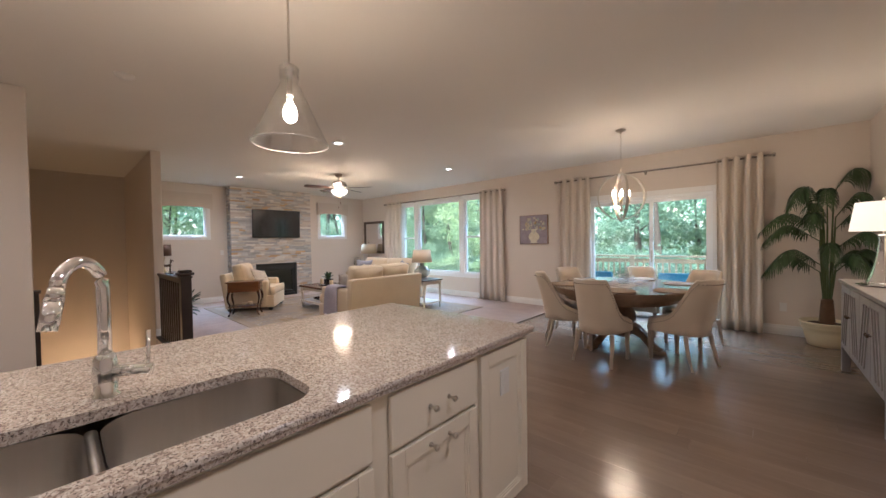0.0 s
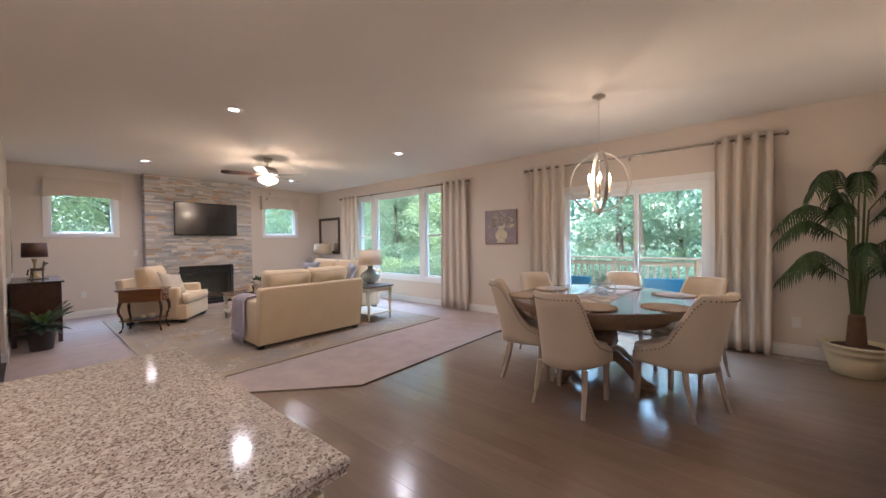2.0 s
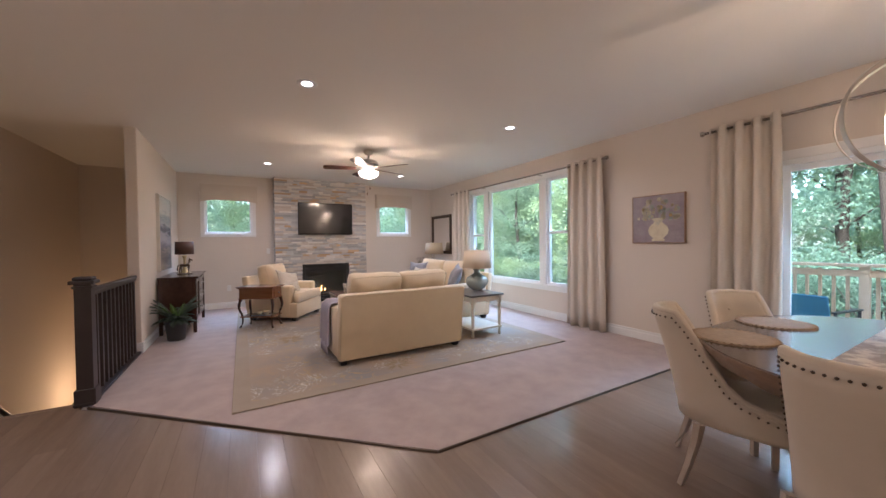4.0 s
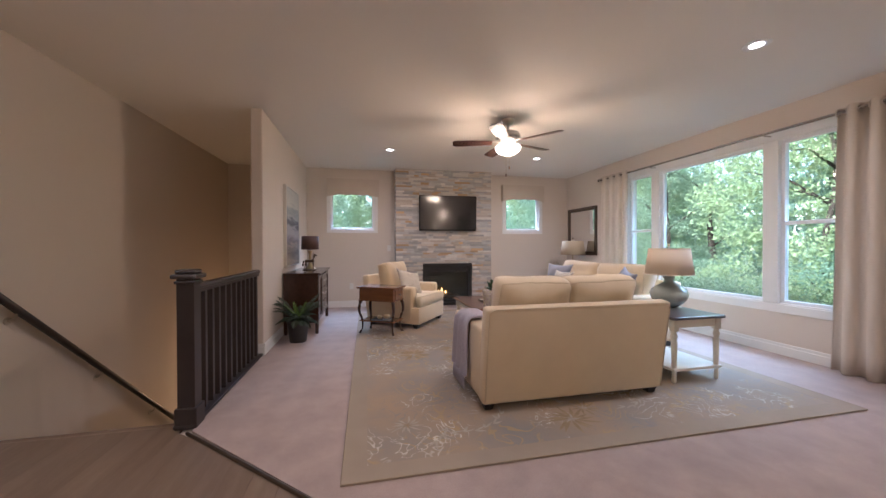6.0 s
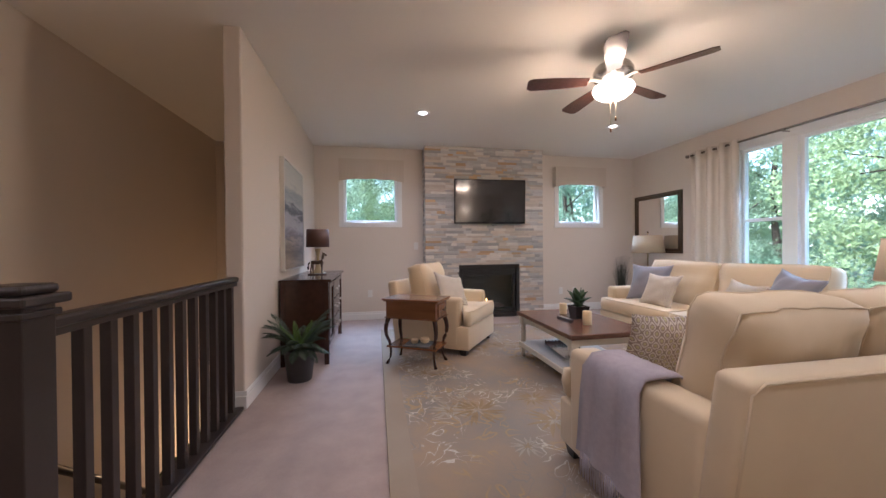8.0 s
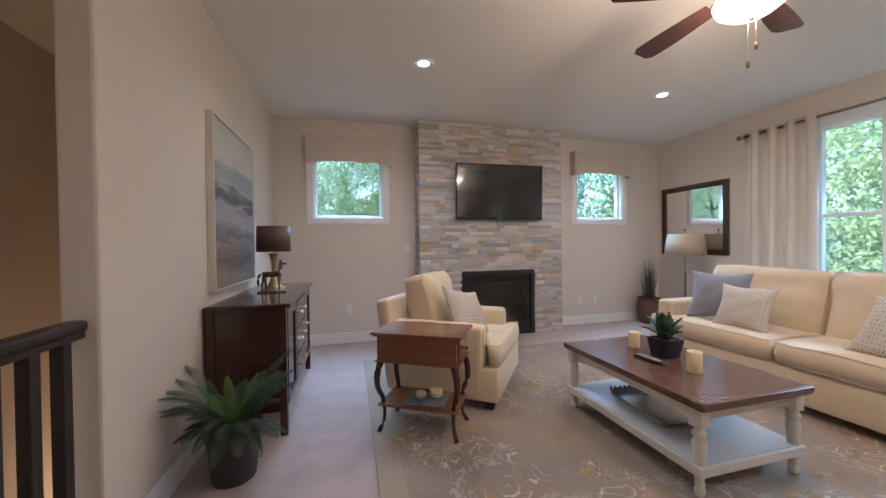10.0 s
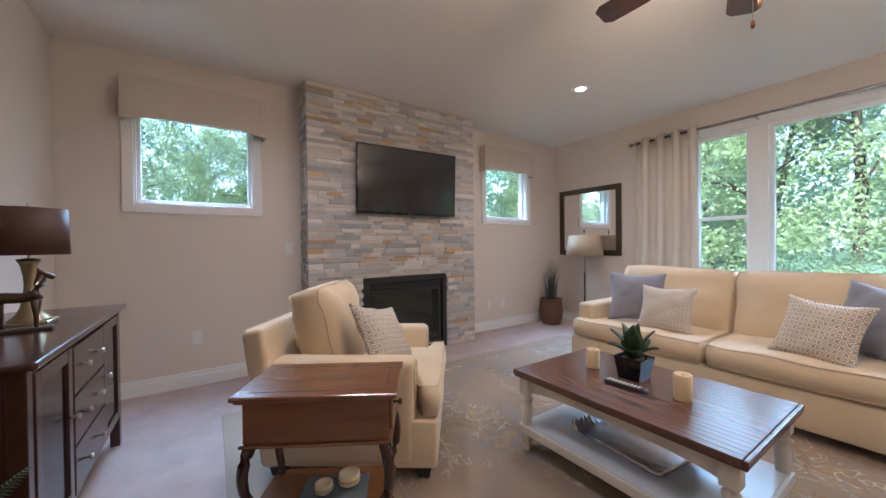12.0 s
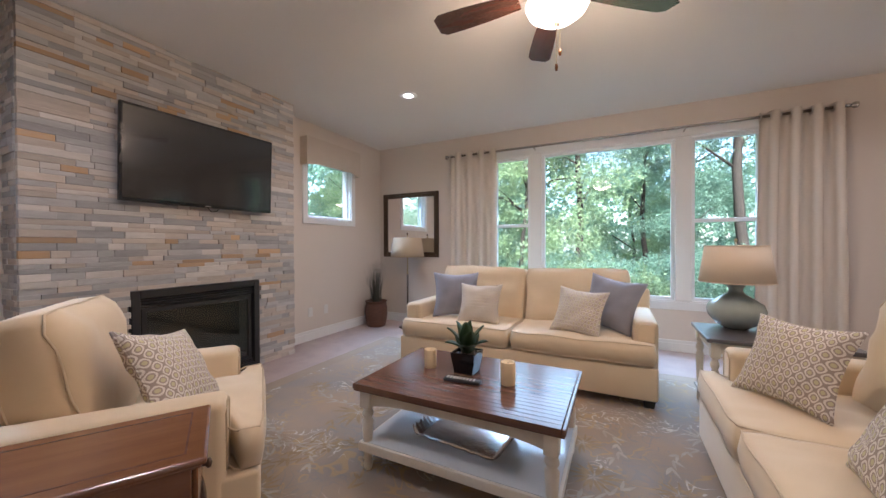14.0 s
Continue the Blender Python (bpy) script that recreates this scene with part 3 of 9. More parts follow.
def big_window():
    w = tagged(new("window_1"), "white triple window with a fixed middle pane", kind="structure")
    w.location = (0, YN, 0)
    x0, x1, z0, z1 = BIGW
    casing(w, x0, x1, z0, z1, 0.09)
    for a, b in ((-7.565, -7.475), (-5.965, -5.875)):
        bm = new_bm()
        box(bm, (a - 0.03, -0.017, z0 + 0.012), (b + 0.03, 0.06, z1 - 0.012), 0.004)
        part("mullion", bm, M["white"], w)
    for a, b, hung in ((x0 + 0.012, -7.565 - 0.03, 1), (-7.475 + 0.03, -5.965 - 0.03, 0), (-5.875 + 0.03, x1 - 0.012, 1)):
        bm = new_bm()
        frame_ring(bm, a, b, z0 + 0.012, z1 - 0.012, 0.03, 0.09, 0.035)
        if hung:
            box(bm, (a + 0.035, 0.035, 1.435), (b - 0.035, 0.08, 1.475), 0.004)
        part("window_frame", bm, M["vinyl"], w)
        if hung:
            pane(w, a + 0.035, b - 0.035, z0 + 0.047, 1.435, 0.055)
            pane(w, a + 0.035, b - 0.035, 1.475, z1 - 0.047, 0.065)
        else:
            pane(w, a + 0.035, b - 0.035, z0 + 0.047, z1 - 0.047, 0.06)
    return w


def small_window(name, spec):
    w = tagged(new(name), "small white square picture window under a valance", kind="structure")
    w.matrix_basis = pose(XW, 0, 0, 0, 0, 90)
    y0, y1, z0, z1 = spec
    casing(w, y0, y1, z0, z1, 0.075)
    bm = new_bm()
    frame_ring(bm, y0 + 0.012, y1 - 0.012, z0 + 0.012, z1 - 0.012, 0.05, 0.10, 0.025)
    part("window_frame", bm, M["vinyl"], w)
    pane(w, y0 + 0.037, y1 - 0.037, z0 + 0.037, z1 - 0.037, 0.075)


def slider():
    d = tagged(new("door_1"), "white sliding glass door to the deck", kind="structure")
    d.location = (0, YN, 0)
    x0, x1, z0, z1 = SLIDER
    w = 0.085
    for n, lo, hi in (("casing_side", (x0 - w, -0.018, 0), (x0, 0, z1 + w)), ("casing_side", (x1, -0.018, 0), (x1 + w, 0, z1 + w)), ("casing_head", (x0, -0.017, z1), (x1, 0, z1 + w))):
        bm = new_bm()
        box(bm, lo, hi, 0.004)
        part(n, bm, M["white"], d)
    bm = new_bm()
    box(bm, (x0, 0.0, z1 - 0.05), (x1, 0.14, z1), 0.003)
    box(bm, (x0, 0.0, z0), (x0 + 0.03, 0.14, z1 - 0.05), 0.003)
    box(bm, (x1 - 0.03, 0.0, z0), (x1, 0.14, z1 - 0.05), 0.003)
    box(bm, (x0, 0.0, -0.01), (x1, 0.14, 0.03), 0.003)
    part("door_frame", bm, M["vinyl"], d)
    for a, b, y in ((x0 + 0.03, -1.86, 0.075), (-1.91, x1 - 0.03, 0.03)):
        bm = new_bm()
        frame_ring(bm, a, b, 0.03, z1 - 0.05, y, y + 0.038, 0.055)
        leaf = part("door_panel", bm, M["vinyl"], d)
        p = pane(leaf, a + 0.055, b - 0.055, 0.085, z1 - 0.105, y + 0.019)
    bm = new_bm()
    box(bm, (-1.885, 0.005, 0.95), (-1.865, 0.03, 1.15), 0.006)
    part("door_handle", bm, M["nickel"], d)


big_window()
small_window("window_2", WINA)
small_window("window_3", WINB)
slider()


# ---- curtains ----
def curtain_panel(name, x0, x1, folds, label, flare=0.0, gather=0.0):
    c = thing(name, pose(0, YN - 0.10, 0), label, "curtain")
    top, bot = 2.50, 0.012
    nx, nz = folds * 12, 14
    amp = 0.048
    bm = new_bm()
    grids = []
    for off in (0.0, 0.004):
        rows = []
        for j in range(nz + 1):
            tz = j / nz
            z = bot + (top - bot) * tz
            row = []
            for i in range(nx + 1):
                u = i / nx
                ph = 2 * math.pi * folds * u
                x = x0 + (x1 - x0) * u + flare * (u - 0.5) * (1 - tz) - 0.010 * math.sin(2 * ph) + 0.004 * math.sin(2 * z + 5 * u)
                a = amp * (1.0 + 0.12 * noise.noise(Vector((u * folds * 0.5, z * 0.25, x0))))
                y = a * math.sin(ph + 0.10 * math.sin(z * 1.1 + x0)) + 0.008 * (1 - tz) * math.sin(ph * 0.5 + x0) + off
                row.append(bm.verts.new((x, y, z)))
            rows.append(row)
        grids.append(rows)
    for g, flip in ((grids[0], 0), (grids[1], 1)):
        for j in range(nz):
            for i in range(nx):
                f = (g[j][i], g[j][i + 1], g[j + 1][i + 1], g[j + 1][i])
                bm.faces.new(f[::-1] if flip else f)
    a, b = grids
    for j in range(nz):
        bm.faces.new((a[j][0], a[j + 1][0], b[j + 1][0], b[j][0]))
        bm.faces.new((a[j][nx], b[j][nx], b[j + 1][nx], a[j + 1][nx]))
    for i in range(nx):
        bm.faces.new((a[0][i], b[0][i], b[0][i + 1], a[0][i + 1]))
        bm.faces.new((a[nz][i], a[nz][i + 1], b[nz][i + 1], b[nz][i]))
    part("cloth", bm, M["curtain"], c, "", True)
    for k in range(folds * 2):
        x = x0 + (x1 - x0) * (k + 0.0) / (folds * 2) + (x1 - x0) / (folds * 4) * 0
        x = x0 + (x1 - x0) * k / (folds * 2)
        bm = new_bm()
        tube(bm, [(x + (0.012 if k % 2 else -0.012) * 0, 0.030 * math.cos(t), 2.455 + 0.030 * math.sin(t)) for t in [2 * math.pi * q / 14 for q in range(14)]], 0.0075, 6, True)
        part("grommet", bm, M["nickel"], c, "", True)
    return c


def curtain_rod(x0, x1, brackets, label):
    r = thing("curtain_rod", pose(0, YN - 0.10, 2.455), label, "curtain rod")
    bm = new_bm()
    cyl(bm, (x0, 0, 0), (x1, 0, 0), 0.0145, n=16)
    part("rod", bm, M["rodmetal"], r, "", True)
    for x, s in ((x0, -1), (x1, 1)):
        bm = new_bm()
        lathe(bm, [(0.0, -0.035), (0.014, -0.033), (0.018, -0.02), (0.012, -0.012), (0.014, -0.006), (0.026, 0.008), (0.030, 0.02), (0.026, 0.036), (0.0, 0.042)], 16, pose(x, 0, 0, 0, 90 * s, 0))
        part("finial", bm, M["rodmetal"], r, "", True)
    for x in brackets:
        bm = new_bm()
        box(bm, (x - 0.008, -0.014, -0.03), (x + 0.008, 0.0, 0.012), 0.002)
        box(bm, (x - 0.007, 0.0, -0.03), (x + 0.007, 0.084, -0.016), 0.002)
        box(bm, (x - 0.015, 0.084, -0.05), (x + 0.015, 0.0995, 0.02), 0.002)
        part("bracket", bm, M["rodmetal"], r)


curtain_rod(-8.74, -4.66, (-7.52, -5.92), "brushed nickel rod with ball finials over the triple window")
curtain_rod(-3.46, -0.42, (-1.95,), "brushed nickel rod with ball finials over the sliding door")
curtain_panel("curtain", -8.70, -8.02, 4, "oatmeal linen grommet curtain beside the mirror", 0.03)
curtain_panel("curtain", -5.30, -4.71, 4, "oatmeal linen grommet curtain beside the ceramic lamp", 0.10)
curtain_panel("curtain", -3.40, -2.83, 4, "oatmeal linen grommet curtain beside the flower picture", 0.02)
curtain_panel("curtain", -1.01, -0.50, 4, "oatmeal linen grommet curtain beside the potted palm", 0.0)


def valance(y0, y1, label):
    v = thing("valance", pose(XW, 0, 0), label, "valance")
    bm = new_bm()
    n = 24
    vs = []
    for off in (0.125, 0.119):
        top = [bm.verts.new((off, y0 + (y1 - y0) * i / n, 2.525)) for i in range(n + 1)]
        bot = [bm.verts.new((off + 0.004 * math.sin(i * 1.1), y0 + (y1 - y0) * i / n, 2.215 - 0.035 * abs(2 * i / n - 1) ** 3 - 0.004 * math.sin(i * 0.9))) for i in range(n + 1)]
        vs.append((top, bot))
    for k, (t, b) in enumerate(vs):
        for i in range(n):
            f = (b[i], b[i + 1], t[i + 1], t[i])
            bm.faces.new(f if k == 0 else f[::-1])
    for i in range(n):
        bm.faces.new((vs[0][1][i], vs[1][1][i], vs[1][1][i + 1], vs[0][1][i + 1]))
    part("cloth", bm, M["valance"], v)
    for y in (y0, y1):
        bm = new_bm()
        box(bm, (0.001, y - 0.003, 2.18), (0.122, y + 0.003, 2.525), 0.001)
        part("side_flap", bm, M["valance"], v)
    bm = new_bm()
    box(bm, (0.001, y0 + 0.004, 2.505), (0.118, y1 - 0.004, 2.52))
    part("mounting_board", bm, M["white"], v)
    for y in (y0 + 0.04, y1 - 0.04):
        for z in (2.42, 2.39):
            bm = new_bm()
            lathe(bm, [(0.0, 0.006), (0.005, 0.005), (0.007, 0.0)], 8, pose(0.127, y, z, 0, 90, 0))
            part("stud", bm, M["nickel"], v)


valance(1.97, 2.96, "linen valance with side studs above a small window")
valance(5.58, 6.54, "linen valance with side studs above a small window")


# ---- fireplace ----
def fireplace():
    f = thing("fireplace", pose(-9.75, 0, 0), "floor-to-ceiling ledger stone chimney breast with a black gas insert", "fireplace")
    y0, y1, fy0, fy1, fz = 3.28, 5.25, 3.81, 4.83, 0.86
    bm = new_bm()
    for lo, hi in (((-0.268, y0 + 0.03, 0.008), (-0.03, fy0, CEIL - 0.001)), ((-0.268, fy1, 0.008), (-0.03, y1 - 0.03, CEIL - 0.001)), ((-0.268, fy0, fz), (-0.03, fy1, CEIL - 0.001))):
        box(bm, lo, hi)
    part("core", bm, mat("mortar", (0.20, 0.19, 0.18), rough=0.95, bump=0.5), f)
    bm = new_bm()
    frame_ring(bm, fy0 + 0.002, fy1 - 0.002, 0.012, fz - 0.002, 0, 0.05, 0.055)
    bmesh.ops.transform(bm, matrix=pose(0.012, 0, 0, 0, 0, 90), verts=bm.verts)
    part("surround", bm, M["black"], f)
    bm = new_bm()
    frame_ring(bm, fy0 + 0.07, fy1 - 0.07, 0.10, fz - 0.14, 0, 0.035, 0.035)
    bmesh.ops.transform(bm, matrix=pose(-0.015, 0, 0, 0, 0, 90), verts=bm.verts)
    part("glass_frame", bm, M["black"], f)
    for z in (fz - 0.125, fz - 0.105, fz - 0.085, 0.085, 0.07):
        bm = new_bm()
        box(bm, (-0.03, fy0 + 0.06, z), (-0.005, fy1 - 0.06, z + 0.009), 0.002)
        part("louvre", bm, M["black"], f)
    bm = new_bm()
    box(bm, (-0.032, fy0 + 0.10, 0.13), (-0.028, fy1 - 0.10, fz - 0.17))
    part("glass", bm, M["pane"], f)
    bm = new_bm()
    for lo, hi in (((-0.262, fy0 + 0.01, 0.02), (-0.25, fy1 - 0.01, fz - 0.01)), ((-0.25, fy0 + 0.01, 0.02), (-0.04, fy0 + 0.04, fz - 0.01)), ((-0.25, fy1 - 0.04, 0.02), (-0.04, fy1 - 0.01, fz - 0.01)),
                   ((-0.25, fy0 + 0.04, 0.02), (-0.04, fy1 - 0.04, 0.13)), ((-0.25, fy0 + 0.04, fz - 0.15), (-0.04, fy1 - 0.04, fz - 0.01))):
        box(bm, lo, hi)
    part("firebox", bm, M["black"], f)
    for a, b, r in (((-0.10, 4.05, 0.16), (-0.12, 4.60, 0.17), 0.035), ((-0.17, 4.0, 0.17), (-0.15, 4.55, 0.19), 0.04), ((-0.09, 4.2, 0.215), (-0.18, 4.42, 0.24), 0.028)):
        bm = new_bm()
        cyl(bm, a, b, r, r * 0.8, 12)
        part("log", bm, M["log"], f, "", True)
    for y, h in ((4.16, 0.13), (4.22, 0.18), (4.30, 0.11)):
        bm = new_bm()
        lathe(bm, [(0.0, 0.0), (0.016, 0.03), (0.012, h * 0.5), (0.005, h * 0.8), (0.0, h)], 8, pose(-0.12, y, 0.20), sx=0.5)
        part("flame", bm, M["fire"], f, "", True)
    return f


FIREPLACE = fireplace()
STONES = []
_rng = random.Random(5)
STONE_MATS = [mat("ledger_grey", (0.47, 0.455, 0.445), (0.35, 0.34, 0.335), rough=0.8, scale=9, fine=70, bump=0.7, vary=0.22, stretch=(1, 1, 4)),
              mat("ledger_beige", (0.56, 0.49, 0.42), (0.43, 0.37, 0.315), rough=0.8, scale=9, fine=70, bump=0.7, vary=0.18, stretch=(1, 1, 4)),
              mat("ledger_white", (0.66, 0.62, 0.57), (0.52, 0.48, 0.44), rough=0.75, scale=9, fine=70, bump=0.6, vary=0.12, stretch=(1, 1, 4)),
              mat("ledger_rust", (0.52, 0.31, 0.14), (0.46, 0.35, 0.25), rough=0.8, scale=12, fine=70, bump=0.7, vary=0.2, stretch=(1, 1, 4))]
STONE_MATS_ISLAND = [mat("ledger_grey_joined", (0.47, 0.455, 0.445), (0.35, 0.34, 0.335), rough=0.8, scale=9, fine=70, bump=0.7, island=0.22, stretch=(1, 1, 4)),
                     mat("ledger_beige_joined", (0.56, 0.49, 0.42), (0.43, 0.37, 0.315), rough=0.8, scale=9, fine=70, bump=0.7, island=0.18, stretch=(1, 1, 4)),
                     mat("ledger_white_joined", (0.66, 0.62, 0.57), (0.52, 0.48, 0.44), rough=0.75, scale=9, fine=70, bump=0.6, island=0.12, stretch=(1, 1, 4)),
                     mat("ledger_rust_joined", (0.52, 0.31, 0.14), (0.46, 0.35, 0.25), rough=0.8, scale=12, fine=70, bump=0.7, island=0.2, stretch=(1, 1, 4))]


def stone_layout():
    """(plane, along 0, along 1, z0, z1, depth, kind): the stones of the face and of both returns."""
    out = []
    z = 0.012
    while z < CEIL - 0.012:
        h = min(_rng.choice((0.030, 0.036, 0.042, 0.048)), CEIL - 0.003 - z)
        for y0, y1 in ((3.28, 5.25),):
            y = y0
            while y < y1 - 0.01:
                w = _rng.choice((0.09, 0.13, 0.16, 0.20, 0.25, 0.32))
                e = min(y + w, y1)
                if y1 - e < 0.06:
                    e = y1
                a, b = y, e
                y = e
                if z < 0.86 and z + h > 0.0:
                    if a < 3.81 < b:
                        b = 3.81
                    elif a < 4.83 < b:
                        a = 4.83
                    elif 3.81 <= a and b <= 4.83:
                        continue
                if b - a < 0.03:
                    continue
                k = _rng.random()
                kind = 0 if k < 0.44 else 1 if k < 0.74 else 2 if k < 0.93 else 3
                out.append(("face", a + 0.0005, b - 0.0005, z + 0.0005, z + h - 0.0005, _rng.uniform(-0.003, 0.012), kind))
        for pl in ("south", "north"):
            x = -0.27
            while x < -0.035:
                w = _rng.choice((0.09, 0.13, 0.18))
                e = min(x + w, -0.031)
                if -0.031 - e < 0.04:
                    e = -0.031
                k = _rng.random()
                out.append((pl, x + 0.0012, e - 0.0012, z + 0.0012, z + h - 0.0012, _rng.uniform(-0.003, 0.012), 0 if k < 0.55 else 1 if k < 0.85 else 2))
                x = e
        z += h
    return out


def stone_box(bm, s):
    pl, a, b, z0, z1, d, kind = s
    if pl == "face":
        box(bm, (-0.031, a, z0), (d, b, z1))
    elif pl == "south":
        box(bm, (a, 3.28 - d, z0), (b, 3.31, z1))
    else:
        box(bm, (a, 5.22, z0), (b, 5.25 + d, z1))


# ---- television ----
def television():
    t = thing("television", look((-9.655, 4.31, 1.865), (-9.0, 4.29, 1.84)) @ pose(0, 0, 0), "black flat-screen television on the stone chimney", "television")
    w, h = 1.17, 0.70
    bm = new_bm()
    box(bm, (-w / 2, -h / 2, 0.0), (w / 2, h / 2, 0.035), 0.008)
    part("housing", bm, M["gloss_black"], t)
    bm = new_bm()
    box(bm, (-w / 2 + 0.018, -h / 2 + 0.026, -0.0015), (w / 2 - 0.018, h / 2 - 0.018, 0.0))
    part("screen", bm, M["screen"], t)
    bm = new_bm()
    box(bm, (-0.2, -0.15, 0.035), (0.2, 0.15, 0.075), 0.004)
    part("wall_mount", bm, M["black"], t)
    bm = new_bm()
    box(bm, (-0.02, -h / 2 + 0.009, -0.002), (0.02, -h / 2 + 0.015, -0.0003))
    part("badge", bm, M["nickel"], t)
    bm = new_bm()
    tube(bm, [(-0.12, -h / 2 + 0.01, 0.05), (-0.10, -h / 2 - 0.02, 0.05), (-0.05, -h / 2 - 0.028, 0.05), (-0.02, -h / 2 + 0.01, 0.05)], 0.004, 6)
    part("cable", bm, M["black"], t)


television()


# ---- stairs and railing ----
def stairs():
    s = tagged(new("stairs"), "carpeted stairs going down beside the railing", kind="structure")
    x, z = -5.56, 0.0
    for k in range(7):
        bm = new_bm()
        box(bm, (x - 0.235, YSTAIR, z - 0.195 - 0.6), (x - 0.001, YLIV - 0.12, z - 0.195), 0.012)
        part("tread", bm, M["stairs"], s)
        x -= 0.235
        z -= 0.195
    bm = new_bm()
    box(bm, (XW, YSTAIR, -1.6), (x, YLIV - 0.12, -1.365))
    part("landing", bm, M["stairs"], s)
    bm = new_bm()
    box(bm, (-5.60, YSTAIR, -0.03), (-5.545, YLIV - 0.005, 0.004), 0.01)
    part("nosing", bm, M["plank"], s, "brown oak stair nosing")


stairs()


def railing():
    r = thing("stair_railing", pose(0, 0, 0), "espresso wooden railing with square balusters at the stair opening", "railing")
    y = 1.535
    bm = new_bm()
    X = -5.55
    box(bm, (X - 0.052, y - 0.052, 0), (X + 0.052, y + 0.052, 1.0), 0.004)
    box(bm, (X - 0.066, y - 0.066, 0), (X + 0.066, y + 0.066, 0.14), 0.006)
    post = part("newel_post", bm, M["darkwood"], r)
    bm = new_bm()
    box(bm, (X - 0.062, y - 0.062, 0.965), (X + 0.062, y + 0.062, 0.985), 0.004)
    box(bm, (X - 0.078, y - 0.078, 1.0), (X + 0.078, y + 0.078, 1.03), 0.008)
    box(bm, (X - 0.060, y - 0.060, 1.03), (X + 0.060, y + 0.060, 1.06), 0.012)
    part("cap", bm, M["darkwood"], post)
    bm = new_bm()
    box(bm, (-7.064, y - 0.032, 0.915), (X - 0.052, y + 0.032, 0.955), 0.012)
    box(bm, (-7.064, y - 0.020, 0.89), (X - 0.052, y + 0.020, 0.916), 0.003)
    part("handrail", bm, M["darkwood"], r)
    bm = new_bm()
    box(bm, (-7.062, y - 0.072, 0.0085), (X + 0.07, y + 0.055, 0.032), 0.006)
    part("base_plate", bm, M["darkwood"], r)
    for k in range(11):
        x = -5.765 - 0.1218 * k
        bm = new_bm()
        box(bm, (x - 0.019, y - 0.019, 0.032), (x + 0.019, y + 0.019, 0.892), 0.003)
        part("baluster", bm, M["darkwood"], r)
    w = thing("wall_handrail", pose(0, 0, 0), "espresso handrail on nickel brackets descending along the wall", "handrail")
    a, b = Vector((-5.62, YSTAIR + 0.06, 1.05)), Vector((-8.35, YSTAIR + 0.06, -1.30))
    bm = new_bm()
    tube(bm, [a + (b - a) * t for t in (0, 0.25, 0.5, 0.75, 1)], 0.027, 10)
    part("rail", bm, M["darkwood"], w, "", True)
    for t in (0.12, 0.42, 0.72, 0.95):
        p = a + (b - a) * t
        bm = new_bm()
        tube(bm, [p + Vector((0, 0, -0.03)), p + Vector((0, -0.02, -0.07)), p + Vector((0, -0.055, -0.08))], 0.007, 8)
        cyl(bm, p + Vector((0, -0.059, -0.08)), p + Vector((0, -0.053, -0.08)), 0.028)
        part("bracket", bm, M["nickel"], w)
    h = thing("half_newel", pose(0, 0, 0), "espresso newel post beside the wall end at the stair top", "post")
    bm = new_bm()
    box(bm, (-5.53, 0.352, 0), (-5.45, 0.415, 0.925), 0.004)
    part("post", bm, M["darkwood"], h)
    bm = new_bm()
    box(bm, (-5.545, 0.318, 0.925), (-5.435, 0.428, 0.955), 0.006)
    part("cap", bm, M["darkwood"], h)


railing()


# ---- ceiling fixtures ----
def can_light(x, y):
    c = thing("recessed_light", pose(x, y, CEIL), "lit white recessed ceiling light", "ceiling light", "recessed lights")
    bm = new_bm()
    lathe(bm, [(0.046, -0.002), (0.056, -0.008), (0.082, -0.008), (0.090, -0.001), (0.046, -0.001)], 28)
    part("trim_ring", bm, M["white"], c, "", True)
    bm = new_bm()
    lathe(bm, [(0.0, -0.004), (0.046, -0.004), (0.046, -0.002), (0.0, -0.002)], 24)
    part("lens", bm, M["canlens"], c)
    return c


_can = can_light(*CANS[0])
for _x, _y in CANS[1:] + KITCHEN_CANS:
    copy_thing(_can, pose(_x, _y, CEIL))


def smoke_detector():
    s = thing("smoke_detector", pose(-4.38, 0.94, CEIL), "round white smoke detector on the ceiling", "smoke detector")
    bm = new_bm()
    lathe(bm, [(0.0, -0.034), (0.03, -0.034), (0.045, -0.028), (0.062, -0.012), (0.066, 0.0)], 28)
    part("body", bm, M["plastic"], s, "", True)
    bm = new_bm()
    lathe(bm, [(0.0, -0.037), (0.012, -0.037), (0.012, -0.034)], 14)
    part("button", bm, M["plastic"], s)


smoke_detector()


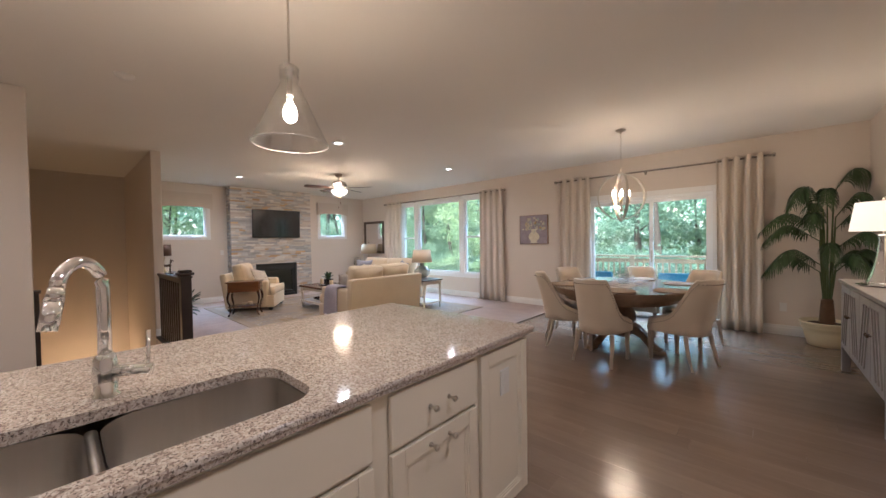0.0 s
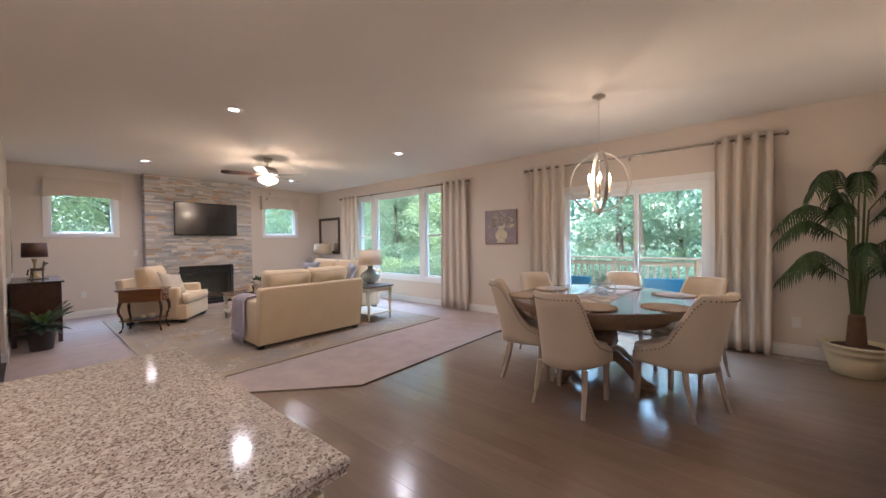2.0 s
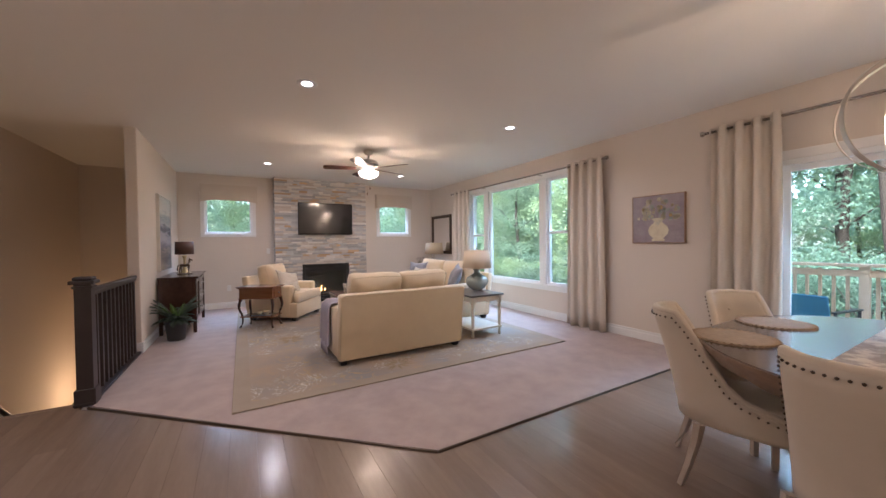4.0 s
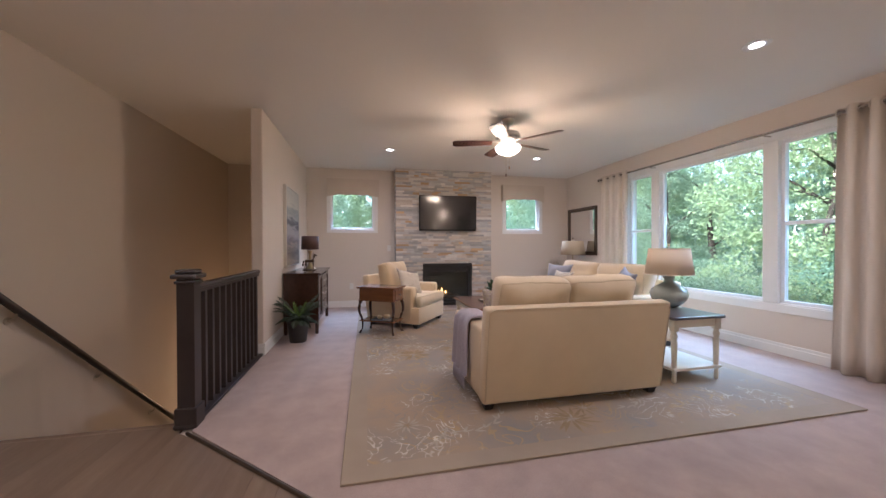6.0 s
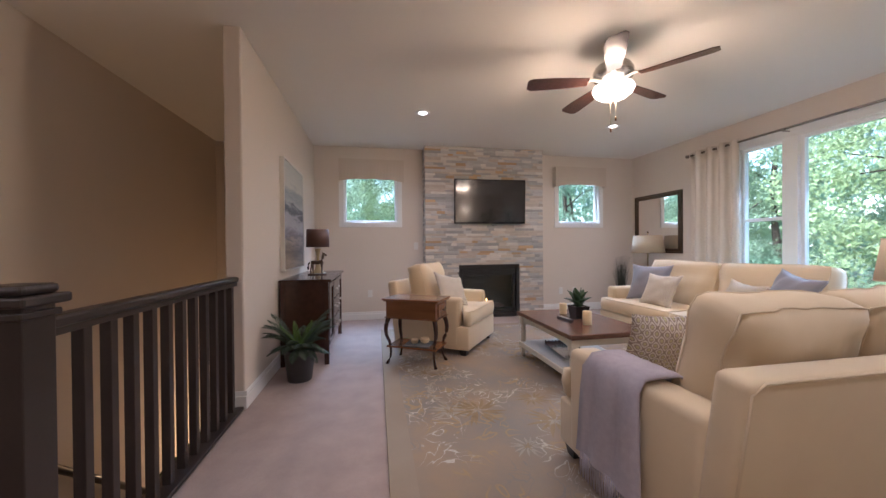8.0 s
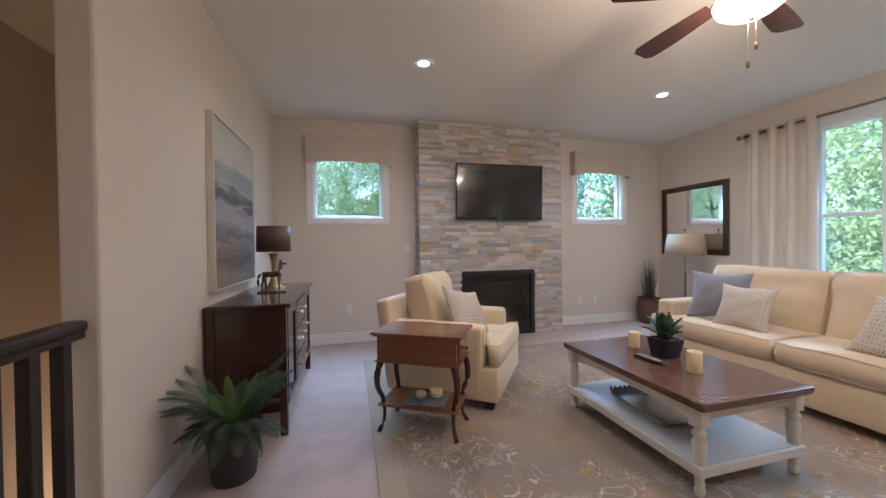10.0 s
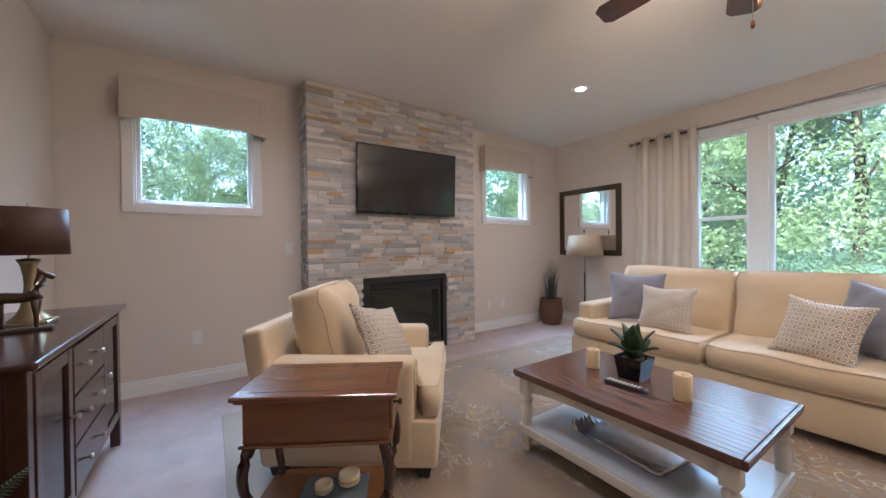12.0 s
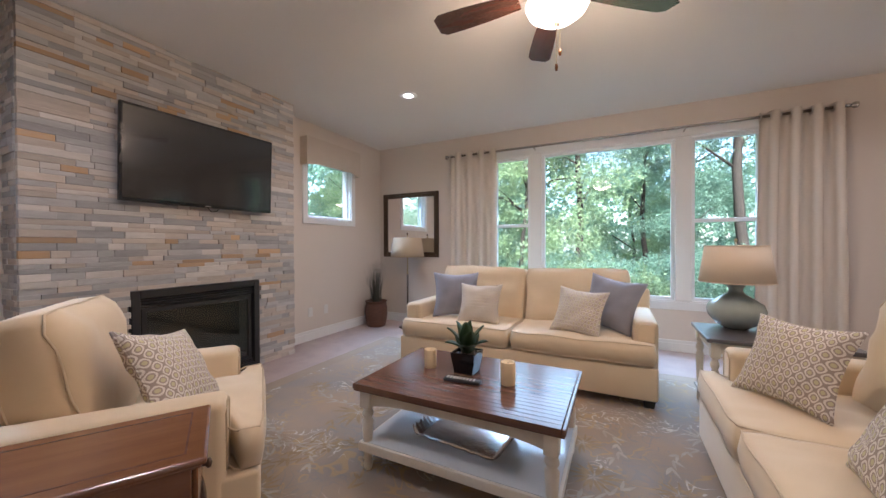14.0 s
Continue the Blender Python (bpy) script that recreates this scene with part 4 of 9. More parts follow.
def ceiling_fan():
    f = thing("ceiling_fan", pose(FAN[0], FAN[1], CEIL), "five-blade ceiling fan with a lit frosted bowl", "ceiling fan")
    bm = new_bm()
    lathe(bm, [(0.075, 0.0), (0.075, -0.02), (0.055, -0.06), (0.02, -0.075), (0.0, -0.075)], 28)
    part("canopy", bm, M["nickel"], f, "", True)
    bm = new_bm()
    cyl(bm, (0, 0, -0.07), (0, 0, -0.16), 0.013)
    part("downrod", bm, M["nickel"], f, "", True)
    bm = new_bm()
    lathe(bm, [(0.02, -0.13), (0.07, -0.14), (0.13, -0.165), (0.15, -0.20), (0.148, -0.25), (0.09, -0.27), (0.07, -0.31), (0.0, -0.31)], 32)
    part("motor", bm, M["rodmetal"], f, "", True)
    bm = new_bm()
    lathe(bm, [(0.09, -0.305), (0.148, -0.325), (0.156, -0.345), (0.142, -0.378), (0.10, -0.41), (0.05, -0.43), (0.012, -0.435)], 32)
    g = part("glass_bowl", bm, M["fanglass"], f, "", True)
    g.visible_shadow = False
    bm = new_bm()
    lathe(bm, [(0.0, -0.455), (0.012, -0.45), (0.018, -0.437), (0.0, -0.430)], 14)
    part("bowl_finial", bm, M["nickel"], f, "", True)
    base = radians(37)
    for k in range(5):
        a = base + math.radians(72) * k
        m = Matrix.Rotation(a, 4, "Z") @ Matrix.Translation((0, 0, -0.275)) @ Matrix.Rotation(math.radians(11), 4, "X")
        bm = new_bm()
        n = 14
        tops, lows = [], []
        for i in range(n + 1):
            t = i / n
            x = 0.19 + 0.48 * t
            w = 0.046 + 0.026 * math.sin(math.pi * 0.5 * min(1, t * 1.25))
            if t > 0.93:
                w *= 1 - 0.34 * ((t - 0.93) / 0.07) ** 2
            tops.append((bm.verts.new((x, -w, 0.003)), bm.verts.new((x, w, 0.003))))
            lows.append((bm.verts.new((x, -w, -0.003)), bm.verts.new((x, w, -0.003))))
        for i in range(n):
            bm.faces.new((tops[i][0], tops[i + 1][0], tops[i + 1][1], tops[i][1]))
            bm.faces.new((lows[i][1], lows[i + 1][1], lows[i + 1][0], lows[i][0]))
            for s in (0, 1):
                q = (tops[i][s], lows[i][s], lows[i + 1][s], tops[i + 1][s])
                bm.faces.new(q if s == 0 else q[::-1])
        bm.faces.new((tops[0][0], tops[0][1], lows[0][1], lows[0][0]))
        bm.faces.new((tops[n][1], tops[n][0], lows[n][0], lows[n][1]))
        b = part("blade", bm, M["mahog"], f, at=m)
        bm = new_bm()
        tube(bm, [(0.09, 0, 0.0), (0.15, 0, 0.015), (0.20, 0, 0.007)], 0.011, 8, sx=1.8)
        box(bm, (0.19, -0.035, 0.0035), (0.25, 0.035, 0.009), 0.003)
        part("blade_arm", bm, M["nickel"], b)
    for x, y, l, kk in ((0.0, -0.025, 0.20, 0), (0.012, 0.012, 0.13, 1)):
        z0 = -0.45 if not kk else -0.43
        bm = new_bm()
        cyl(bm, (x, y, z0), (x, y, z0 - l), 0.0016, n=6)
        ch = part("pull_chain", bm, M["brass"], f)
        bm = new_bm()
        lathe(bm, [(0.0, 0.0), (0.006, -0.006), (0.008, -0.022), (0.006, -0.036), (0.0, -0.04)], 10, pose(x, y, z0 - l))
        part("pull_knob", bm, M["cherry"], ch, "", True)


ceiling_fan()


def chandelier():
    c = thing("orb_chandelier", pose(ORB[0], ORB[1], CEIL), "brushed nickel orb chandelier with lit candle bulbs", "chandelier")
    zc, R = ORB[2] - CEIL, 0.30
    bm = new_bm()
    lathe(bm, [(0.062, 0.0), (0.062, -0.012), (0.02, -0.03), (0.008, -0.045), (0.0, -0.045)], 28)
    part("canopy", bm, M["nickel"], c, "", True)
    z = -0.045
    k = 0
    top = zc + R + 0.03
    while z - 0.026 > top:
        bm = new_bm()
        m = Matrix.Translation((0, 0, z - 0.016)) @ Matrix.Rotation(math.pi / 2 * (k % 2), 4, "Z")
        tube(bm, [m @ Vector((0.008 * math.cos(t), 0, 0.019 * math.sin(t))) for t in [2 * math.pi * q / 10 for q in range(10)]], 0.0022, 5, True)
        part("chain_link", bm, M["nickel"], c, "", True)
        z -= 0.030
        k += 1
    bm = new_bm()
    cyl(bm, (0, 0, z), (0, 0, zc - R), 0.006, n=10)
    lathe(bm, [(0.0, 0.0), (0.02, -0.01), (0.024, -0.022), (0.0, -0.035)], 16, pose(0, 0, zc + R + 0.02))
    lathe(bm, [(0.0, 0.02), (0.02, 0.01), (0.026, 0.0), (0.016, -0.014), (0.0, -0.03)], 16, pose(0, 0, zc - R))
    lathe(bm, [(0.006, 0.03), (0.016, 0.02), (0.03, 0.0), (0.012, -0.016), (0.0, -0.024)], 16, pose(0, 0, zc - 0.17))
    part("stem", bm, M["nickel"], c, "", True)
    for ang, tilt in ((42, 0), (119, 0), (179, 0)):
        bm = new_bm()
        m = Matrix.Translation((0, 0, zc)) @ Matrix.Rotation(math.radians(ang), 4, "Z") @ Matrix.Rotation(math.radians(tilt), 4, "X")
        n = 56
        rr = R - 0.0045 * (ang // 60)
        prof = ((rr, -0.0155), (rr, 0.0155), (rr - 0.004, 0.0155), (rr - 0.004, -0.0155))
        rings = []
        for q in range(n):
            a = 2 * math.pi * q / n
            rings.append([bm.verts.new(m @ Vector((r * math.cos(a), w, r * math.sin(a)))) for r, w in prof])
        for q in range(n):
            g, h = rings[q], rings[(q + 1) % n]
            for s in range(4):
                bm.faces.new((g[s], g[(s + 1) % 4], h[(s + 1) % 4], h[s]))
        part("ring", bm, M["nickel"], c)
    for q in range(4):
        a = math.radians(20 + 90 * q)
        ca, sa = math.cos(a), math.sin(a)
        bm = new_bm()
        tube(bm, [(0.01 * ca, 0.01 * sa, zc - 0.17), (0.05 * ca, 0.05 * sa, zc - 0.18), (0.085 * ca, 0.085 * sa, zc - 0.16), (0.09 * ca, 0.09 * sa, zc - 0.10)], 0.005, 8)
        lathe(bm, [(0.0, -0.004), (0.02, 0.0), (0.022, 0.006), (0.0, 0.006)], 14, pose(0.09 * ca, 0.09 * sa, zc - 0.10))
        arm = part("arm", bm, M["nickel"], c, "", True)
        bm = new_bm()
        cyl(bm, (0.09 * ca, 0.09 * sa, zc - 0.095), (0.09 * ca, 0.09 * sa, zc + 0.01), 0.0105, n=12)
        part("candle_sleeve", bm, M["wax"], arm, "ivory candle sleeve", True)
        bm = new_bm()
        lathe(bm, [(0.006, 0.0), (0.014, 0.018), (0.016, 0.03), (0.009, 0.055), (0.002, 0.075)], 12, pose(0.09 * ca, 0.09 * sa, zc + 0.01))
        b = part("bulb", bm, M["bulb"], arm, "lit flame-shaped bulb", True)
        b.visible_shadow = False


chandelier()


def pendant():
    c = thing("pendant_light", pose(PEND[0], PEND[1], CEIL), "clear seeded glass cone pendant with a lit bulb", "pendant light", "island pendants")
    bm = new_bm()
    lathe(bm, [(0.062, 0.0), (0.062, -0.016), (0.05, -0.024), (0.0, -0.024)], 28)
    part("canopy", bm, M["nickel"], c, "", True)
    bm = new_bm()
    cyl(bm, (0, 0, -0.02), (0, 0, -0.53), 0.0055, n=10)
    part("stem", bm, M["nickel"], c, "", True)
    bm = new_bm()
    lathe(bm, [(0.008, -0.505), (0.020, -0.52), (0.021, -0.55), (0.012, -0.565), (0.012, -0.645), (0.016, -0.65), (0.016, -0.685), (0.0, -0.685)], 20)
    part("socket", bm, M["rodmetal"], c, "", True)
    bm = new_bm()
    outer = [(0.036, -0.520), (0.046, -0.530), (0.046, -0.545), (0.037, -0.555), (0.046, -0.566), (0.046, -0.580), (0.037, -0.592), (0.047, -0.612), (0.105, -0.74), (0.175, -0.894), (0.178, -0.902)]
    lathe(bm, outer + [(r - 0.003, z) for r, z in outer[::-1]], 48)
    g = part("glass_shade", bm, M["seeded"], c, "", True)
    g.visible_shadow = False
    bm = new_bm()
    tube(bm, [(0.1765 * math.cos(t), 0.1765 * math.sin(t), -0.902) for t in [2 * math.pi * q / 48 for q in range(48)]], 0.0019, 6, True)
    part("glass_rim", bm, mat("polished_glass_edge", (0.75, 0.75, 0.74), rough=0.12, coat=1.0), g, "", True)
    rr = random.Random(3)
    bm = new_bm()
    for _ in range(110):
        t = rr.random()
        z = -0.66 - 0.23 * t
        r = 0.069 + (0.172 - 0.069) * t
        a = rr.uniform(0, 6.283)
        bmesh.ops.create_icosphere(bm, subdivisions=1, radius=rr.uniform(0.0012, 0.003), matrix=Matrix.Translation(((r - 0.0015) * math.cos(a), (r - 0.0015) * math.sin(a), z)))
    part("glass_seeds", bm, M["seeded"], g, "", True)
    bm = new_bm()
    lathe(bm, [(0.012, -0.685), (0.014, -0.70), (0.027, -0.722), (0.034, -0.75), (0.030, -0.777), (0.015, -0.794), (0.0, -0.798)], 20)
    b = part("bulb", bm, M["bulb"], c, "lit round bulb", True)
    b.visible_shadow = False
    return c


_p = pendant()
copy_thing(_p, pose(PEND[0], PEND[1] - 1.25, CEIL))


def wall_plate(m, label, slots=2):
    o = thing("wall_outlet", m, label, "wall outlet", "wall outlets")
    bm = new_bm()
    box(bm, (-0.036, -0.006, -0.058), (0.036, 0.0, 0.058), 0.003)
    part("plate", bm, M["plastic"], o)
    for z in (-0.022, 0.022)[:slots]:
        bm = new_bm()
        box(bm, (-0.016, -0.008, z - 0.014), (0.016, -0.0055, z + 0.014), 0.002)
        part("socket", bm, M["plastic"], o)


wall_plate(pose(XW, 2.42, 0.42, 0, 0, 90), "white duplex outlet low on the greige wall")
wall_plate(pose(XW, 5.72, 0.36, 0, 0, 90), "white duplex outlet low on the greige wall")
wall_plate(pose(XW, 5.98, 0.36, 0, 0, 90), "white duplex outlet low on the greige wall")
wall_plate(pose(XW, 3.16, 1.17, 0, 0, 90), "white light switch beside the stone chimney", 1)
wall_plate(pose(-0.30, YN, 0.38), "white duplex outlet beside the potted palm")

# ---- seating ----
RUG_TOP = 0.022


def piped_cushion(name, parent, size, m, seed, edge=0.72, material="cream", pipe="piping", n=12, wob=0.012, pinch=0.02, lip=None):
    """lip: how far its front reaches out on either side, and how deep."""
    def widen(p):
        if lip:
            left, right, y0 = lip
            f = max(0.0, min(1.0, (y0 - p[1]) / 0.02))
            p = Vector(p)
            p.x += f * (right * max(0.0, p.x) - left * max(0.0, -p.x)) / (size[0] / 2)
        return p
    bm = new_bm()
    pillow(bm, size, None, edge=edge, n=n, pinch=pinch, wob=wob, seed=seed, power=3.2)
    for q in bm.verts:
        q.co = widen(q.co)
    c = part(name, bm, M[material], parent, "", True, m)
    hx, hy, hz = size[0] / 2, size[1] / 2, size[2] / 2
    for s in (-1, 1):
        bm = new_bm()
        pts = []
        for q in range(40):
            a = 2 * math.pi * q / 40
            ca, sa = math.cos(a), math.sin(a)
            k = 1 / max(abs(ca), abs(sa))
            u, v = max(-1, min(1, ca * k)), max(-1, min(1, sa * k))
            x, y = rim_place(u, v, hx, hy, pinch, 0.05)
            w = noise.noise(Vector((u * 2.1 + seed, v * 2.1, s * 3.0 + seed))) + 0.35 * noise.noise(Vector((u * 5.3 + seed, v * 4.1, s * 7.0)))
            pts.append((x, y, s * hz * edge + wob * w))
        tube(bm, [widen(q) for q in pts], 0.0042, 6, True)
        part("piping", bm, M[pipe], c, "", True)
    return c


def upholstered(name, width, depth, seats, m, label, back_h=0.80, arm_h=0.60, arm_w=0.16, rake=8, category="sofa"):
    """Faces -y; the origin on the floor under its middle."""
    s = thing(name, m, label, category)
    w, d = width / 2, depth / 2
    bm = new_bm()
    box(bm, (-w + 0.006, -d + 0.004, 0.06), (w - 0.01, d - 0.08, 0.30), 0.015)
    part("base", bm, M["cream"], s, "", True)
    for sx in (-1, 1):
        bm = new_bm()
        a, b = (-w, -w + arm_w) if sx < 0 else (w - arm_w, w)
        box(bm, (a, -d + 0.115, 0.07), (b, d - 0.10, arm_h), 0.035, seg=3)
        arm = part("arm", bm, M["cream"], s, "", True)
        bm = new_bm()
        y = -d + 0.112
        i = 0.03
        tube(bm, [(a + i, y + 0.002, 0.32), (a + i * 0.8, y + 0.002, arm_h - 0.05), (a + 0.05, y + 0.002, arm_h - 0.02), (b - 0.05, y + 0.002, arm_h - 0.02), (b - i * 0.8, y + 0.002, arm_h - 0.05), (b - i, y + 0.002, 0.32)], 0.0036, 6)
        part("piping", bm, M["piping"], arm, "", True)
    bm = new_bm()
    rk = Matrix.Translation((0, d - 0.17, 0.06)) @ Matrix.Rotation(radians(-rake), 4, "X")
    box(bm, (-w, 0.0, 0.0), (w, 0.11, back_h - 0.085), 0.03, rk, 3)
    back = part("back_frame", bm, M["cream"], s, "", True)
    bm = new_bm()
    tube(bm, [rk @ Vector(p) for p in ((-w + 0.02, 0.108, 0.02), (-w + 0.02, 0.108, back_h - 0.12), (-w + 0.06, 0.108, back_h - 0.09), (w - 0.06, 0.108, back_h - 0.09), (w - 0.02, 0.108, back_h - 0.12), (w - 0.02, 0.108, 0.02))], 0.005, 6)
    part("piping", bm, M["piping"], back, "", True)
    inner = width - 2 * arm_w
    cw = inner / seats
    for k in range(seats):
        x = -inner / 2 + cw * (k + 0.5)
        over = arm_w * 0.55 if seats > 0 else 0
        lip = (arm_w - 0.012 if k == 0 else 0.0, arm_w - 0.012 if k == seats - 1 else 0.0, -d + 0.23)
        piped_cushion("seat_cushion", s, (cw - 0.008, depth - 0.22, 0.17), Matrix.Translation((x, -0.125, 0.385)), k + width, edge=0.82, n=18, lip=lip)
        mb = Matrix.Translation((x, d - 0.28, back_h - 0.142)) @ Matrix.Rotation(radians(90 - 14), 4, "X") @ Matrix.Rotation(radians((k - (seats - 1) / 2) * 2), 4, "Z")
        piped_cushion("back_cushion", s, (cw - 0.005, 0.57, 0.29), mb, k + 3.3 + width, edge=0.55, wob=0.03, pinch=0.03)
    for x in (-w + 0.065, w - 0.065):
        for y in (-d + 0.075, d - 0.13):
            bm = new_bm()
            bmesh.ops.create_cone(bm, cap_ends=True, segments=4, radius1=0.042, radius2=0.058, depth=0.06, matrix=Matrix.Translation((x, y, 0.03)) @ Matrix.Rotation(math.pi / 4, 4, "Z"))
            part("foot", bm, M["black"], s)
    return s


def throw_pillow(m, size, material, label, seed):
    p = thing("throw_pillow", m, label, "pillow")
    bm = new_bm()
    pillow(bm, (size, size, size * 0.36), None, edge=0.10, n=16, pinch=0.14, wob=0.016, seed=seed, power=2.0, round_=0.0)
    part("cover", bm, M[material], p, "", True)
    bm = new_bm()
    h = size / 2
    pts = []
    for q in range(48):
        a = 2 * math.pi * q / 48
        ca, sa = math.cos(a), math.sin(a)
        k = 1 / max(abs(ca), abs(sa))
        u, v = max(-1, min(1, ca * k)), max(-1, min(1, sa * k))
        pts.append((*rim_place(u, v, h, h, 0.14, 0.0), 0.0))
    tube(bm, pts, 0.0045, 6, True)
    part("piping", bm, M[material], p, "", True)
    return p


# three-cushion shapes in the living room
upholstered("sofa", 2.16, 0.95, 2, pose(-7.38, 5.86, RUG_TOP), "cream two-cushion sofa under the triple window", 0.80, 0.60)
upholstered("loveseat", 1.52, 0.98, 2, pose(-5.66, 4.27, RUG_TOP, 0, 0, -90), "cream two-cushion loveseat with its back to the dining area", 0.80, 0.60)
upholstered("armchair", 0.90, 0.95, 1, pose(-8.437, 3.319, RUG_TOP, 0, 0, 144), "cream armchair beside the cherry side table", 0.79, 0.59, category="armchair")

throw_pillow(pose(-8.02, 5.75, 0.70, 68, 0, 24), 0.46, "greycloth", "slate grey pillow against the sofa arm", 1)
throw_pillow(pose(-7.72, 5.62, 0.645, 62, 0, 8), 0.40, "ogee", "cream and grey ogee pillow on the sofa", 2)
throw_pillow(pose(-6.62, 5.80, 0.70, 66, 8, -24), 0.46, "greycloth", "slate grey pillow propped in the sofa corner", 3)
throw_pillow(pose(-6.85, 5.60, 0.645, 62, 4, -14), 0.40, "ogee", "cream and grey ogee pillow before a slate pillow", 4)
throw_pillow(pose(-8.25, 3.37, 0.645, 58, 12, 122), 0.43, "ogee", "cream and grey ogee pillow on the armchair", 5)
throw_pillow(pose(-5.88, 4.62, 0.665, 64, 0, -54), 0.39, "ogee", "cream and grey ogee pillow at the loveseat's window end", 6)
throw_pillow(pose(-5.86, 3.92, 0.65, 64, 0, -100), 0.40, "ogee", "cream and grey ogee pillow at the loveseat's throw end", 7)


def throw_blanket():
    t = thing("throw_blanket", pose(0, 0, 0), "lavender grey knitted throw with fringe over the loveseat arm", "throw blanket")
    bm = new_bm()
    prof = [(3.78, 0.50), (3.73, 0.605), (3.66, 0.645), (3.58, 0.648), (3.51, 0.64), (3.482, 0.60), (3.474, 0.50), (3.468, 0.38), (3.463, 0.26), (3.458, 0.20)]
    x0, x1 = -5.83, -5.50
    nx = 12
    sheets = []
    for off in (0.0, 0.012):
        rows = []
        for j, (y, z) in enumerate(prof):
            row = []
            for i in range(nx + 1):
                u = i / nx
                fold = 0.010 * math.sin(u * 15 + j * 0.25)
                if j < 5:
                    row.append(bm.verts.new((x0 + (x1 - x0) * u, y, z + off + abs(fold) * 0.6)))
                else:
                    row.append(bm.verts.new((x0 + (x1 - x0) * u + 0.012 * (j - 5) * (u - 0.5), y - off - fold, z)))
            rows.append(row)
        sheets.append(rows)
    for s, rows in enumerate(sheets):
        for j in range(len(prof) - 1):
            for i in range(nx):
                f = (rows[j][i], rows[j][i + 1], rows[j + 1][i + 1], rows[j + 1][i])
                bm.faces.new(f if s else f[::-1])
    a, b = sheets
    for j in range(len(prof) - 1):
        bm.faces.new((a[j][0], b[j][0], b[j + 1][0], a[j + 1][0]))
        bm.faces.new((a[j][nx], a[j + 1][nx], b[j + 1][nx], b[j][nx]))
    part("cloth", bm, M["throw"], t, "", True)
    bm = new_bm()
    for i in range(26):
        x = x0 - 0.01 + (x1 - x0 + 0.02) * (i + 0.5) / 26
        tube(bm, [(x, 3.452, 0.205), (x + 0.003 * math.sin(i), 3.448, 0.15), (x + 0.006 * math.sin(i * 2.1), 3.45, 0.09)], lambda q: 0.004 - 0.001 * q, 5)
    tagged(part("fringe", bm, M["throw"], t, "", True), kind="stuff")


throw_blanket()


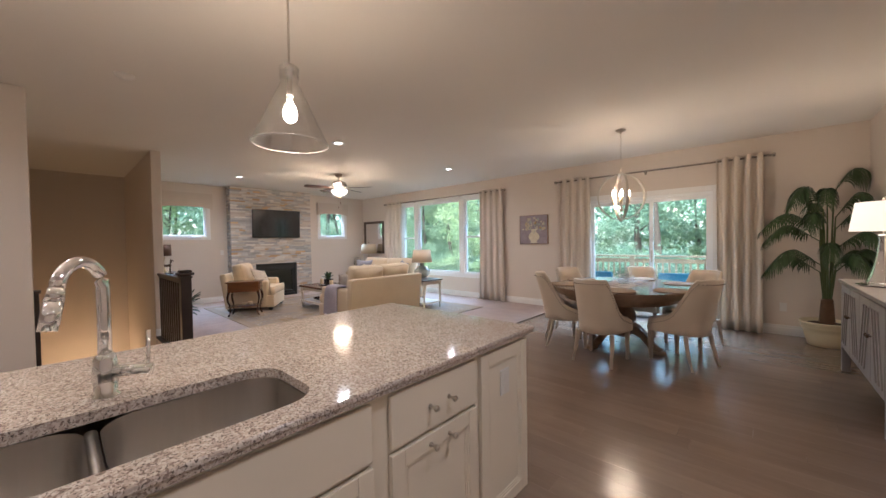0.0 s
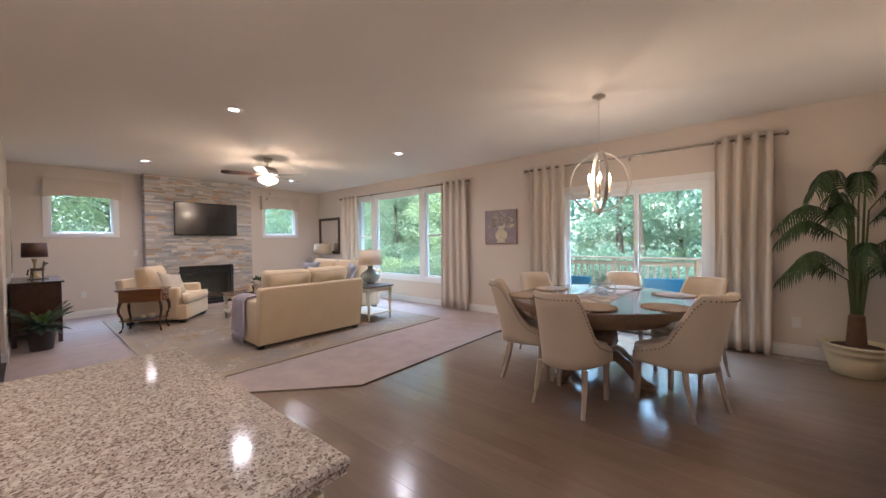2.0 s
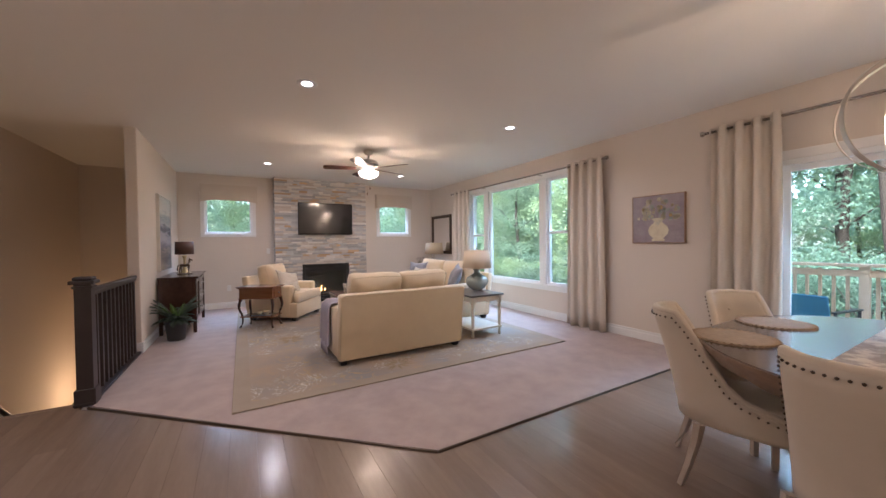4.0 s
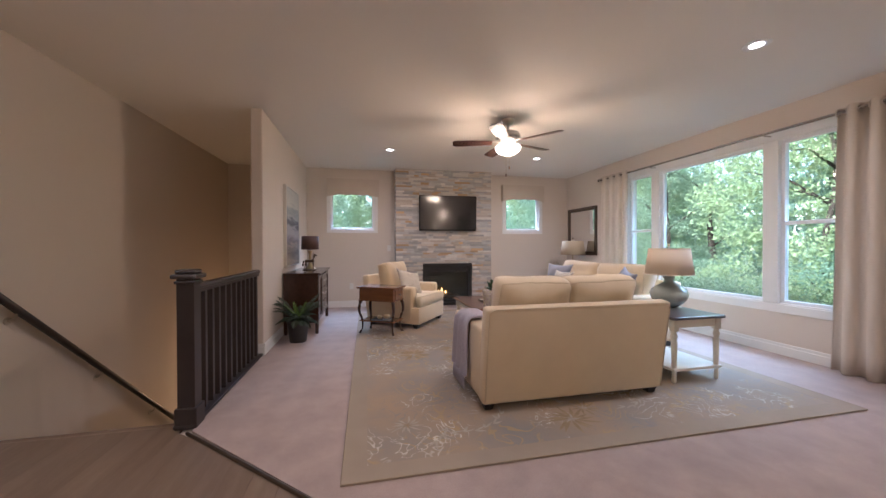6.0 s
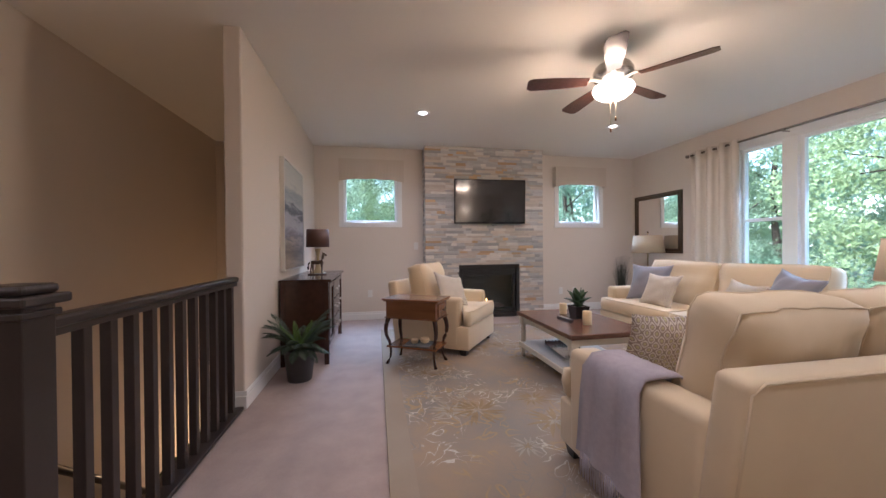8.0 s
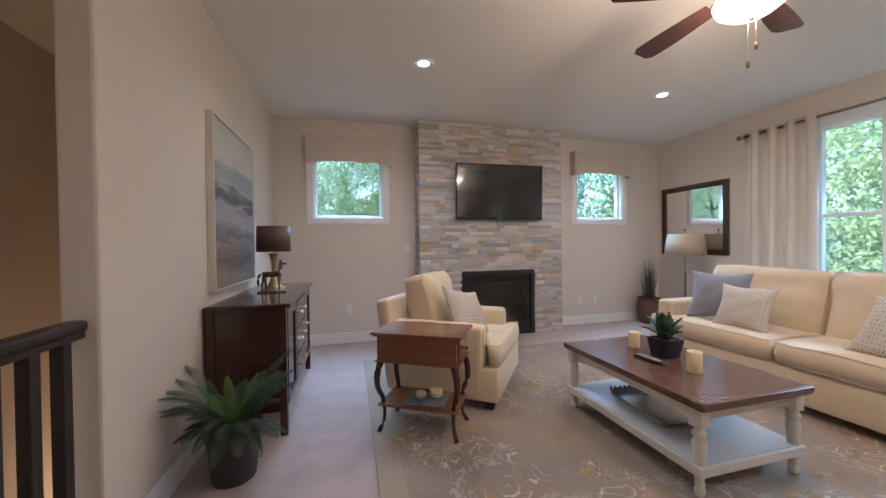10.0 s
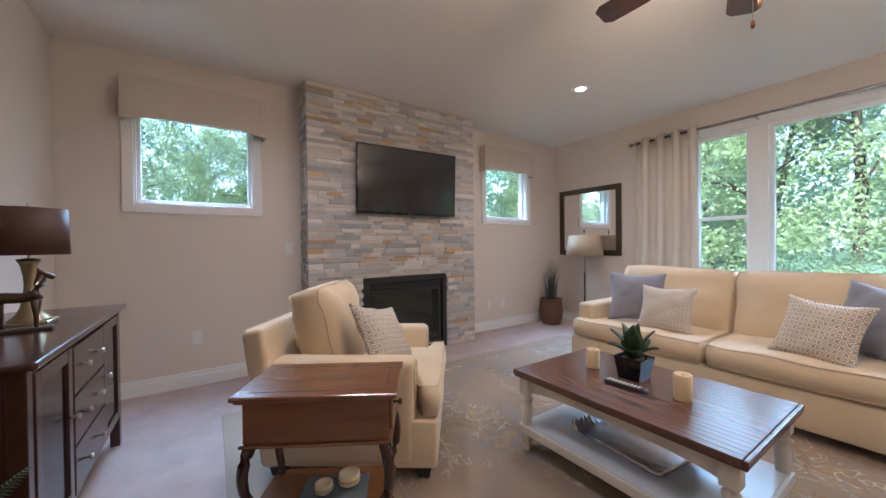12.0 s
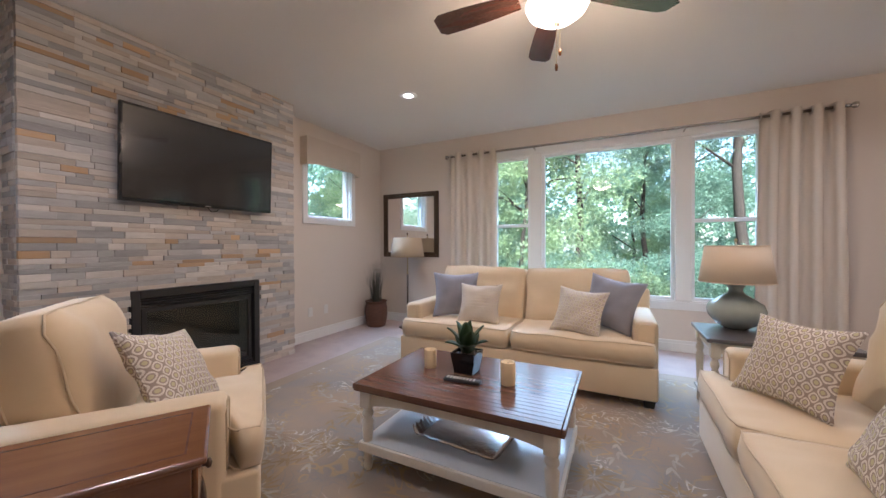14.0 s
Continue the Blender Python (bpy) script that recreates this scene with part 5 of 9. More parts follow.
# ---- rug ----
def rug():
    x0, x1, y0, y1 = -9.22, -4.68, 2.58, 6.26
    r = thing("area_rug", pose((x0 + x1) / 2, (y0 + y1) / 2, 0.0085), "taupe wool rug with cream and gold floral scrolls", "rug")
    hx, hy = (x1 - x0) / 2, (y1 - y0) / 2
    bm = new_bm()
    box(bm, (-hx + 0.13, -hy + 0.13, 0), (hx - 0.13, hy - 0.13, 0.012))
    part("field", bm, M["rug"], r)
    bm = new_bm()
    for lo, hi in (((-hx, -hy, 0), (-hx + 0.13, hy, 0.0125)), ((hx - 0.13, -hy, 0), (hx, hy, 0.0125)), ((-hx + 0.13, -hy, 0), (hx - 0.13, -hy + 0.13, 0.0125)), ((-hx + 0.13, hy - 0.13, 0), (hx - 0.13, hy, 0.0125))):
        box(bm, lo, hi)
    part("border", bm, M["rugedge"], r)
    bm = new_bm()
    tube(bm, [(-hx, -hy, 0.008), (hx, -hy, 0.008), (hx, hy, 0.008), (-hx, hy, 0.008)], 0.006, 6, True)
    part("binding", bm, mat("rug_binding", (0.38, 0.30, 0.21), rough=0.9), r)

    # wool scrolls and flower heads, a little proud of the field
    rr = random.Random(12)
    cream, gold = new_bm(), new_bm()

    def leaf(bmx, x, y, a, l, w):
        ca, sa = math.cos(a), math.sin(a)
        top = rr.uniform(0.0131, 0.0146)
        pts = []
        n = 6
        for side in (1, -1):
            for k in range(n + 1):
                t = k / n if side > 0 else 1 - k / n
                if side < 0 and k in (0, n):
                    continue
                ww = w * math.sin(math.pi * t ** 0.8) * side * (0.5 if side > 0 else 0.28)
                bend = 0.25 * l * t * t
                px, py = l * t, ww + bend
                pts.append(bmx.verts.new((x + px * ca - py * sa, y + px * sa + py * ca, top)))
        try:
            bmx.faces.new(pts[::-1])
        except ValueError:
            pass

    for _ in range(64):
        x, y = rr.uniform(-hx + 0.3, hx - 0.3), rr.uniform(-hy + 0.3, hy - 0.3)
        if rr.random() < 0.45:
            b1, b2 = (cream, gold) if rr.random() < 0.5 else (gold, cream)
            r0 = rr.uniform(0.09, 0.19)
            n = rr.choice((11, 13, 15))
            for k in range(n):
                a = 2 * math.pi * k / n + rr.uniform(-0.15, 0.15)
                leaf(b1, x + 0.02 * math.cos(a), y + 0.02 * math.sin(a), a, r0 * rr.uniform(0.7, 1.1), r0 * 0.20)
            for k in range(5):
                a = 2 * math.pi * k / 5
                leaf(b2, x, y, a, r0 * 0.4, r0 * 0.12)
        else:
            a = rr.uniform(0, 6.28)
            turn = rr.choice((-1, 1)) * rr.uniform(0.14, 0.30)
            bmx = cream if rr.random() < 0.6 else gold
            for k in range(rr.randint(6, 11)):
                leaf(bmx, x, y, a + (0.7 if k % 2 else -0.7), rr.uniform(0.05, 0.09), 0.028)
                leaf(bmx, x, y, a, 0.095, 0.022)
                x += 0.078 * math.cos(a)
                y += 0.078 * math.sin(a)
                a += turn
                if abs(x) > hx - 0.25 or abs(y) > hy - 0.25:
                    break
    for bmx, nm, c in ((cream, "cream_scroll_motif", (0.45, 0.395, 0.32)), (gold, "gold_scroll_motif", (0.36, 0.265, 0.155))):
        tagged(part(nm, bmx, mat(nm, c, tuple(q * 0.72 for q in c), rough=0.95, scale=14, fine=200, bump=0.5, coarse=0.35), r), kind="stuff")


rug()


# ---- tables of the living room ----
def turned_leg(bm, x, y, h, w=0.055, square_top=0.12):
    box(bm, (x - w / 2, y - w / 2, h - square_top), (x + w / 2, y + w / 2, h), 0.003)
    k = w / 0.055
    z1 = h - square_top
    prof = [(0.014, 0.0), (0.019, 0.01), (0.021, 0.035), (0.015, 0.05), (0.022, 0.06), (0.017, 0.07), (0.019, 0.09), (0.027, z1 * 0.78), (0.018, z1 * 0.83), (0.027, z1 * 0.88), (0.027, z1 * 0.92), (0.018, z1 * 0.96), (0.024, z1)]
    lathe(bm, [(r * k, z) for r, z in prof], 24, pose(x, y, 0), flute=0.035, nf=8)


def coffee_table():
    t = thing("coffee_table", pose(-7.27, 4.31, RUG_TOP), "walnut-topped coffee table with antique white turned legs", "coffee table")
    hx, hy, h = 0.525, 0.355, 0.455
    top = thing("tabletop")
    top.parent = t
    n = 20
    for k in range(n):
        y0 = -hy + 2 * hy * k / n
        bm = new_bm()
        box(bm, (-hx + 0.018, y0 + 0.0006, h - 0.028), (hx - 0.018, y0 + 2 * hy / n - 0.0006, h), 0.0012, seg=1)
        part("board", bm, M["walnut"], top)
    for s in (-1, 1):
        bm = new_bm()
        box(bm, (s * hx if s < 0 else hx - 0.017, -hy, h - 0.028), (-hx + 0.017 if s < 0 else hx, hy, h), 0.005)
        part("breadboard_end", bm, M["walnut"], top)
    bm = new_bm()
    box(bm, (-hx + 0.004, -hy + 0.004, h - 0.038), (hx - 0.004, hy - 0.004, h - 0.0285), 0.004)
    part("edge_moulding", bm, M["walnut"], t)
    bx, by = hx - 0.06, hy - 0.05
    for sx in (-1, 1):
        for sy in (-1, 1):
            bm = new_bm()
            turned_leg(bm, sx * bx, sy * by, h - 0.038, 0.06, 0.09)
            part("leg", bm, M["antique"], t, "", True)
    for sy in (-1, 1):
        bm = new_bm()
        arch = [(-1 + k / 12) * (bx - 0.03) for k in range(25)]
        edge = [(u, h - 0.093 - 0.035 * (abs(u) / bx) ** 4) for u in arch] + [(bx - 0.03, h - 0.038), (0.03 - bx, h - 0.038)]
        near, far = [[bm.verts.new((u, sy * by + e, z)) for u, z in edge] for e in (-0.009, 0.009)]
        bm.faces.new(near)
        bm.faces.new(far[::-1])
        for k in range(len(edge)):
            j = (k + 1) % len(edge)
            bm.faces.new((near[j], near[k], far[k], far[j]))
        part("apron", bm, M["antique"], t)
    for sx in (-1, 1):
        bm = new_bm()
        box(bm, (sx * bx - 0.009, -by + 0.03, h - 0.10), (sx * bx + 0.009, by - 0.03, h - 0.038), 0.003)
        part("apron", bm, M["antique"], t)
    bm = new_bm()
    box(bm, (-bx - 0.035, -by - 0.035, 0.105), (bx + 0.035, by + 0.035, 0.15), 0.004)
    sh = part("shelf", bm, M["antique"], t)
    bm = new_bm()
    box(bm, (-bx - 0.02, -by - 0.02, 0.1503), (bx + 0.02, by + 0.02, 0.153))
    part("shelf_top", bm, M["shelf"], sh, "pale glossy shelf surface")


coffee_table()
CT = RUG_TOP + 0.455


def pillar_candle(x, y, z, r, h, label):
    c = thing("pillar_candle", pose(x, y, z), label, "candle")
    bm = new_bm()
    lathe(bm, [(r * 0.97, 0), (r, 0.004), (r, h - 0.003), (r * 0.93, h), (r * 0.72, h - 0.002), (r * 0.6, h - 0.012), (0.0, h - 0.013)], 28)
    part("wax", bm, M["wax"], c, "", True)
    bm = new_bm()
    cyl(bm, (0, 0, h - 0.014), (0.001, 0, h - 0.002), 0.0012, n=6)
    part("wick", bm, M["black"], c)


pillar_candle(-7.55, 4.35, CT, 0.036, 0.105, "ivory pillar candle on the coffee table's window side")
pillar_candle(-7.07, 4.30, CT, 0.038, 0.115, "ivory pillar candle beside the remote control")


def succulent():
    p = thing("potted_agave", pose(-7.33, 4.38, CT), "green agave in a square black pot", "plant")
    bm = new_bm()
    for a, b, w0, w1 in ((0, 0.115, 0.055, 0.072),):
        v = [bm.verts.new((sx * w0, sy * w0, a)) for sx, sy in ((-1, -1), (1, -1), (1, 1), (-1, 1))]
        u = [bm.verts.new((sx * w1, sy * w1, b)) for sx, sy in ((-1, -1), (1, -1), (1, 1), (-1, 1))]
        i = [bm.verts.new((sx * (w1 - 0.008), sy * (w1 - 0.008), b)) for sx, sy in ((-1, -1), (1, -1), (1, 1), (-1, 1))]
        j = [bm.verts.new((sx * (w1 - 0.012), sy * (w1 - 0.012), b - 0.02)) for sx, sy in ((-1, -1), (1, -1), (1, 1), (-1, 1))]
        bm.faces.new(v[::-1])
        bm.faces.new(j)
        for k in range(4):
            q = (k + 1) % 4
            bm.faces.new((v[k], v[q], u[q], u[k]))
            bm.faces.new((u[k], u[q], i[q], i[k]))
            bm.faces.new((i[k], i[q], j[q], j[k]))
    part("pot", bm, M["gloss_black"], p)
    bm = new_bm()
    rr = random.Random(2)
    for _ in range(60):
        bmesh.ops.create_icosphere(bm, subdivisions=1, radius=rr.uniform(0.005, 0.009), matrix=Matrix.Translation((rr.uniform(-0.055, 0.055), rr.uniform(-0.055, 0.055), 0.1 + rr.uniform(0, 0.006))))
    tagged(part("pebbles", bm, M["pebble"], p, "", True), kind="stuff")
    k = 0
    for ring, (n, tilt, l) in enumerate(((5, 46, 0.15), (4, 28, 0.185), (3, 11, 0.19))):
        for q in range(n):
            a = 2 * math.pi * q / n + ring * 0.5 + rr.uniform(-0.15, 0.15)
            th = radians(tilt + rr.uniform(-6, 6))
            bm = new_bm()
            seg = 8
            rows = []
            for s in range(seg + 1):
                t = s / seg
                ang = th * (0.7 + 0.5 * t)
                r = l * t * math.sin(ang)
                z = l * t * math.cos(ang)
                w = 0.044 * math.sin(math.pi * min(1, 0.18 + 0.82 * t)) ** 0.8 if t < 1 else 0.001
                rows.append((r, z, w))
            left, mid, right, under = [], [], [], []
            for r, z, w in rows:
                left.append(bm.verts.new((r * math.cos(a) - w * math.sin(a), r * math.sin(a) + w * math.cos(a), 0.1 + z + w * 0.25)))
                mid.append(bm.verts.new((r * math.cos(a), r * math.sin(a), 0.1 + z - 0.0)))
                right.append(bm.verts.new((r * math.cos(a) + w * math.sin(a), r * math.sin(a) - w * math.cos(a), 0.1 + z + w * 0.25)))
                under.append(bm.verts.new(((r + 0.006) * math.cos(a), (r + 0.006) * math.sin(a), 0.1 + z - 0.005)))
            for s in range(seg):
                bm.faces.new((left[s], left[s + 1], mid[s + 1], mid[s]))
                bm.faces.new((mid[s], mid[s + 1], right[s + 1], right[s]))
                bm.faces.new((right[s], right[s + 1], under[s + 1], under[s]))
                bm.faces.new((under[s], under[s + 1], left[s + 1], left[s]))
            part("leaf", bm, M["leaf"], p, "", True)


succulent()


def remote():
    r = thing("remote_control", pose(-7.29, 4.22, CT, 0, 0, 4), "black remote control with pale buttons", "remote control")
    bm = new_bm()
    box(bm, (-0.10, -0.024, 0), (0.10, 0.024, 0.018), 0.007)
    part("body", bm, M["black"], r, "", True)
    for i in range(9):
        for j in range(3):
            bm = new_bm()
            box(bm, (-0.085 + i * 0.018, -0.015 + j * 0.0115, 0.0178), (-0.075 + i * 0.018, -0.008 + j * 0.0115, 0.0205), 0.001, seg=1)
            part("button", bm, M["plastic"], r)


remote()


M["silver"] = mat("hammered_silver", (0.66, 0.66, 0.67), (0.56, 0.56, 0.57), rough=0.22, metal=1.0, scale=30, bump=0.3)


def serving_tray():
    t = thing("serving_tray", pose(-7.29, 4.26, RUG_TOP + 0.1535, 0, 0, -6), "silver tray with ruffled ends on the coffee table shelf", "tray")
    bm = new_bm()
    nx, ny = 40, 20
    hx, hy = 0.25, 0.14
    sheets = []
    for off in (0.0, -0.004):
        rows = []
        for j in range(ny + 1):
            row = []
            for i in range(nx + 1):
                u, v = 2 * i / nx - 1, 2 * j / ny - 1
                e = max(0, (abs(u) - 0.86) / 0.14)
                e2 = max(0, (abs(v) - 0.88) / 0.12)
                z = 0.006 + 0.035 * e ** 1.2 + 0.010 * e2 + (0.012 * math.sin(v * 26) * e)
                x = u * hx * (1 + 0.02 * math.sin(v * 26) * e)
                y = v * hy * (1 + 0.03 * math.sin(u * 20) * e2)
                row.append(bm.verts.new((x, y, z + off)))
            rows.append(row)
        sheets.append(rows)
    for s, rows in enumerate(sheets):
        for j in range(ny):
            for i in range(nx):
                f = (rows[j][i], rows[j][i + 1], rows[j + 1][i + 1], rows[j + 1][i])
                bm.faces.new(f if not s else f[::-1])
    part("tray_body", bm, M["silver"], t, "", True)


serving_tray()


def end_table(m, label, top="slatewood"):
    t = thing("end_table", m, label, "end table")
    hx, hy, h = 0.365, 0.275, 0.575
    bm = new_bm()
    box(bm, (-hx, -hy, h - 0.025), (hx, hy, h), 0.008)
    part("tabletop", bm, M[top], t)
    bx, by = hx - 0.05, hy - 0.05
    for sx in (-1, 1):
        for sy in (-1, 1):
            bm = new_bm()
            turned_leg(bm, sx * bx, sy * by, h - 0.025, 0.05, 0.10)
            part("leg", bm, M["antique"], t, "", True)
    for lo, hi in (((-bx + 0.025, -by - 0.008, h - 0.10), (bx - 0.025, -by + 0.008, h - 0.025)), ((-bx + 0.025, by - 0.008, h - 0.10), (bx - 0.025, by + 0.008, h - 0.025)),
                   ((-bx - 0.008, -by + 0.025, h - 0.10), (-bx + 0.008, by - 0.025, h - 0.025)), ((bx - 0.008, -by + 0.025, h - 0.10), (bx + 0.008, by - 0.025, h - 0.025))):
        bm = new_bm()
        box(bm, lo, hi, 0.004)
        part("apron", bm, M["antique"], t)
    bm = new_bm()
    box(bm, (-bx - 0.03, -by - 0.03, 0.105), (bx + 0.03, by + 0.03, 0.13), 0.006)
    part("shelf", bm, M["antique"], t)


end_table(pose(-5.70, 5.53, RUG_TOP), "slate-topped end table with antique white turned legs")


def vase_lamp():
    l = thing("table_lamp", pose(-5.82, 5.69, RUG_TOP + 0.575), "celadon crackle-glazed lamp with a beige drum shade", "table lamp")
    bm = new_bm()
    lathe(bm, [(0.065, 0.0), (0.075, 0.008), (0.12, 0.035), (0.158, 0.085), (0.17, 0.13), (0.155, 0.175), (0.10, 0.215), (0.05, 0.245), (0.038, 0.27), (0.052, 0.30), (0.058, 0.305), (0.0, 0.306)], 44)
    part("base", bm, M["celadon"], l, "", True)
    bm = new_bm()
    cyl(bm, (0, 0, 0.30), (0, 0, 0.62), 0.006, n=10)
    lathe(bm, [(0.0, 0.0), (0.02, 0.0), (0.02, 0.02), (0.012, 0.03), (0.0, 0.03)], 16, pose(0, 0, 0.306))
    part("stem", bm, M["nickel"], l, "", True)
    bm = new_bm()
    o = [(0.265, 0.335), (0.225, 0.60)]
    lathe(bm, [(0.216, 0.325), (0.180, 0.585), (0.176, 0.585), (0.212, 0.325), (0.216, 0.325)], 44)
    sh = part("shade", bm, M["shade"], l, "", True)
    for r, z in ((0.2165, 0.328), (0.1805, 0.582)):
        bm = new_bm()
        tube(bm, [(r * math.cos(t), r * math.sin(t), z) for t in [2 * math.pi * q / 44 for q in range(44)]], 0.004, 6, True)
        part("shade_trim", bm, M["shade"], sh, "", True)
    bm = new_bm()
    lathe(bm, [(0.0, 0.635), (0.008, 0.63), (0.011, 0.62), (0.006, 0.61), (0.0, 0.605)], 12)
    part("finial", bm, M["brass"], l, "", True)
    for k in range(3):
        a = 2 * math.pi * k / 3
        bm = new_bm()
        cyl(bm, (0.006 * math.cos(a), 0.006 * math.sin(a), 0.575), (0.177 * math.cos(a), 0.177 * math.sin(a), 0.575), 0.002, n=6)
        part("spider", bm, M["nickel"], l)


vase_lamp()


def side_table():
    t = thing("side_table", pose(-7.79, 2.91, RUG_TOP - 0.004, 0, 0, 59), "cherry side table with cabriole legs and one drawer", "side table")
    hx, hy, h = 0.295, 0.178, 0.645
    bm = new_bm()
    box(bm, (-hx, -hy, h - 0.022), (hx, hy, h - 0.004), 0.007)
    box(bm, (-hx + 0.012, -hy + 0.012, h - 0.034), (hx - 0.012, hy - 0.012, h - 0.022), 0.005)
    top = part("tabletop", bm, M["cherry"], t)
    bm = new_bm()
    a, b, g = hx - 0.045, hy - 0.045, 0.005
    for lo, hi in (((-a, -b, h - 0.0045), (-a + g, b, h - 0.0032)), ((a - g, -b, h - 0.0045), (a, b, h - 0.0032)), ((-a + g, -b, h - 0.0045), (a - g, -b + g, h - 0.0032)), ((-a + g, b - g, h - 0.0045), (a - g, b, h - 0.0032))):
        box(bm, lo, hi)
    part("inlay", bm, M["walnut"], top, "dark inlaid stringing")
    bm = new_bm()
    cx, cy = hx - 0.035, hy - 0.03
    box(bm, (-cx, -cy, h - 0.185), (cx, cy, h - 0.034), 0.003)
    part("case", bm, M["cherry"], t)
    for lo, hi in (((-cx - 0.012, -cy - 0.012, h - 0.197), (cx + 0.012, cy + 0.012, h - 0.184)),):
        bm = new_bm()
        box(bm, lo, hi, 0.005)
        part("moulding", bm, M["cherry"], t)
    bm = new_bm()
    box(bm, (cx + 0.0, -cy + 0.045, h - 0.17), (cx + 0.012, cy - 0.045, h - 0.05), 0.004)
    d = part("drawer_front", bm, M["cherry"], t)
    bm = new_bm()
    lathe(bm, [(0.006, 0.0), (0.006, 0.012), (0.014, 0.018), (0.013, 0.026), (0.0, 0.03)], 14, pose(cx + 0.012, 0, h - 0.11, 0, 90, 0))
    part("knob", bm, M["bronze"], d, "", True)
    for sx in (-1, 1):
        for sy in (-1, 1):
            bm = new_bm()
            pts = []
            for q in range(15):
                u = q / 14
                z = (h - 0.197) * (1 - u)
                bow = 0.020 * math.sin(math.pi * min(1, u * 2.0)) - 0.015 * math.sin(math.pi * max(0, (u - 0.45) / 0.55)) + (0.014 * max(0, u - 0.88) / 0.12)
                pts.append((sx * (cx - 0.018 + bow), sy * (cy - 0.018 + bow), z))
            tube(bm, pts, lambda s: 0.024 - 0.013 * min(1, s * 1.25) + 0.006 * max(0, s - 0.9) * 10, 8)
            part("leg", bm, M["mahog"], t, "", True)
    bm = new_bm()
    box(bm, (-cx - 0.0, -cy + 0.0, 0.165), (cx + 0.0, cy - 0.0, 0.182), 0.005)
    part("shelf", bm, M["cherry"], t)
    m0 = pose(-7.79, 2.91, RUG_TOP - 0.004 + 0.182, 0, 0, 59)
    tr = thing("square_tray", m0 @ pose(0.03, -0.02, 0, 0, 0, 4), "slate blue square tray on the side table shelf", "tray")
    bm = new_bm()
    box(bm, (-0.13, -0.10, 0), (0.13, 0.10, 0.012), 0.004)
    part("plate", bm, M["blueglass"], tr)
    for x, y, r, lab in ((-0.04, -0.01, 0.034, "small gold-banded glass votive on the slate tray"), (0.05, 0.035, 0.042, "larger gold-banded glass votive on the slate tray")):
        v = thing("votive_candle", m0 @ pose(0.03 + x, -0.02 + y, 0.0125), lab, "candle")
        bm = new_bm()
        lathe(bm, [(r * 0.6, 0), (r, 0.012), (r, r * 1.1), (r * 0.85, r * 1.2), (r * 0.8, r * 1.1), (0.0, r * 1.05)], 24)
        part("cup", bm, M["wax"], v, "", True)
        bm = new_bm()
        tube(bm, [(r * 1.0 * math.cos(q), r * 1.0 * math.sin(q), r * 0.7) for q in [2 * math.pi * k / 24 for k in range(24)]], 0.0035, 6, True)
        part("band", bm, M["brass"], v, "", True)


side_table()


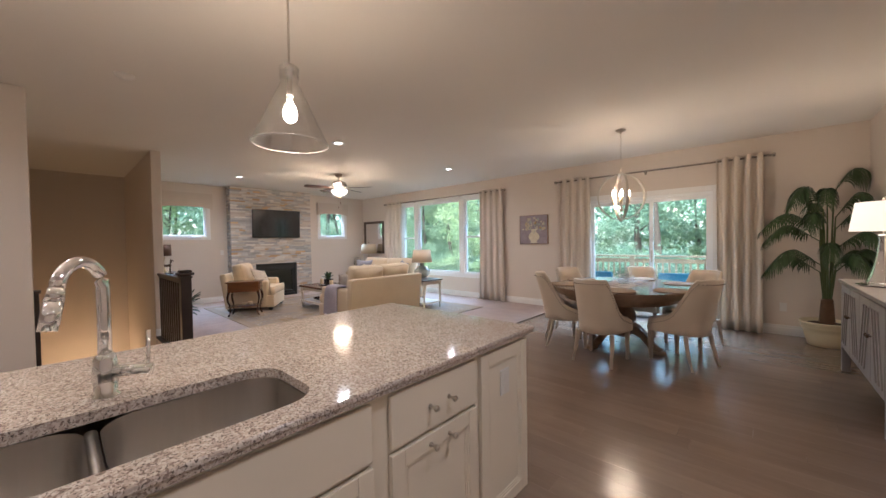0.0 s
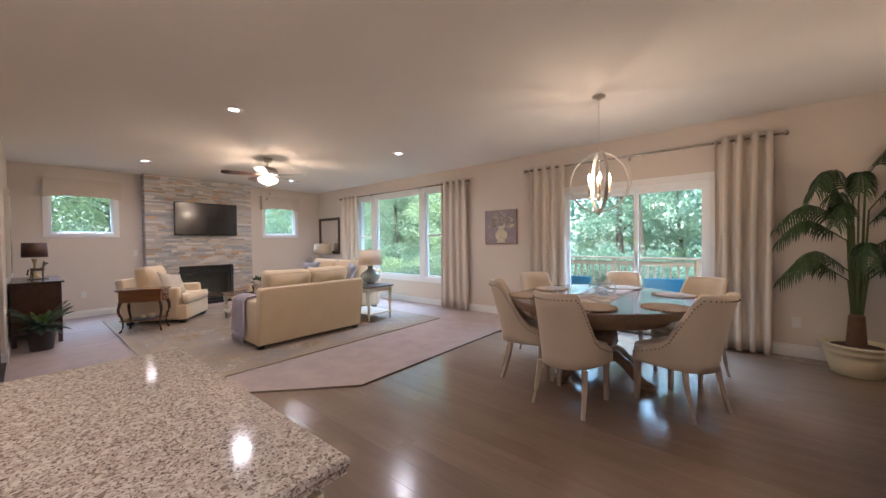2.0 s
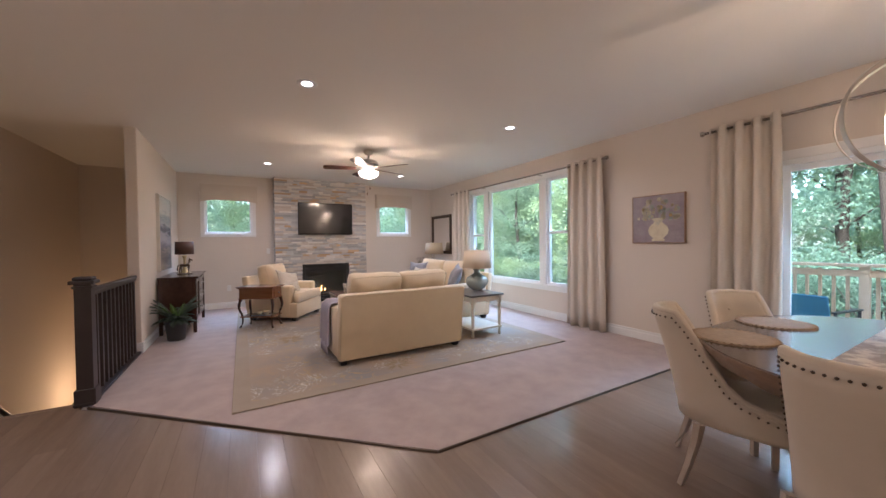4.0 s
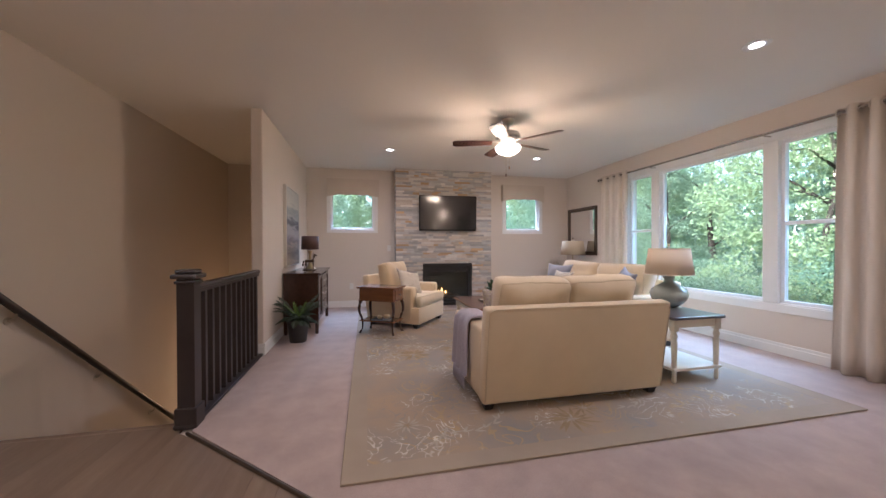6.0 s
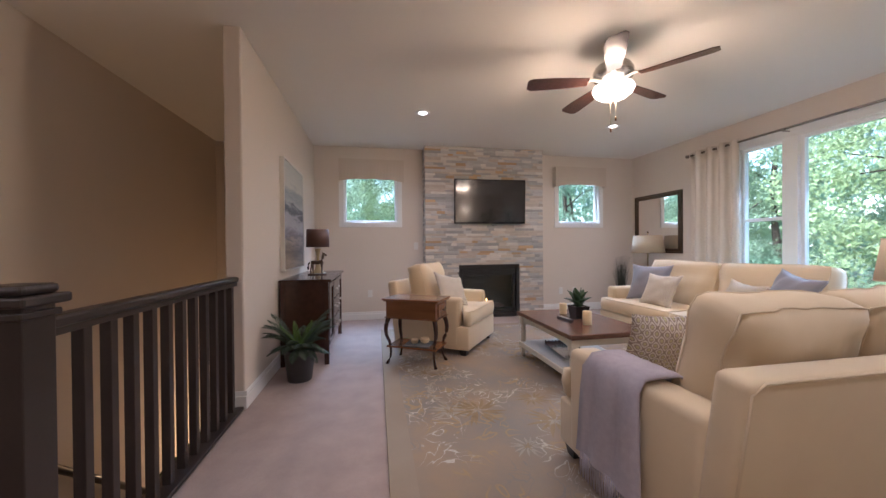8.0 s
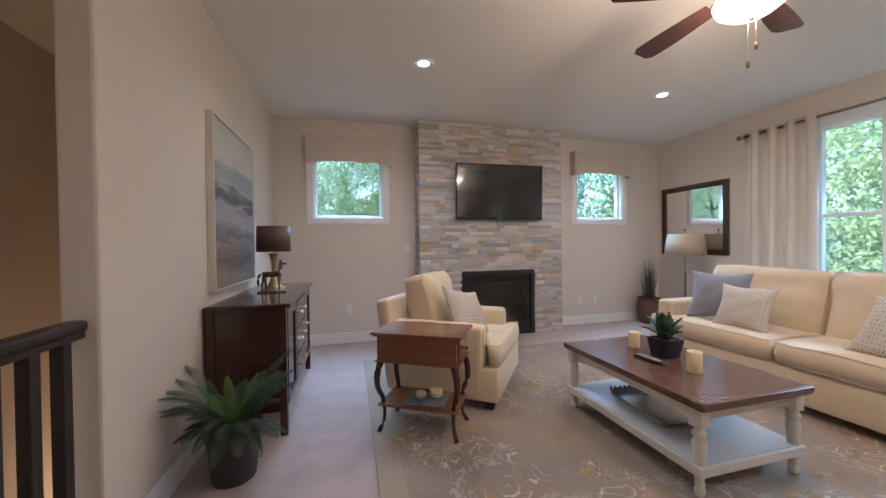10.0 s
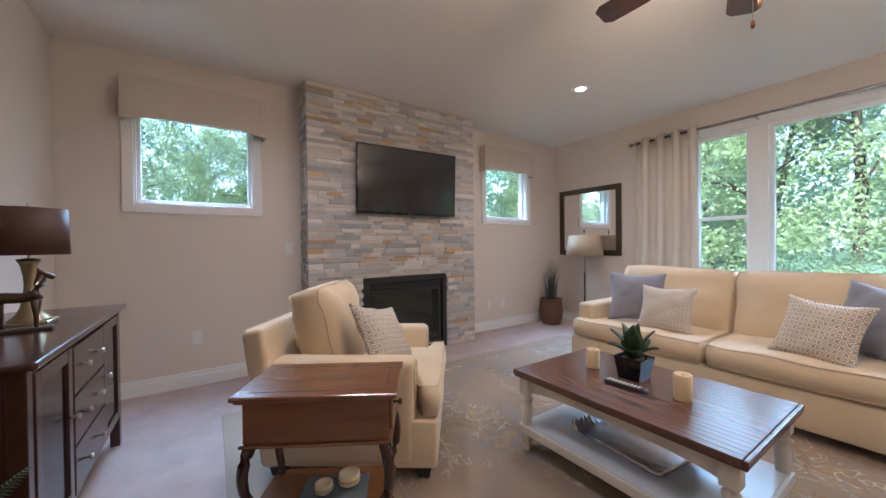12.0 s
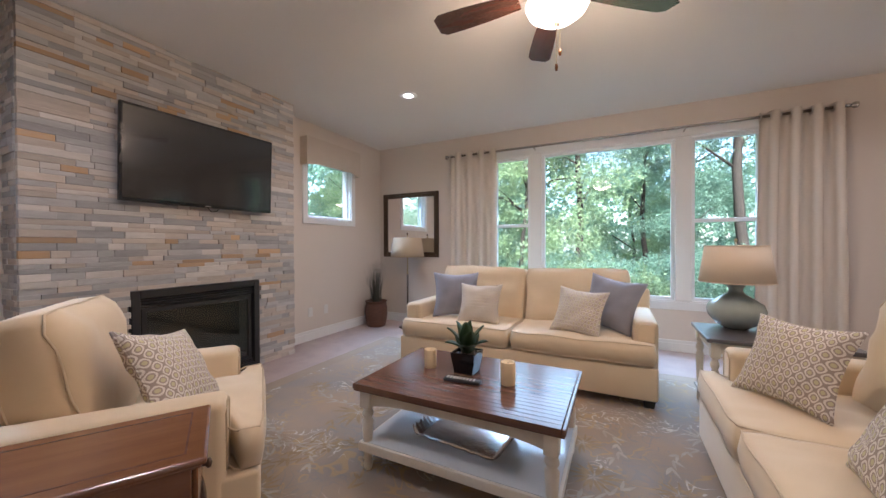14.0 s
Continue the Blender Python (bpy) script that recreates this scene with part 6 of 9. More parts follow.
# ---- chest of drawers and what stands on it ----
def chest():
    x0, x1, y0, y1, h = -9.21, -7.93, 1.612, 2.06, 0.84
    c = thing("chest_of_drawers", pose(0, 0, 0.008), "dark mahogany chest with glass doors and centre drawers", "chest of drawers")
    bm = new_bm()
    box(bm, (x0 - 0.03, y0 - 0.005, h - 0.025), (x1 + 0.03, y1 + 0.03, h), 0.009)
    part("top", bm, M["mahog"], c)
    bm = new_bm()
    box(bm, (x0 + 0.01, y0 + 0.005, 0.15), (x1 - 0.01, y1 - 0.012, h - 0.025), 0.003)
    part("body", bm, M["mahog"], c)
    for x in (x0, x1 - 0.045):
        for y in (y0, y1 - 0.045):
            bm = new_bm()
            box(bm, (x, y, 0.0), (x + 0.045, y + 0.045, h - 0.026), 0.003)
            part("leg", bm, M["mahog"], c)
    for x in (x1 - 0.01, ):
        bm = new_bm()
        box(bm, (x - 0.004, y0 + 0.05, 0.20), (x + 0.002, y1 - 0.05, h - 0.06), 0.001)
        part("side_panel", bm, M["mahog"], c)
    w = x1 - x0 - 0.09
    a = x0 + 0.045
    dw = w * 0.30
    for k, (u0, u1) in enumerate(((a, a + dw), (a + w - dw, a + w))):
        bm = new_bm()
        z0, z1, y = 0.18, h - 0.05, y1 - 0.012
        for lo, hi in (((u0 + 0.004, y, z0), (u0 + 0.05, y + 0.016, z1)), ((u1 - 0.05, y, z0), (u1 - 0.004, y + 0.016, z1)), ((u0 + 0.05, y, z0), (u1 - 0.05, y + 0.015, z0 + 0.05)), ((u0 + 0.05, y, z1 - 0.05), (u1 - 0.05, y + 0.015, z1))):
            box(bm, lo, hi, 0.003)
        d = part("door", bm, M["mahog"], c)
        bm = new_bm()
        box(bm, (u0 + 0.05, y, z0 + 0.05), (u1 - 0.05, y + 0.006, z1 - 0.05))
        part("door_panel", bm, M["gloss_black"], d)
        bm = new_bm()
        kx = u1 - 0.027 if k == 0 else u0 + 0.027
        lathe(bm, [(0.005, 0), (0.005, 0.01), (0.013, 0.017), (0.011, 0.026), (0.0, 0.029)], 14, pose(kx, y + 0.016, 0.52, -90, 0, 0))
        part("knob", bm, M["nickel"], d, "nickel knob", True)
    n = 3
    u0, u1 = a + dw, a + w - dw
    for k in range(n):
        z0 = 0.18 + (h - 0.23) * k / n
        z1 = 0.18 + (h - 0.23) * (k + 1) / n
        bm = new_bm()
        box(bm, (u0 + 0.006, y1 - 0.012, z0 + 0.005), (u1 - 0.006, y1 + 0.006, z1 - 0.005), 0.004)
        d = part("drawer", bm, M["mahog"], c)
        for kx in (u0 + 0.13, u1 - 0.13):
            bm = new_bm()
            lathe(bm, [(0.005, 0), (0.005, 0.01), (0.013, 0.017), (0.011, 0.026), (0.0, 0.029)], 14, pose(kx, y1 + 0.006, (z0 + z1) / 2, -90, 0, 0))
            part("knob", bm, M["nickel"], d, "nickel knob", True)
    return h + 0.008


CHT = chest()


def chest_lamp():
    l = thing("table_lamp", pose(-8.72, 1.84, CHT), "brass column lamp with a brown drum shade on the chest", "table lamp")
    bm = new_bm()
    box(bm, (-0.075, -0.075, 0), (0.075, 0.075, 0.018), 0.004)
    lathe(bm, [(0.072, 0.018), (0.066, 0.026), (0.046, 0.045), (0.030, 0.08), (0.020, 0.13), (0.017, 0.18), (0.019, 0.22), (0.028, 0.27), (0.040, 0.295), (0.012, 0.30), (0.0, 0.30)], 28)
    part("base", bm, M["brass"], l, "", True)
    bm = new_bm()
    cyl(bm, (0, 0, 0.28), (0, 0, 0.55), 0.005, n=8)
    part("stem", bm, M["nickel"], l)
    bm = new_bm()
    lathe(bm, [(0.132, 0.315), (0.126, 0.525), (0.123, 0.525), (0.129, 0.315), (0.132, 0.315)], 40)
    part("shade", bm, M["brownshade"], l, "", True)
    bm = new_bm()
    lathe(bm, [(0.122, 0.50), (0.122, 0.503), (0.0, 0.503)], 30)
    part("diffuser", bm, M["shade"], l)


chest_lamp()


def horse():
    """One plain bronze figure on its plinth."""
    bm = new_bm()
    box(bm, (-0.10, -0.035, 0), (0.10, 0.035, 0.014), 0.003)

    def limb(pts, rad):
        tube(bm, pts, rad, 8)
    limb([(-0.062, 0, 0.135), (-0.03, 0, 0.142), (0.01, 0, 0.138), (0.045, 0, 0.145), (0.06, 0, 0.155)], lambda t: 0.027 - 0.006 * math.sin(math.pi * t))
    limb([(0.045, 0, 0.155), (0.062, 0, 0.19), (0.068, 0, 0.225), (0.066, 0, 0.24)], lambda t: 0.021 - 0.009 * t)
    limb([(0.058, 0, 0.242), (0.075, 0, 0.236), (0.098, 0, 0.222), (0.106, 0, 0.216)], lambda t: 0.014 - 0.005 * t)
    for y in (-0.006, 0.006):
        cyl(bm, (0.060, y, 0.245), (0.059, y, 0.262), 0.004, 0.001, 6)
    for x, y, f in ((0.048, -0.013, 0.004), (0.056, 0.013, -0.006), (-0.056, -0.014, -0.012), (-0.048, 0.014, 0.004)):
        limb([(x, y, 0.13), (x + f * 0.3, y, 0.095), (x + f, y, 0.06), (x + f * 0.8, y, 0.03), (x + f * 1.2, y, 0.014)], lambda t: 0.012 - 0.006 * min(1, t * 1.6))
    limb([(-0.075, 0, 0.145), (-0.092, 0, 0.125), (-0.096, 0, 0.09), (-0.093, 0, 0.06)], lambda t: 0.008 + 0.003 * math.sin(math.pi * t))
    single("horse_figurine", bm, M["bronze"], "dark bronze horse statuette on a plinth on the chest", "figurine", m=pose(-8.53, 1.86, CHT, 0, 0, 98), smooth=True)


horse()


def wall_art():
    x0, x1, z0, z1 = -8.99, -8.05, 0.92, 2.07
    a = thing("wall_art", pose((x0 + x1) / 2, YLIV, (z0 + z1) / 2), "large abstract grey and navy seascape in an ivory frame", "painting")
    hx, hz = (x1 - x0) / 2, (z1 - z0) / 2
    bm = new_bm()
    for lo, hi in (((-hx, 0.001, -hz), (-hx + 0.012, 0.045, hz)), ((hx - 0.012, 0.001, -hz), (hx, 0.045, hz)), ((-hx + 0.012, 0.001, -hz), (hx - 0.012, 0.044, -hz + 0.012)), ((-hx + 0.012, 0.001, hz - 0.012), (hx - 0.012, 0.044, hz))):
        box(bm, lo, hi, 0.002)
    part("frame", bm, mat("ivory_frame", (0.70, 0.66, 0.60), rough=0.4), a, "ivory painted frame")
    m = mat("seascape_paint", (0.55, 0.52, 0.48), (0.20, 0.19, 0.20), rough=0.6, scale=1.6, fine=9, stretch=(1.2, 1, 5), bump=0.25, coarse=0.35, fine_mix=0.3)
    nt, L, b = tree_of(m)
    tc = nt.nodes.new("ShaderNodeTexCoord")
    sp = nt.nodes.new("ShaderNodeSeparateXYZ")
    L.new(tc.outputs["Object"], sp.inputs[0])
    n = _node(nt, "ShaderNodeTexNoise", Scale=2.2, Detail=5.0, Roughness=0.6, Distortion=0.5)
    mp = nt.nodes.new("ShaderNodeMapping")
    mp.inputs["Scale"].default_value = (0.9, 1, 5)
    mp.inputs["Rotation"].default_value = (0, radians(-9), 0)
    L.new(tc.outputs["Object"], mp.inputs[0])
    L.new(mp.outputs[0], n.inputs["Vector"])
    ad = nt.nodes.new("ShaderNodeMath")
    ad.operation = "MULTIPLY_ADD"
    ad.inputs[1].default_value = 0.35
    L.new(n.outputs["Fac"], ad.inputs[0])
    L.new(sp.outputs[2], ad.inputs[2])
    r = nt.nodes.new("ShaderNodeValToRGB")
    es = r.color_ramp.elements
    es[0].position, es[0].color = 0.0, (0.14, 0.12, 0.12, 1)
    es[1].position, es[1].color = 1.0, (0.40, 0.41, 0.39, 1)
    for pos, col in ((0.10, (0.30, 0.23, 0.17)), (0.20, (0.10, 0.085, 0.08)), (0.28, (0.34, 0.27, 0.22)), (0.33, (0.13, 0.11, 0.12)), (0.42, (0.36, 0.33, 0.36)), (0.50, (0.30, 0.28, 0.32)), (0.54, (0.03, 0.035, 0.055)), (0.585, (0.07, 0.08, 0.11)), (0.63, (0.36, 0.36, 0.37)), (0.70, (0.24, 0.26, 0.28)), (0.78, (0.52, 0.49, 0.43))):
        e = es.new(pos)
        e.color = (*col, 1)
    mr = nt.nodes.new("ShaderNodeMapRange")
    mr.inputs["From Min"].default_value, mr.inputs["From Max"].default_value = -0.45, 0.78
    L.new(ad.outputs[0], mr.inputs["Value"])
    L.new(mr.outputs[0], r.inputs[0])
    x = nt.nodes.new("ShaderNodeMix")
    x.data_type = "RGBA"
    x.inputs["Factor"].default_value = 0.88
    L.new(b.inputs["Base Color"].links[0].from_socket, x.inputs["A"])
    L.new(r.outputs[0], x.inputs["B"])
    L.new(x.outputs["Result"], b.inputs["Base Color"])
    bm = new_bm()
    box(bm, (-hx + 0.017, 0.008, -hz + 0.017), (hx - 0.017, 0.036, hz - 0.017), 0.002)
    part("canvas", bm, m, a)


wall_art()


def frond(bm, base, az, length, droop, width, leaflets, rise=0.9, mat_w=0.012):
    """A feathered frond: a bent rib with narrow leaflets on both sides."""
    base = Vector(base)
    d = Vector((math.cos(az), math.sin(az), 0))
    side = Vector((-math.sin(az), math.cos(az), 0))
    pts = []
    n = 12
    for i in range(n + 1):
        t = i / n
        pts.append(base + d * (length * (t ** 1.05) * 0.85) + Vector((0, 0, length * (rise * t - droop * t * t))))
    tube(bm, pts, lambda t: mat_w * 0.32 * (1 - 0.8 * t), 5)
    for k in range(leaflets):
        t = 0.12 + 0.88 * (k + 0.5) / leaflets
        i = min(n - 1, int(t * n))
        f = t * n - i
        p = pts[i].lerp(pts[i + 1], f)
        tang = (pts[i + 1] - pts[i]).normalized()
        l = width * (math.sin(math.pi * min(1, t * 0.88 + 0.10)) ** 0.7)
        for s in (-1, 1):
            out = (side * s * 0.85 + tang * 0.5 + Vector((0, 0, -0.18))).normalized()
            q = p + out * l
            q.z -= l * 0.22
            mid = p + out * l * 0.5
            mid.z += l * 0.03
            wv = tang * (mat_w * 0.5)
            a = [bm.verts.new(p - wv * 0.5), bm.verts.new(p + wv * 0.5), bm.verts.new(mid + wv), bm.verts.new(q), bm.verts.new(mid - wv)]
            bm.faces.new(a)


def fern():
    p = thing("potted_fern", pose(-7.58, 1.86, 0.008), "green cycad fern in a charcoal pot beside the chest", "plant")
    bm = new_bm()
    lathe(bm, [(0.095, 0.0), (0.10, 0.005), (0.128, 0.24), (0.136, 0.245), (0.136, 0.27), (0.122, 0.27), (0.118, 0.245), (0.0, 0.245)], 32)
    part("pot", bm, M["charpot"], p, "", True)
    bm = new_bm()
    lathe(bm, [(0.117, 0.244), (0.06, 0.256), (0.0, 0.26)], 20)
    part("soil", bm, M["soil"], p, "", True)
    rr = random.Random(9)
    for k in range(40):
        az = 2.399 * k
        l = 0.29 + 0.07 * rr.random()
        lift = 0.62 + 1.05 * ((k % 4) / 3)
        bm = new_bm()
        frond(bm, (0.02 * math.cos(az), 0.02 * math.sin(az), 0.25), az, l, 0.55 + 0.2 * rr.random(), 0.056, 38, lift * 0.9, 0.0058)
        part("frond", bm, M["fern"], p)
    bm = new_bm()
    for k in range(7):
        frond(bm, (0, 0, 0.27), 0.9 * k, 0.21, 0.25, 0.038, 18, 1.25, 0.008)
    part("new_growth", bm, mat("young_frond", (0.13, 0.24, 0.03), (0.07, 0.15, 0.02), rough=0.5), p, "bright green young fronds")


fern()


def corner_planter():
    p = thing("grass_planter", pose(-9.76, 6.72, 0.008), "dark grass in a brown woven-look urn", "plant")
    bm = new_bm()
    prof = [(0.10, 0.0)]
    for k in range(16):
        t = k / 15
        r = 0.105 + 0.055 * math.sin(math.pi * (0.15 + 0.62 * t))
        prof += [(r, 0.01 + 0.33 * t), (r + 0.006, 0.01 + 0.33 * t + 0.011)]
    prof += [(0.155, 0.36), (0.165, 0.375), (0.15, 0.38), (0.14, 0.36), (0.0, 0.35)]
    lathe(bm, prof, 32)
    part("urn", bm, M["basket"], p, "", True)
    bm = new_bm()
    rr = random.Random(4)
    for k in range(170):
        a = rr.uniform(0, 6.283)
        r0 = rr.uniform(0, 0.09)
        h = rr.uniform(0.32, 0.62)
        lean = rr.uniform(0.02, 0.17)
        b = Vector((r0 * math.cos(a), r0 * math.sin(a), 0.35))
        side = Vector((-math.sin(a), math.cos(a), 0)) * 0.0035
        prev = None
        for s in range(5):
            t = s / 4
            q = b + Vector((math.cos(a) * lean * t * t, math.sin(a) * lean * t * t, h * t))
            w = side * (1 - t * 0.9)
            cur = (bm.verts.new(q - w), bm.verts.new(q + w))
            if prev:
                bm.faces.new((prev[0], prev[1], cur[1], cur[0]))
            prev = cur
    tagged(part("grass_blades", bm, M["grassblade"], p), kind="stuff")


corner_planter()


def floor_lamp():
    l = thing("floor_lamp", pose(-9.30, 6.86, 0.008), "bronze pole floor lamp with a tan shade by the mirror", "floor lamp")
    bm = new_bm()
    lathe(bm, [(0.13, 0.0), (0.13, 0.012), (0.06, 0.03), (0.018, 0.045), (0.0, 0.05)], 30)
    part("base", bm, M["bronze"], l, "", True)
    bm = new_bm()
    cyl(bm, (0, 0, 0.03), (0, 0, 0.78), 0.013, n=12)
    part("pole", bm, M["bronze"], l, "", True)
    bm = new_bm()
    cyl(bm, (0, 0, 0.78), (0, 0, 1.34), 0.009, n=12)
    lathe(bm, [(0.0, 0.0), (0.016, 0.0), (0.018, 0.02), (0.010, 0.04), (0.0, 0.04)], 14, pose(0, 0, 0.77))
    part("upper_pole", bm, M["brass"], l, "", True)
    bm = new_bm()
    lathe(bm, [(0.245, 1.02), (0.205, 1.30), (0.202, 1.30), (0.242, 1.02), (0.245, 1.02)], 40)
    part("shade", bm, mat("tan_shade", (0.50, 0.40, 0.27), (0.46, 0.36, 0.24), rough=0.85, fine=300, bump=0.2), l, "", True)
    bm = new_bm()
    lathe(bm, [(0.0, 1.375), (0.012, 1.36), (0.012, 1.345), (0.0, 1.335)], 12)
    part("finial", bm, M["bronze"], l, "", True)


floor_lamp()


def wall_mirror():
    x0, x1, z0, z1 = -9.93, -8.94, 1.02, 2.01
    c = thing("wall_mirror", pose((x0 + x1) / 2, YN, (z0 + z1) / 2), "square mirror in a dark moulded frame", "mirror")
    h = (x1 - x0) / 2
    bm = new_bm()
    for w0, w1, t in ((0.0, 0.028, 0.030), (0.028, 0.060, 0.020), (0.060, 0.074, 0.026)):
        a, b = h - w0, h - w1
        for lo, hi in (((-a, -t, -a), (-b, 0.0, a)), ((b, -t, -a), (a, 0.0, a)), ((-b, -t + 0.0005, -a), (b, 0.0, -b)), ((-b, -t + 0.0005, b), (b, 0.0, a))):
            box(bm, lo, hi, 0.004)
    part("frame", bm, M["bronze"], c, "", False)
    bm = new_bm()
    box(bm, (-h + 0.07, -0.012, -h + 0.07), (h - 0.07, -0.006, h - 0.07))
    part("glass", bm, M["mirror"], c)


wall_mirror()


def flower_picture():
    c = thing("flower_picture", pose(-4.0, YN, 1.565), "canvas of cream flowers in a white vase on mauve", "painting")
    hx, hz = 0.315, 0.30
    bm = new_bm()
    for lo, hi in (((-hx, -0.035, -hz), (-hx + 0.008, 0, hz)), ((hx - 0.008, -0.035, -hz), (hx, 0, hz)), ((-hx + 0.008, -0.034, -hz), (hx - 0.008, 0, -hz + 0.008)), ((-hx + 0.008, -0.034, hz - 0.008), (hx - 0.008, 0, hz))):
        box(bm, lo, hi)
    part("frame", bm, mat("picture_edge", (0.30, 0.17, 0.09), rough=0.5), c)
    bm = new_bm()
    box(bm, (-hx + 0.008, -0.030, -hz + 0.008), (hx - 0.008, 0, hz - 0.008))
    part("canvas", bm, mat("mauve_canvas", (0.36, 0.31, 0.33), (0.26, 0.21, 0.24), rough=0.7, scale=9, fine=60, bump=0.4, coarse=0.3), c)
    cream = mat("cream_paint", (0.72, 0.66, 0.50), (0.58, 0.50, 0.36), rough=0.7, scale=20, coarse=0.4)
    ochre = mat("ochre_paint", (0.58, 0.38, 0.13), rough=0.7)
    green = mat("sage_paint", (0.42, 0.46, 0.42), rough=0.7)
    bm = new_bm()
    lathe(bm, [(0.075, 0.0), (0.078, 0.02), (0.058, 0.035), (0.110, 0.085), (0.125, 0.135), (0.105, 0.185), (0.055, 0.225), (0.048, 0.25), (0.085, 0.285), (0.0, 0.287)], 24, pose(0.01, -0.030, -0.275), sy=0.03)
    part("painted_vase", bm, cream, c, "", True)
    rr = random.Random(8)
    bms = {"cream": new_bm(), "ochre": new_bm(), "green": new_bm()}
    for k in range(54):
        a, r = rr.uniform(-0.35, 3.49), rr.uniform(0.05, 0.24)
        x, z = 0.0 + r * 1.1 * math.cos(a), 0.03 + r * 0.95 * math.sin(a)
        x, z = max(-0.26, min(0.26, x)), max(-0.14, min(0.25, z))
        b = bms["ochre" if k % 13 == 4 else rr.choice(("cream", "cream", "cream", "green"))]
        s = rr.uniform(0.014, 0.030)
        for q in range(6):
            t = q * math.pi / 3
            bmesh.ops.create_circle(b, cap_ends=True, segments=8, radius=s * 0.5, matrix=Matrix.Translation((x + s * 0.6 * math.cos(t), -0.0312 - 0.0002 * (k % 5), z + s * 0.6 * math.sin(t))) @ Matrix.Rotation(math.pi / 2, 4, "X"))
    for k in range(9):
        x = rr.uniform(-0.12, 0.12)
        tube(bms["green"], [(0, -0.031, -0.09), (x * 0.5, -0.031, 0.0), (x, -0.031, 0.10)], 0.0022, 4)
    for n, mm in (("cream", cream), ("ochre", ochre), ("green", green)):
        tagged(part("painted_" + n + "_strokes", bms[n], mm, c), kind="stuff")


flower_picture()


# ---- dining ----
DC = (-1.86, 5.38)


def stadium(r, half, n=20):
    pts = []
    for k in range(n + 1):
        a = math.pi * k / n
        pts.append((r * math.cos(a), half + r * math.sin(a)))
    for k in range(n + 1):
        a = math.pi + math.pi * k / n
        pts.append((r * math.cos(a), -half + r * math.sin(a)))
    return pts


def prism(bm, outline, z0, z1):
    lo = [bm.verts.new((x, y, z0)) for x, y in outline]
    hi = [bm.verts.new((x, y, z1)) for x, y in outline]
    bm.faces.new(lo[::-1])
    bm.faces.new(hi)
    n = len(outline)
    for k in range(n):
        bm.faces.new((lo[k], lo[(k + 1) % n], hi[(k + 1) % n], hi[k]))


def dining_table():
    t = thing("dining_table", pose(DC[0], DC[1], 0), "oval dark oak pedestal table with a carved edge", "dining table")
    R, H = 0.77, 0.17
    bm = new_bm()
    out = stadium(R, H)
    for z0, z1, k in ((0.742, 0.762, 1.0), (0.728, 0.742, 0.985), (0.70, 0.728, 0.965), (0.675, 0.70, 0.94)):
        prism(bm, [(x * k, y * k) for x, y in out], z0, z1)
    part("tabletop", bm, M["oldoak"], t)
    for a, b, nm in ((-H - R, -H, 0), (-H, H, 1), (H, H + R, 2)):
        bm = new_bm()
        pts = []
        if nm == 1:
            pts = [(-R + 0.012, a + 0.001), (R - 0.012, a + 0.001), (R - 0.012, b - 0.001), (-R + 0.012, b - 0.001)]
        else:
            s = 1 if nm == 2 else -1
            pts = [((R - 0.012) * math.cos(math.pi * k / 24), s * (H + 0.001 + (R - 0.014) * math.sin(math.pi * k / 24))) for k in range(25)]
            if s < 0:
                pts = pts[::-1]
        prism(bm, pts, 0.7621, 0.7655)
        part("leaf", bm, M["tabletop"], t)
    bm = new_bm()
    prism(bm, [(x * 0.80, y * 0.80) for x, y in out], 0.60, 0.675)
    part("apron", bm, M["oldoak"], t)
    bm = new_bm()
    lathe(bm, [(0.17, 0.60), (0.10, 0.56), (0.085, 0.52), (0.13, 0.47), (0.165, 0.40), (0.17, 0.33), (0.13, 0.27), (0.105, 0.24), (0.15, 0.22), (0.15, 0.16), (0.06, 0.10), (0.0, 0.10)][::-1], 36, flute=0.03, nf=12)
    part("pedestal", bm, M["oldoak"], t, "", True)
    for k in range(4):
        a = math.radians(-25 + 90 * k)
        ca, sa = math.cos(a), math.sin(a)
        bm = new_bm()
        tube(bm, [(r * ca, r * sa, z) for r, z in ((0.10, 0.20), (0.20, 0.215), (0.30, 0.17), (0.40, 0.085), (0.48, 0.05), (0.53, 0.042))], lambda q: 0.055 - 0.018 * q, 10)
        box(bm, (0.44, -0.045, 0.0), (0.56, 0.045, 0.045), 0.018, Matrix.Rotation(a, 4, "Z"))
        part("foot", bm, M["oldoak"], t, "", True)


dining_table()


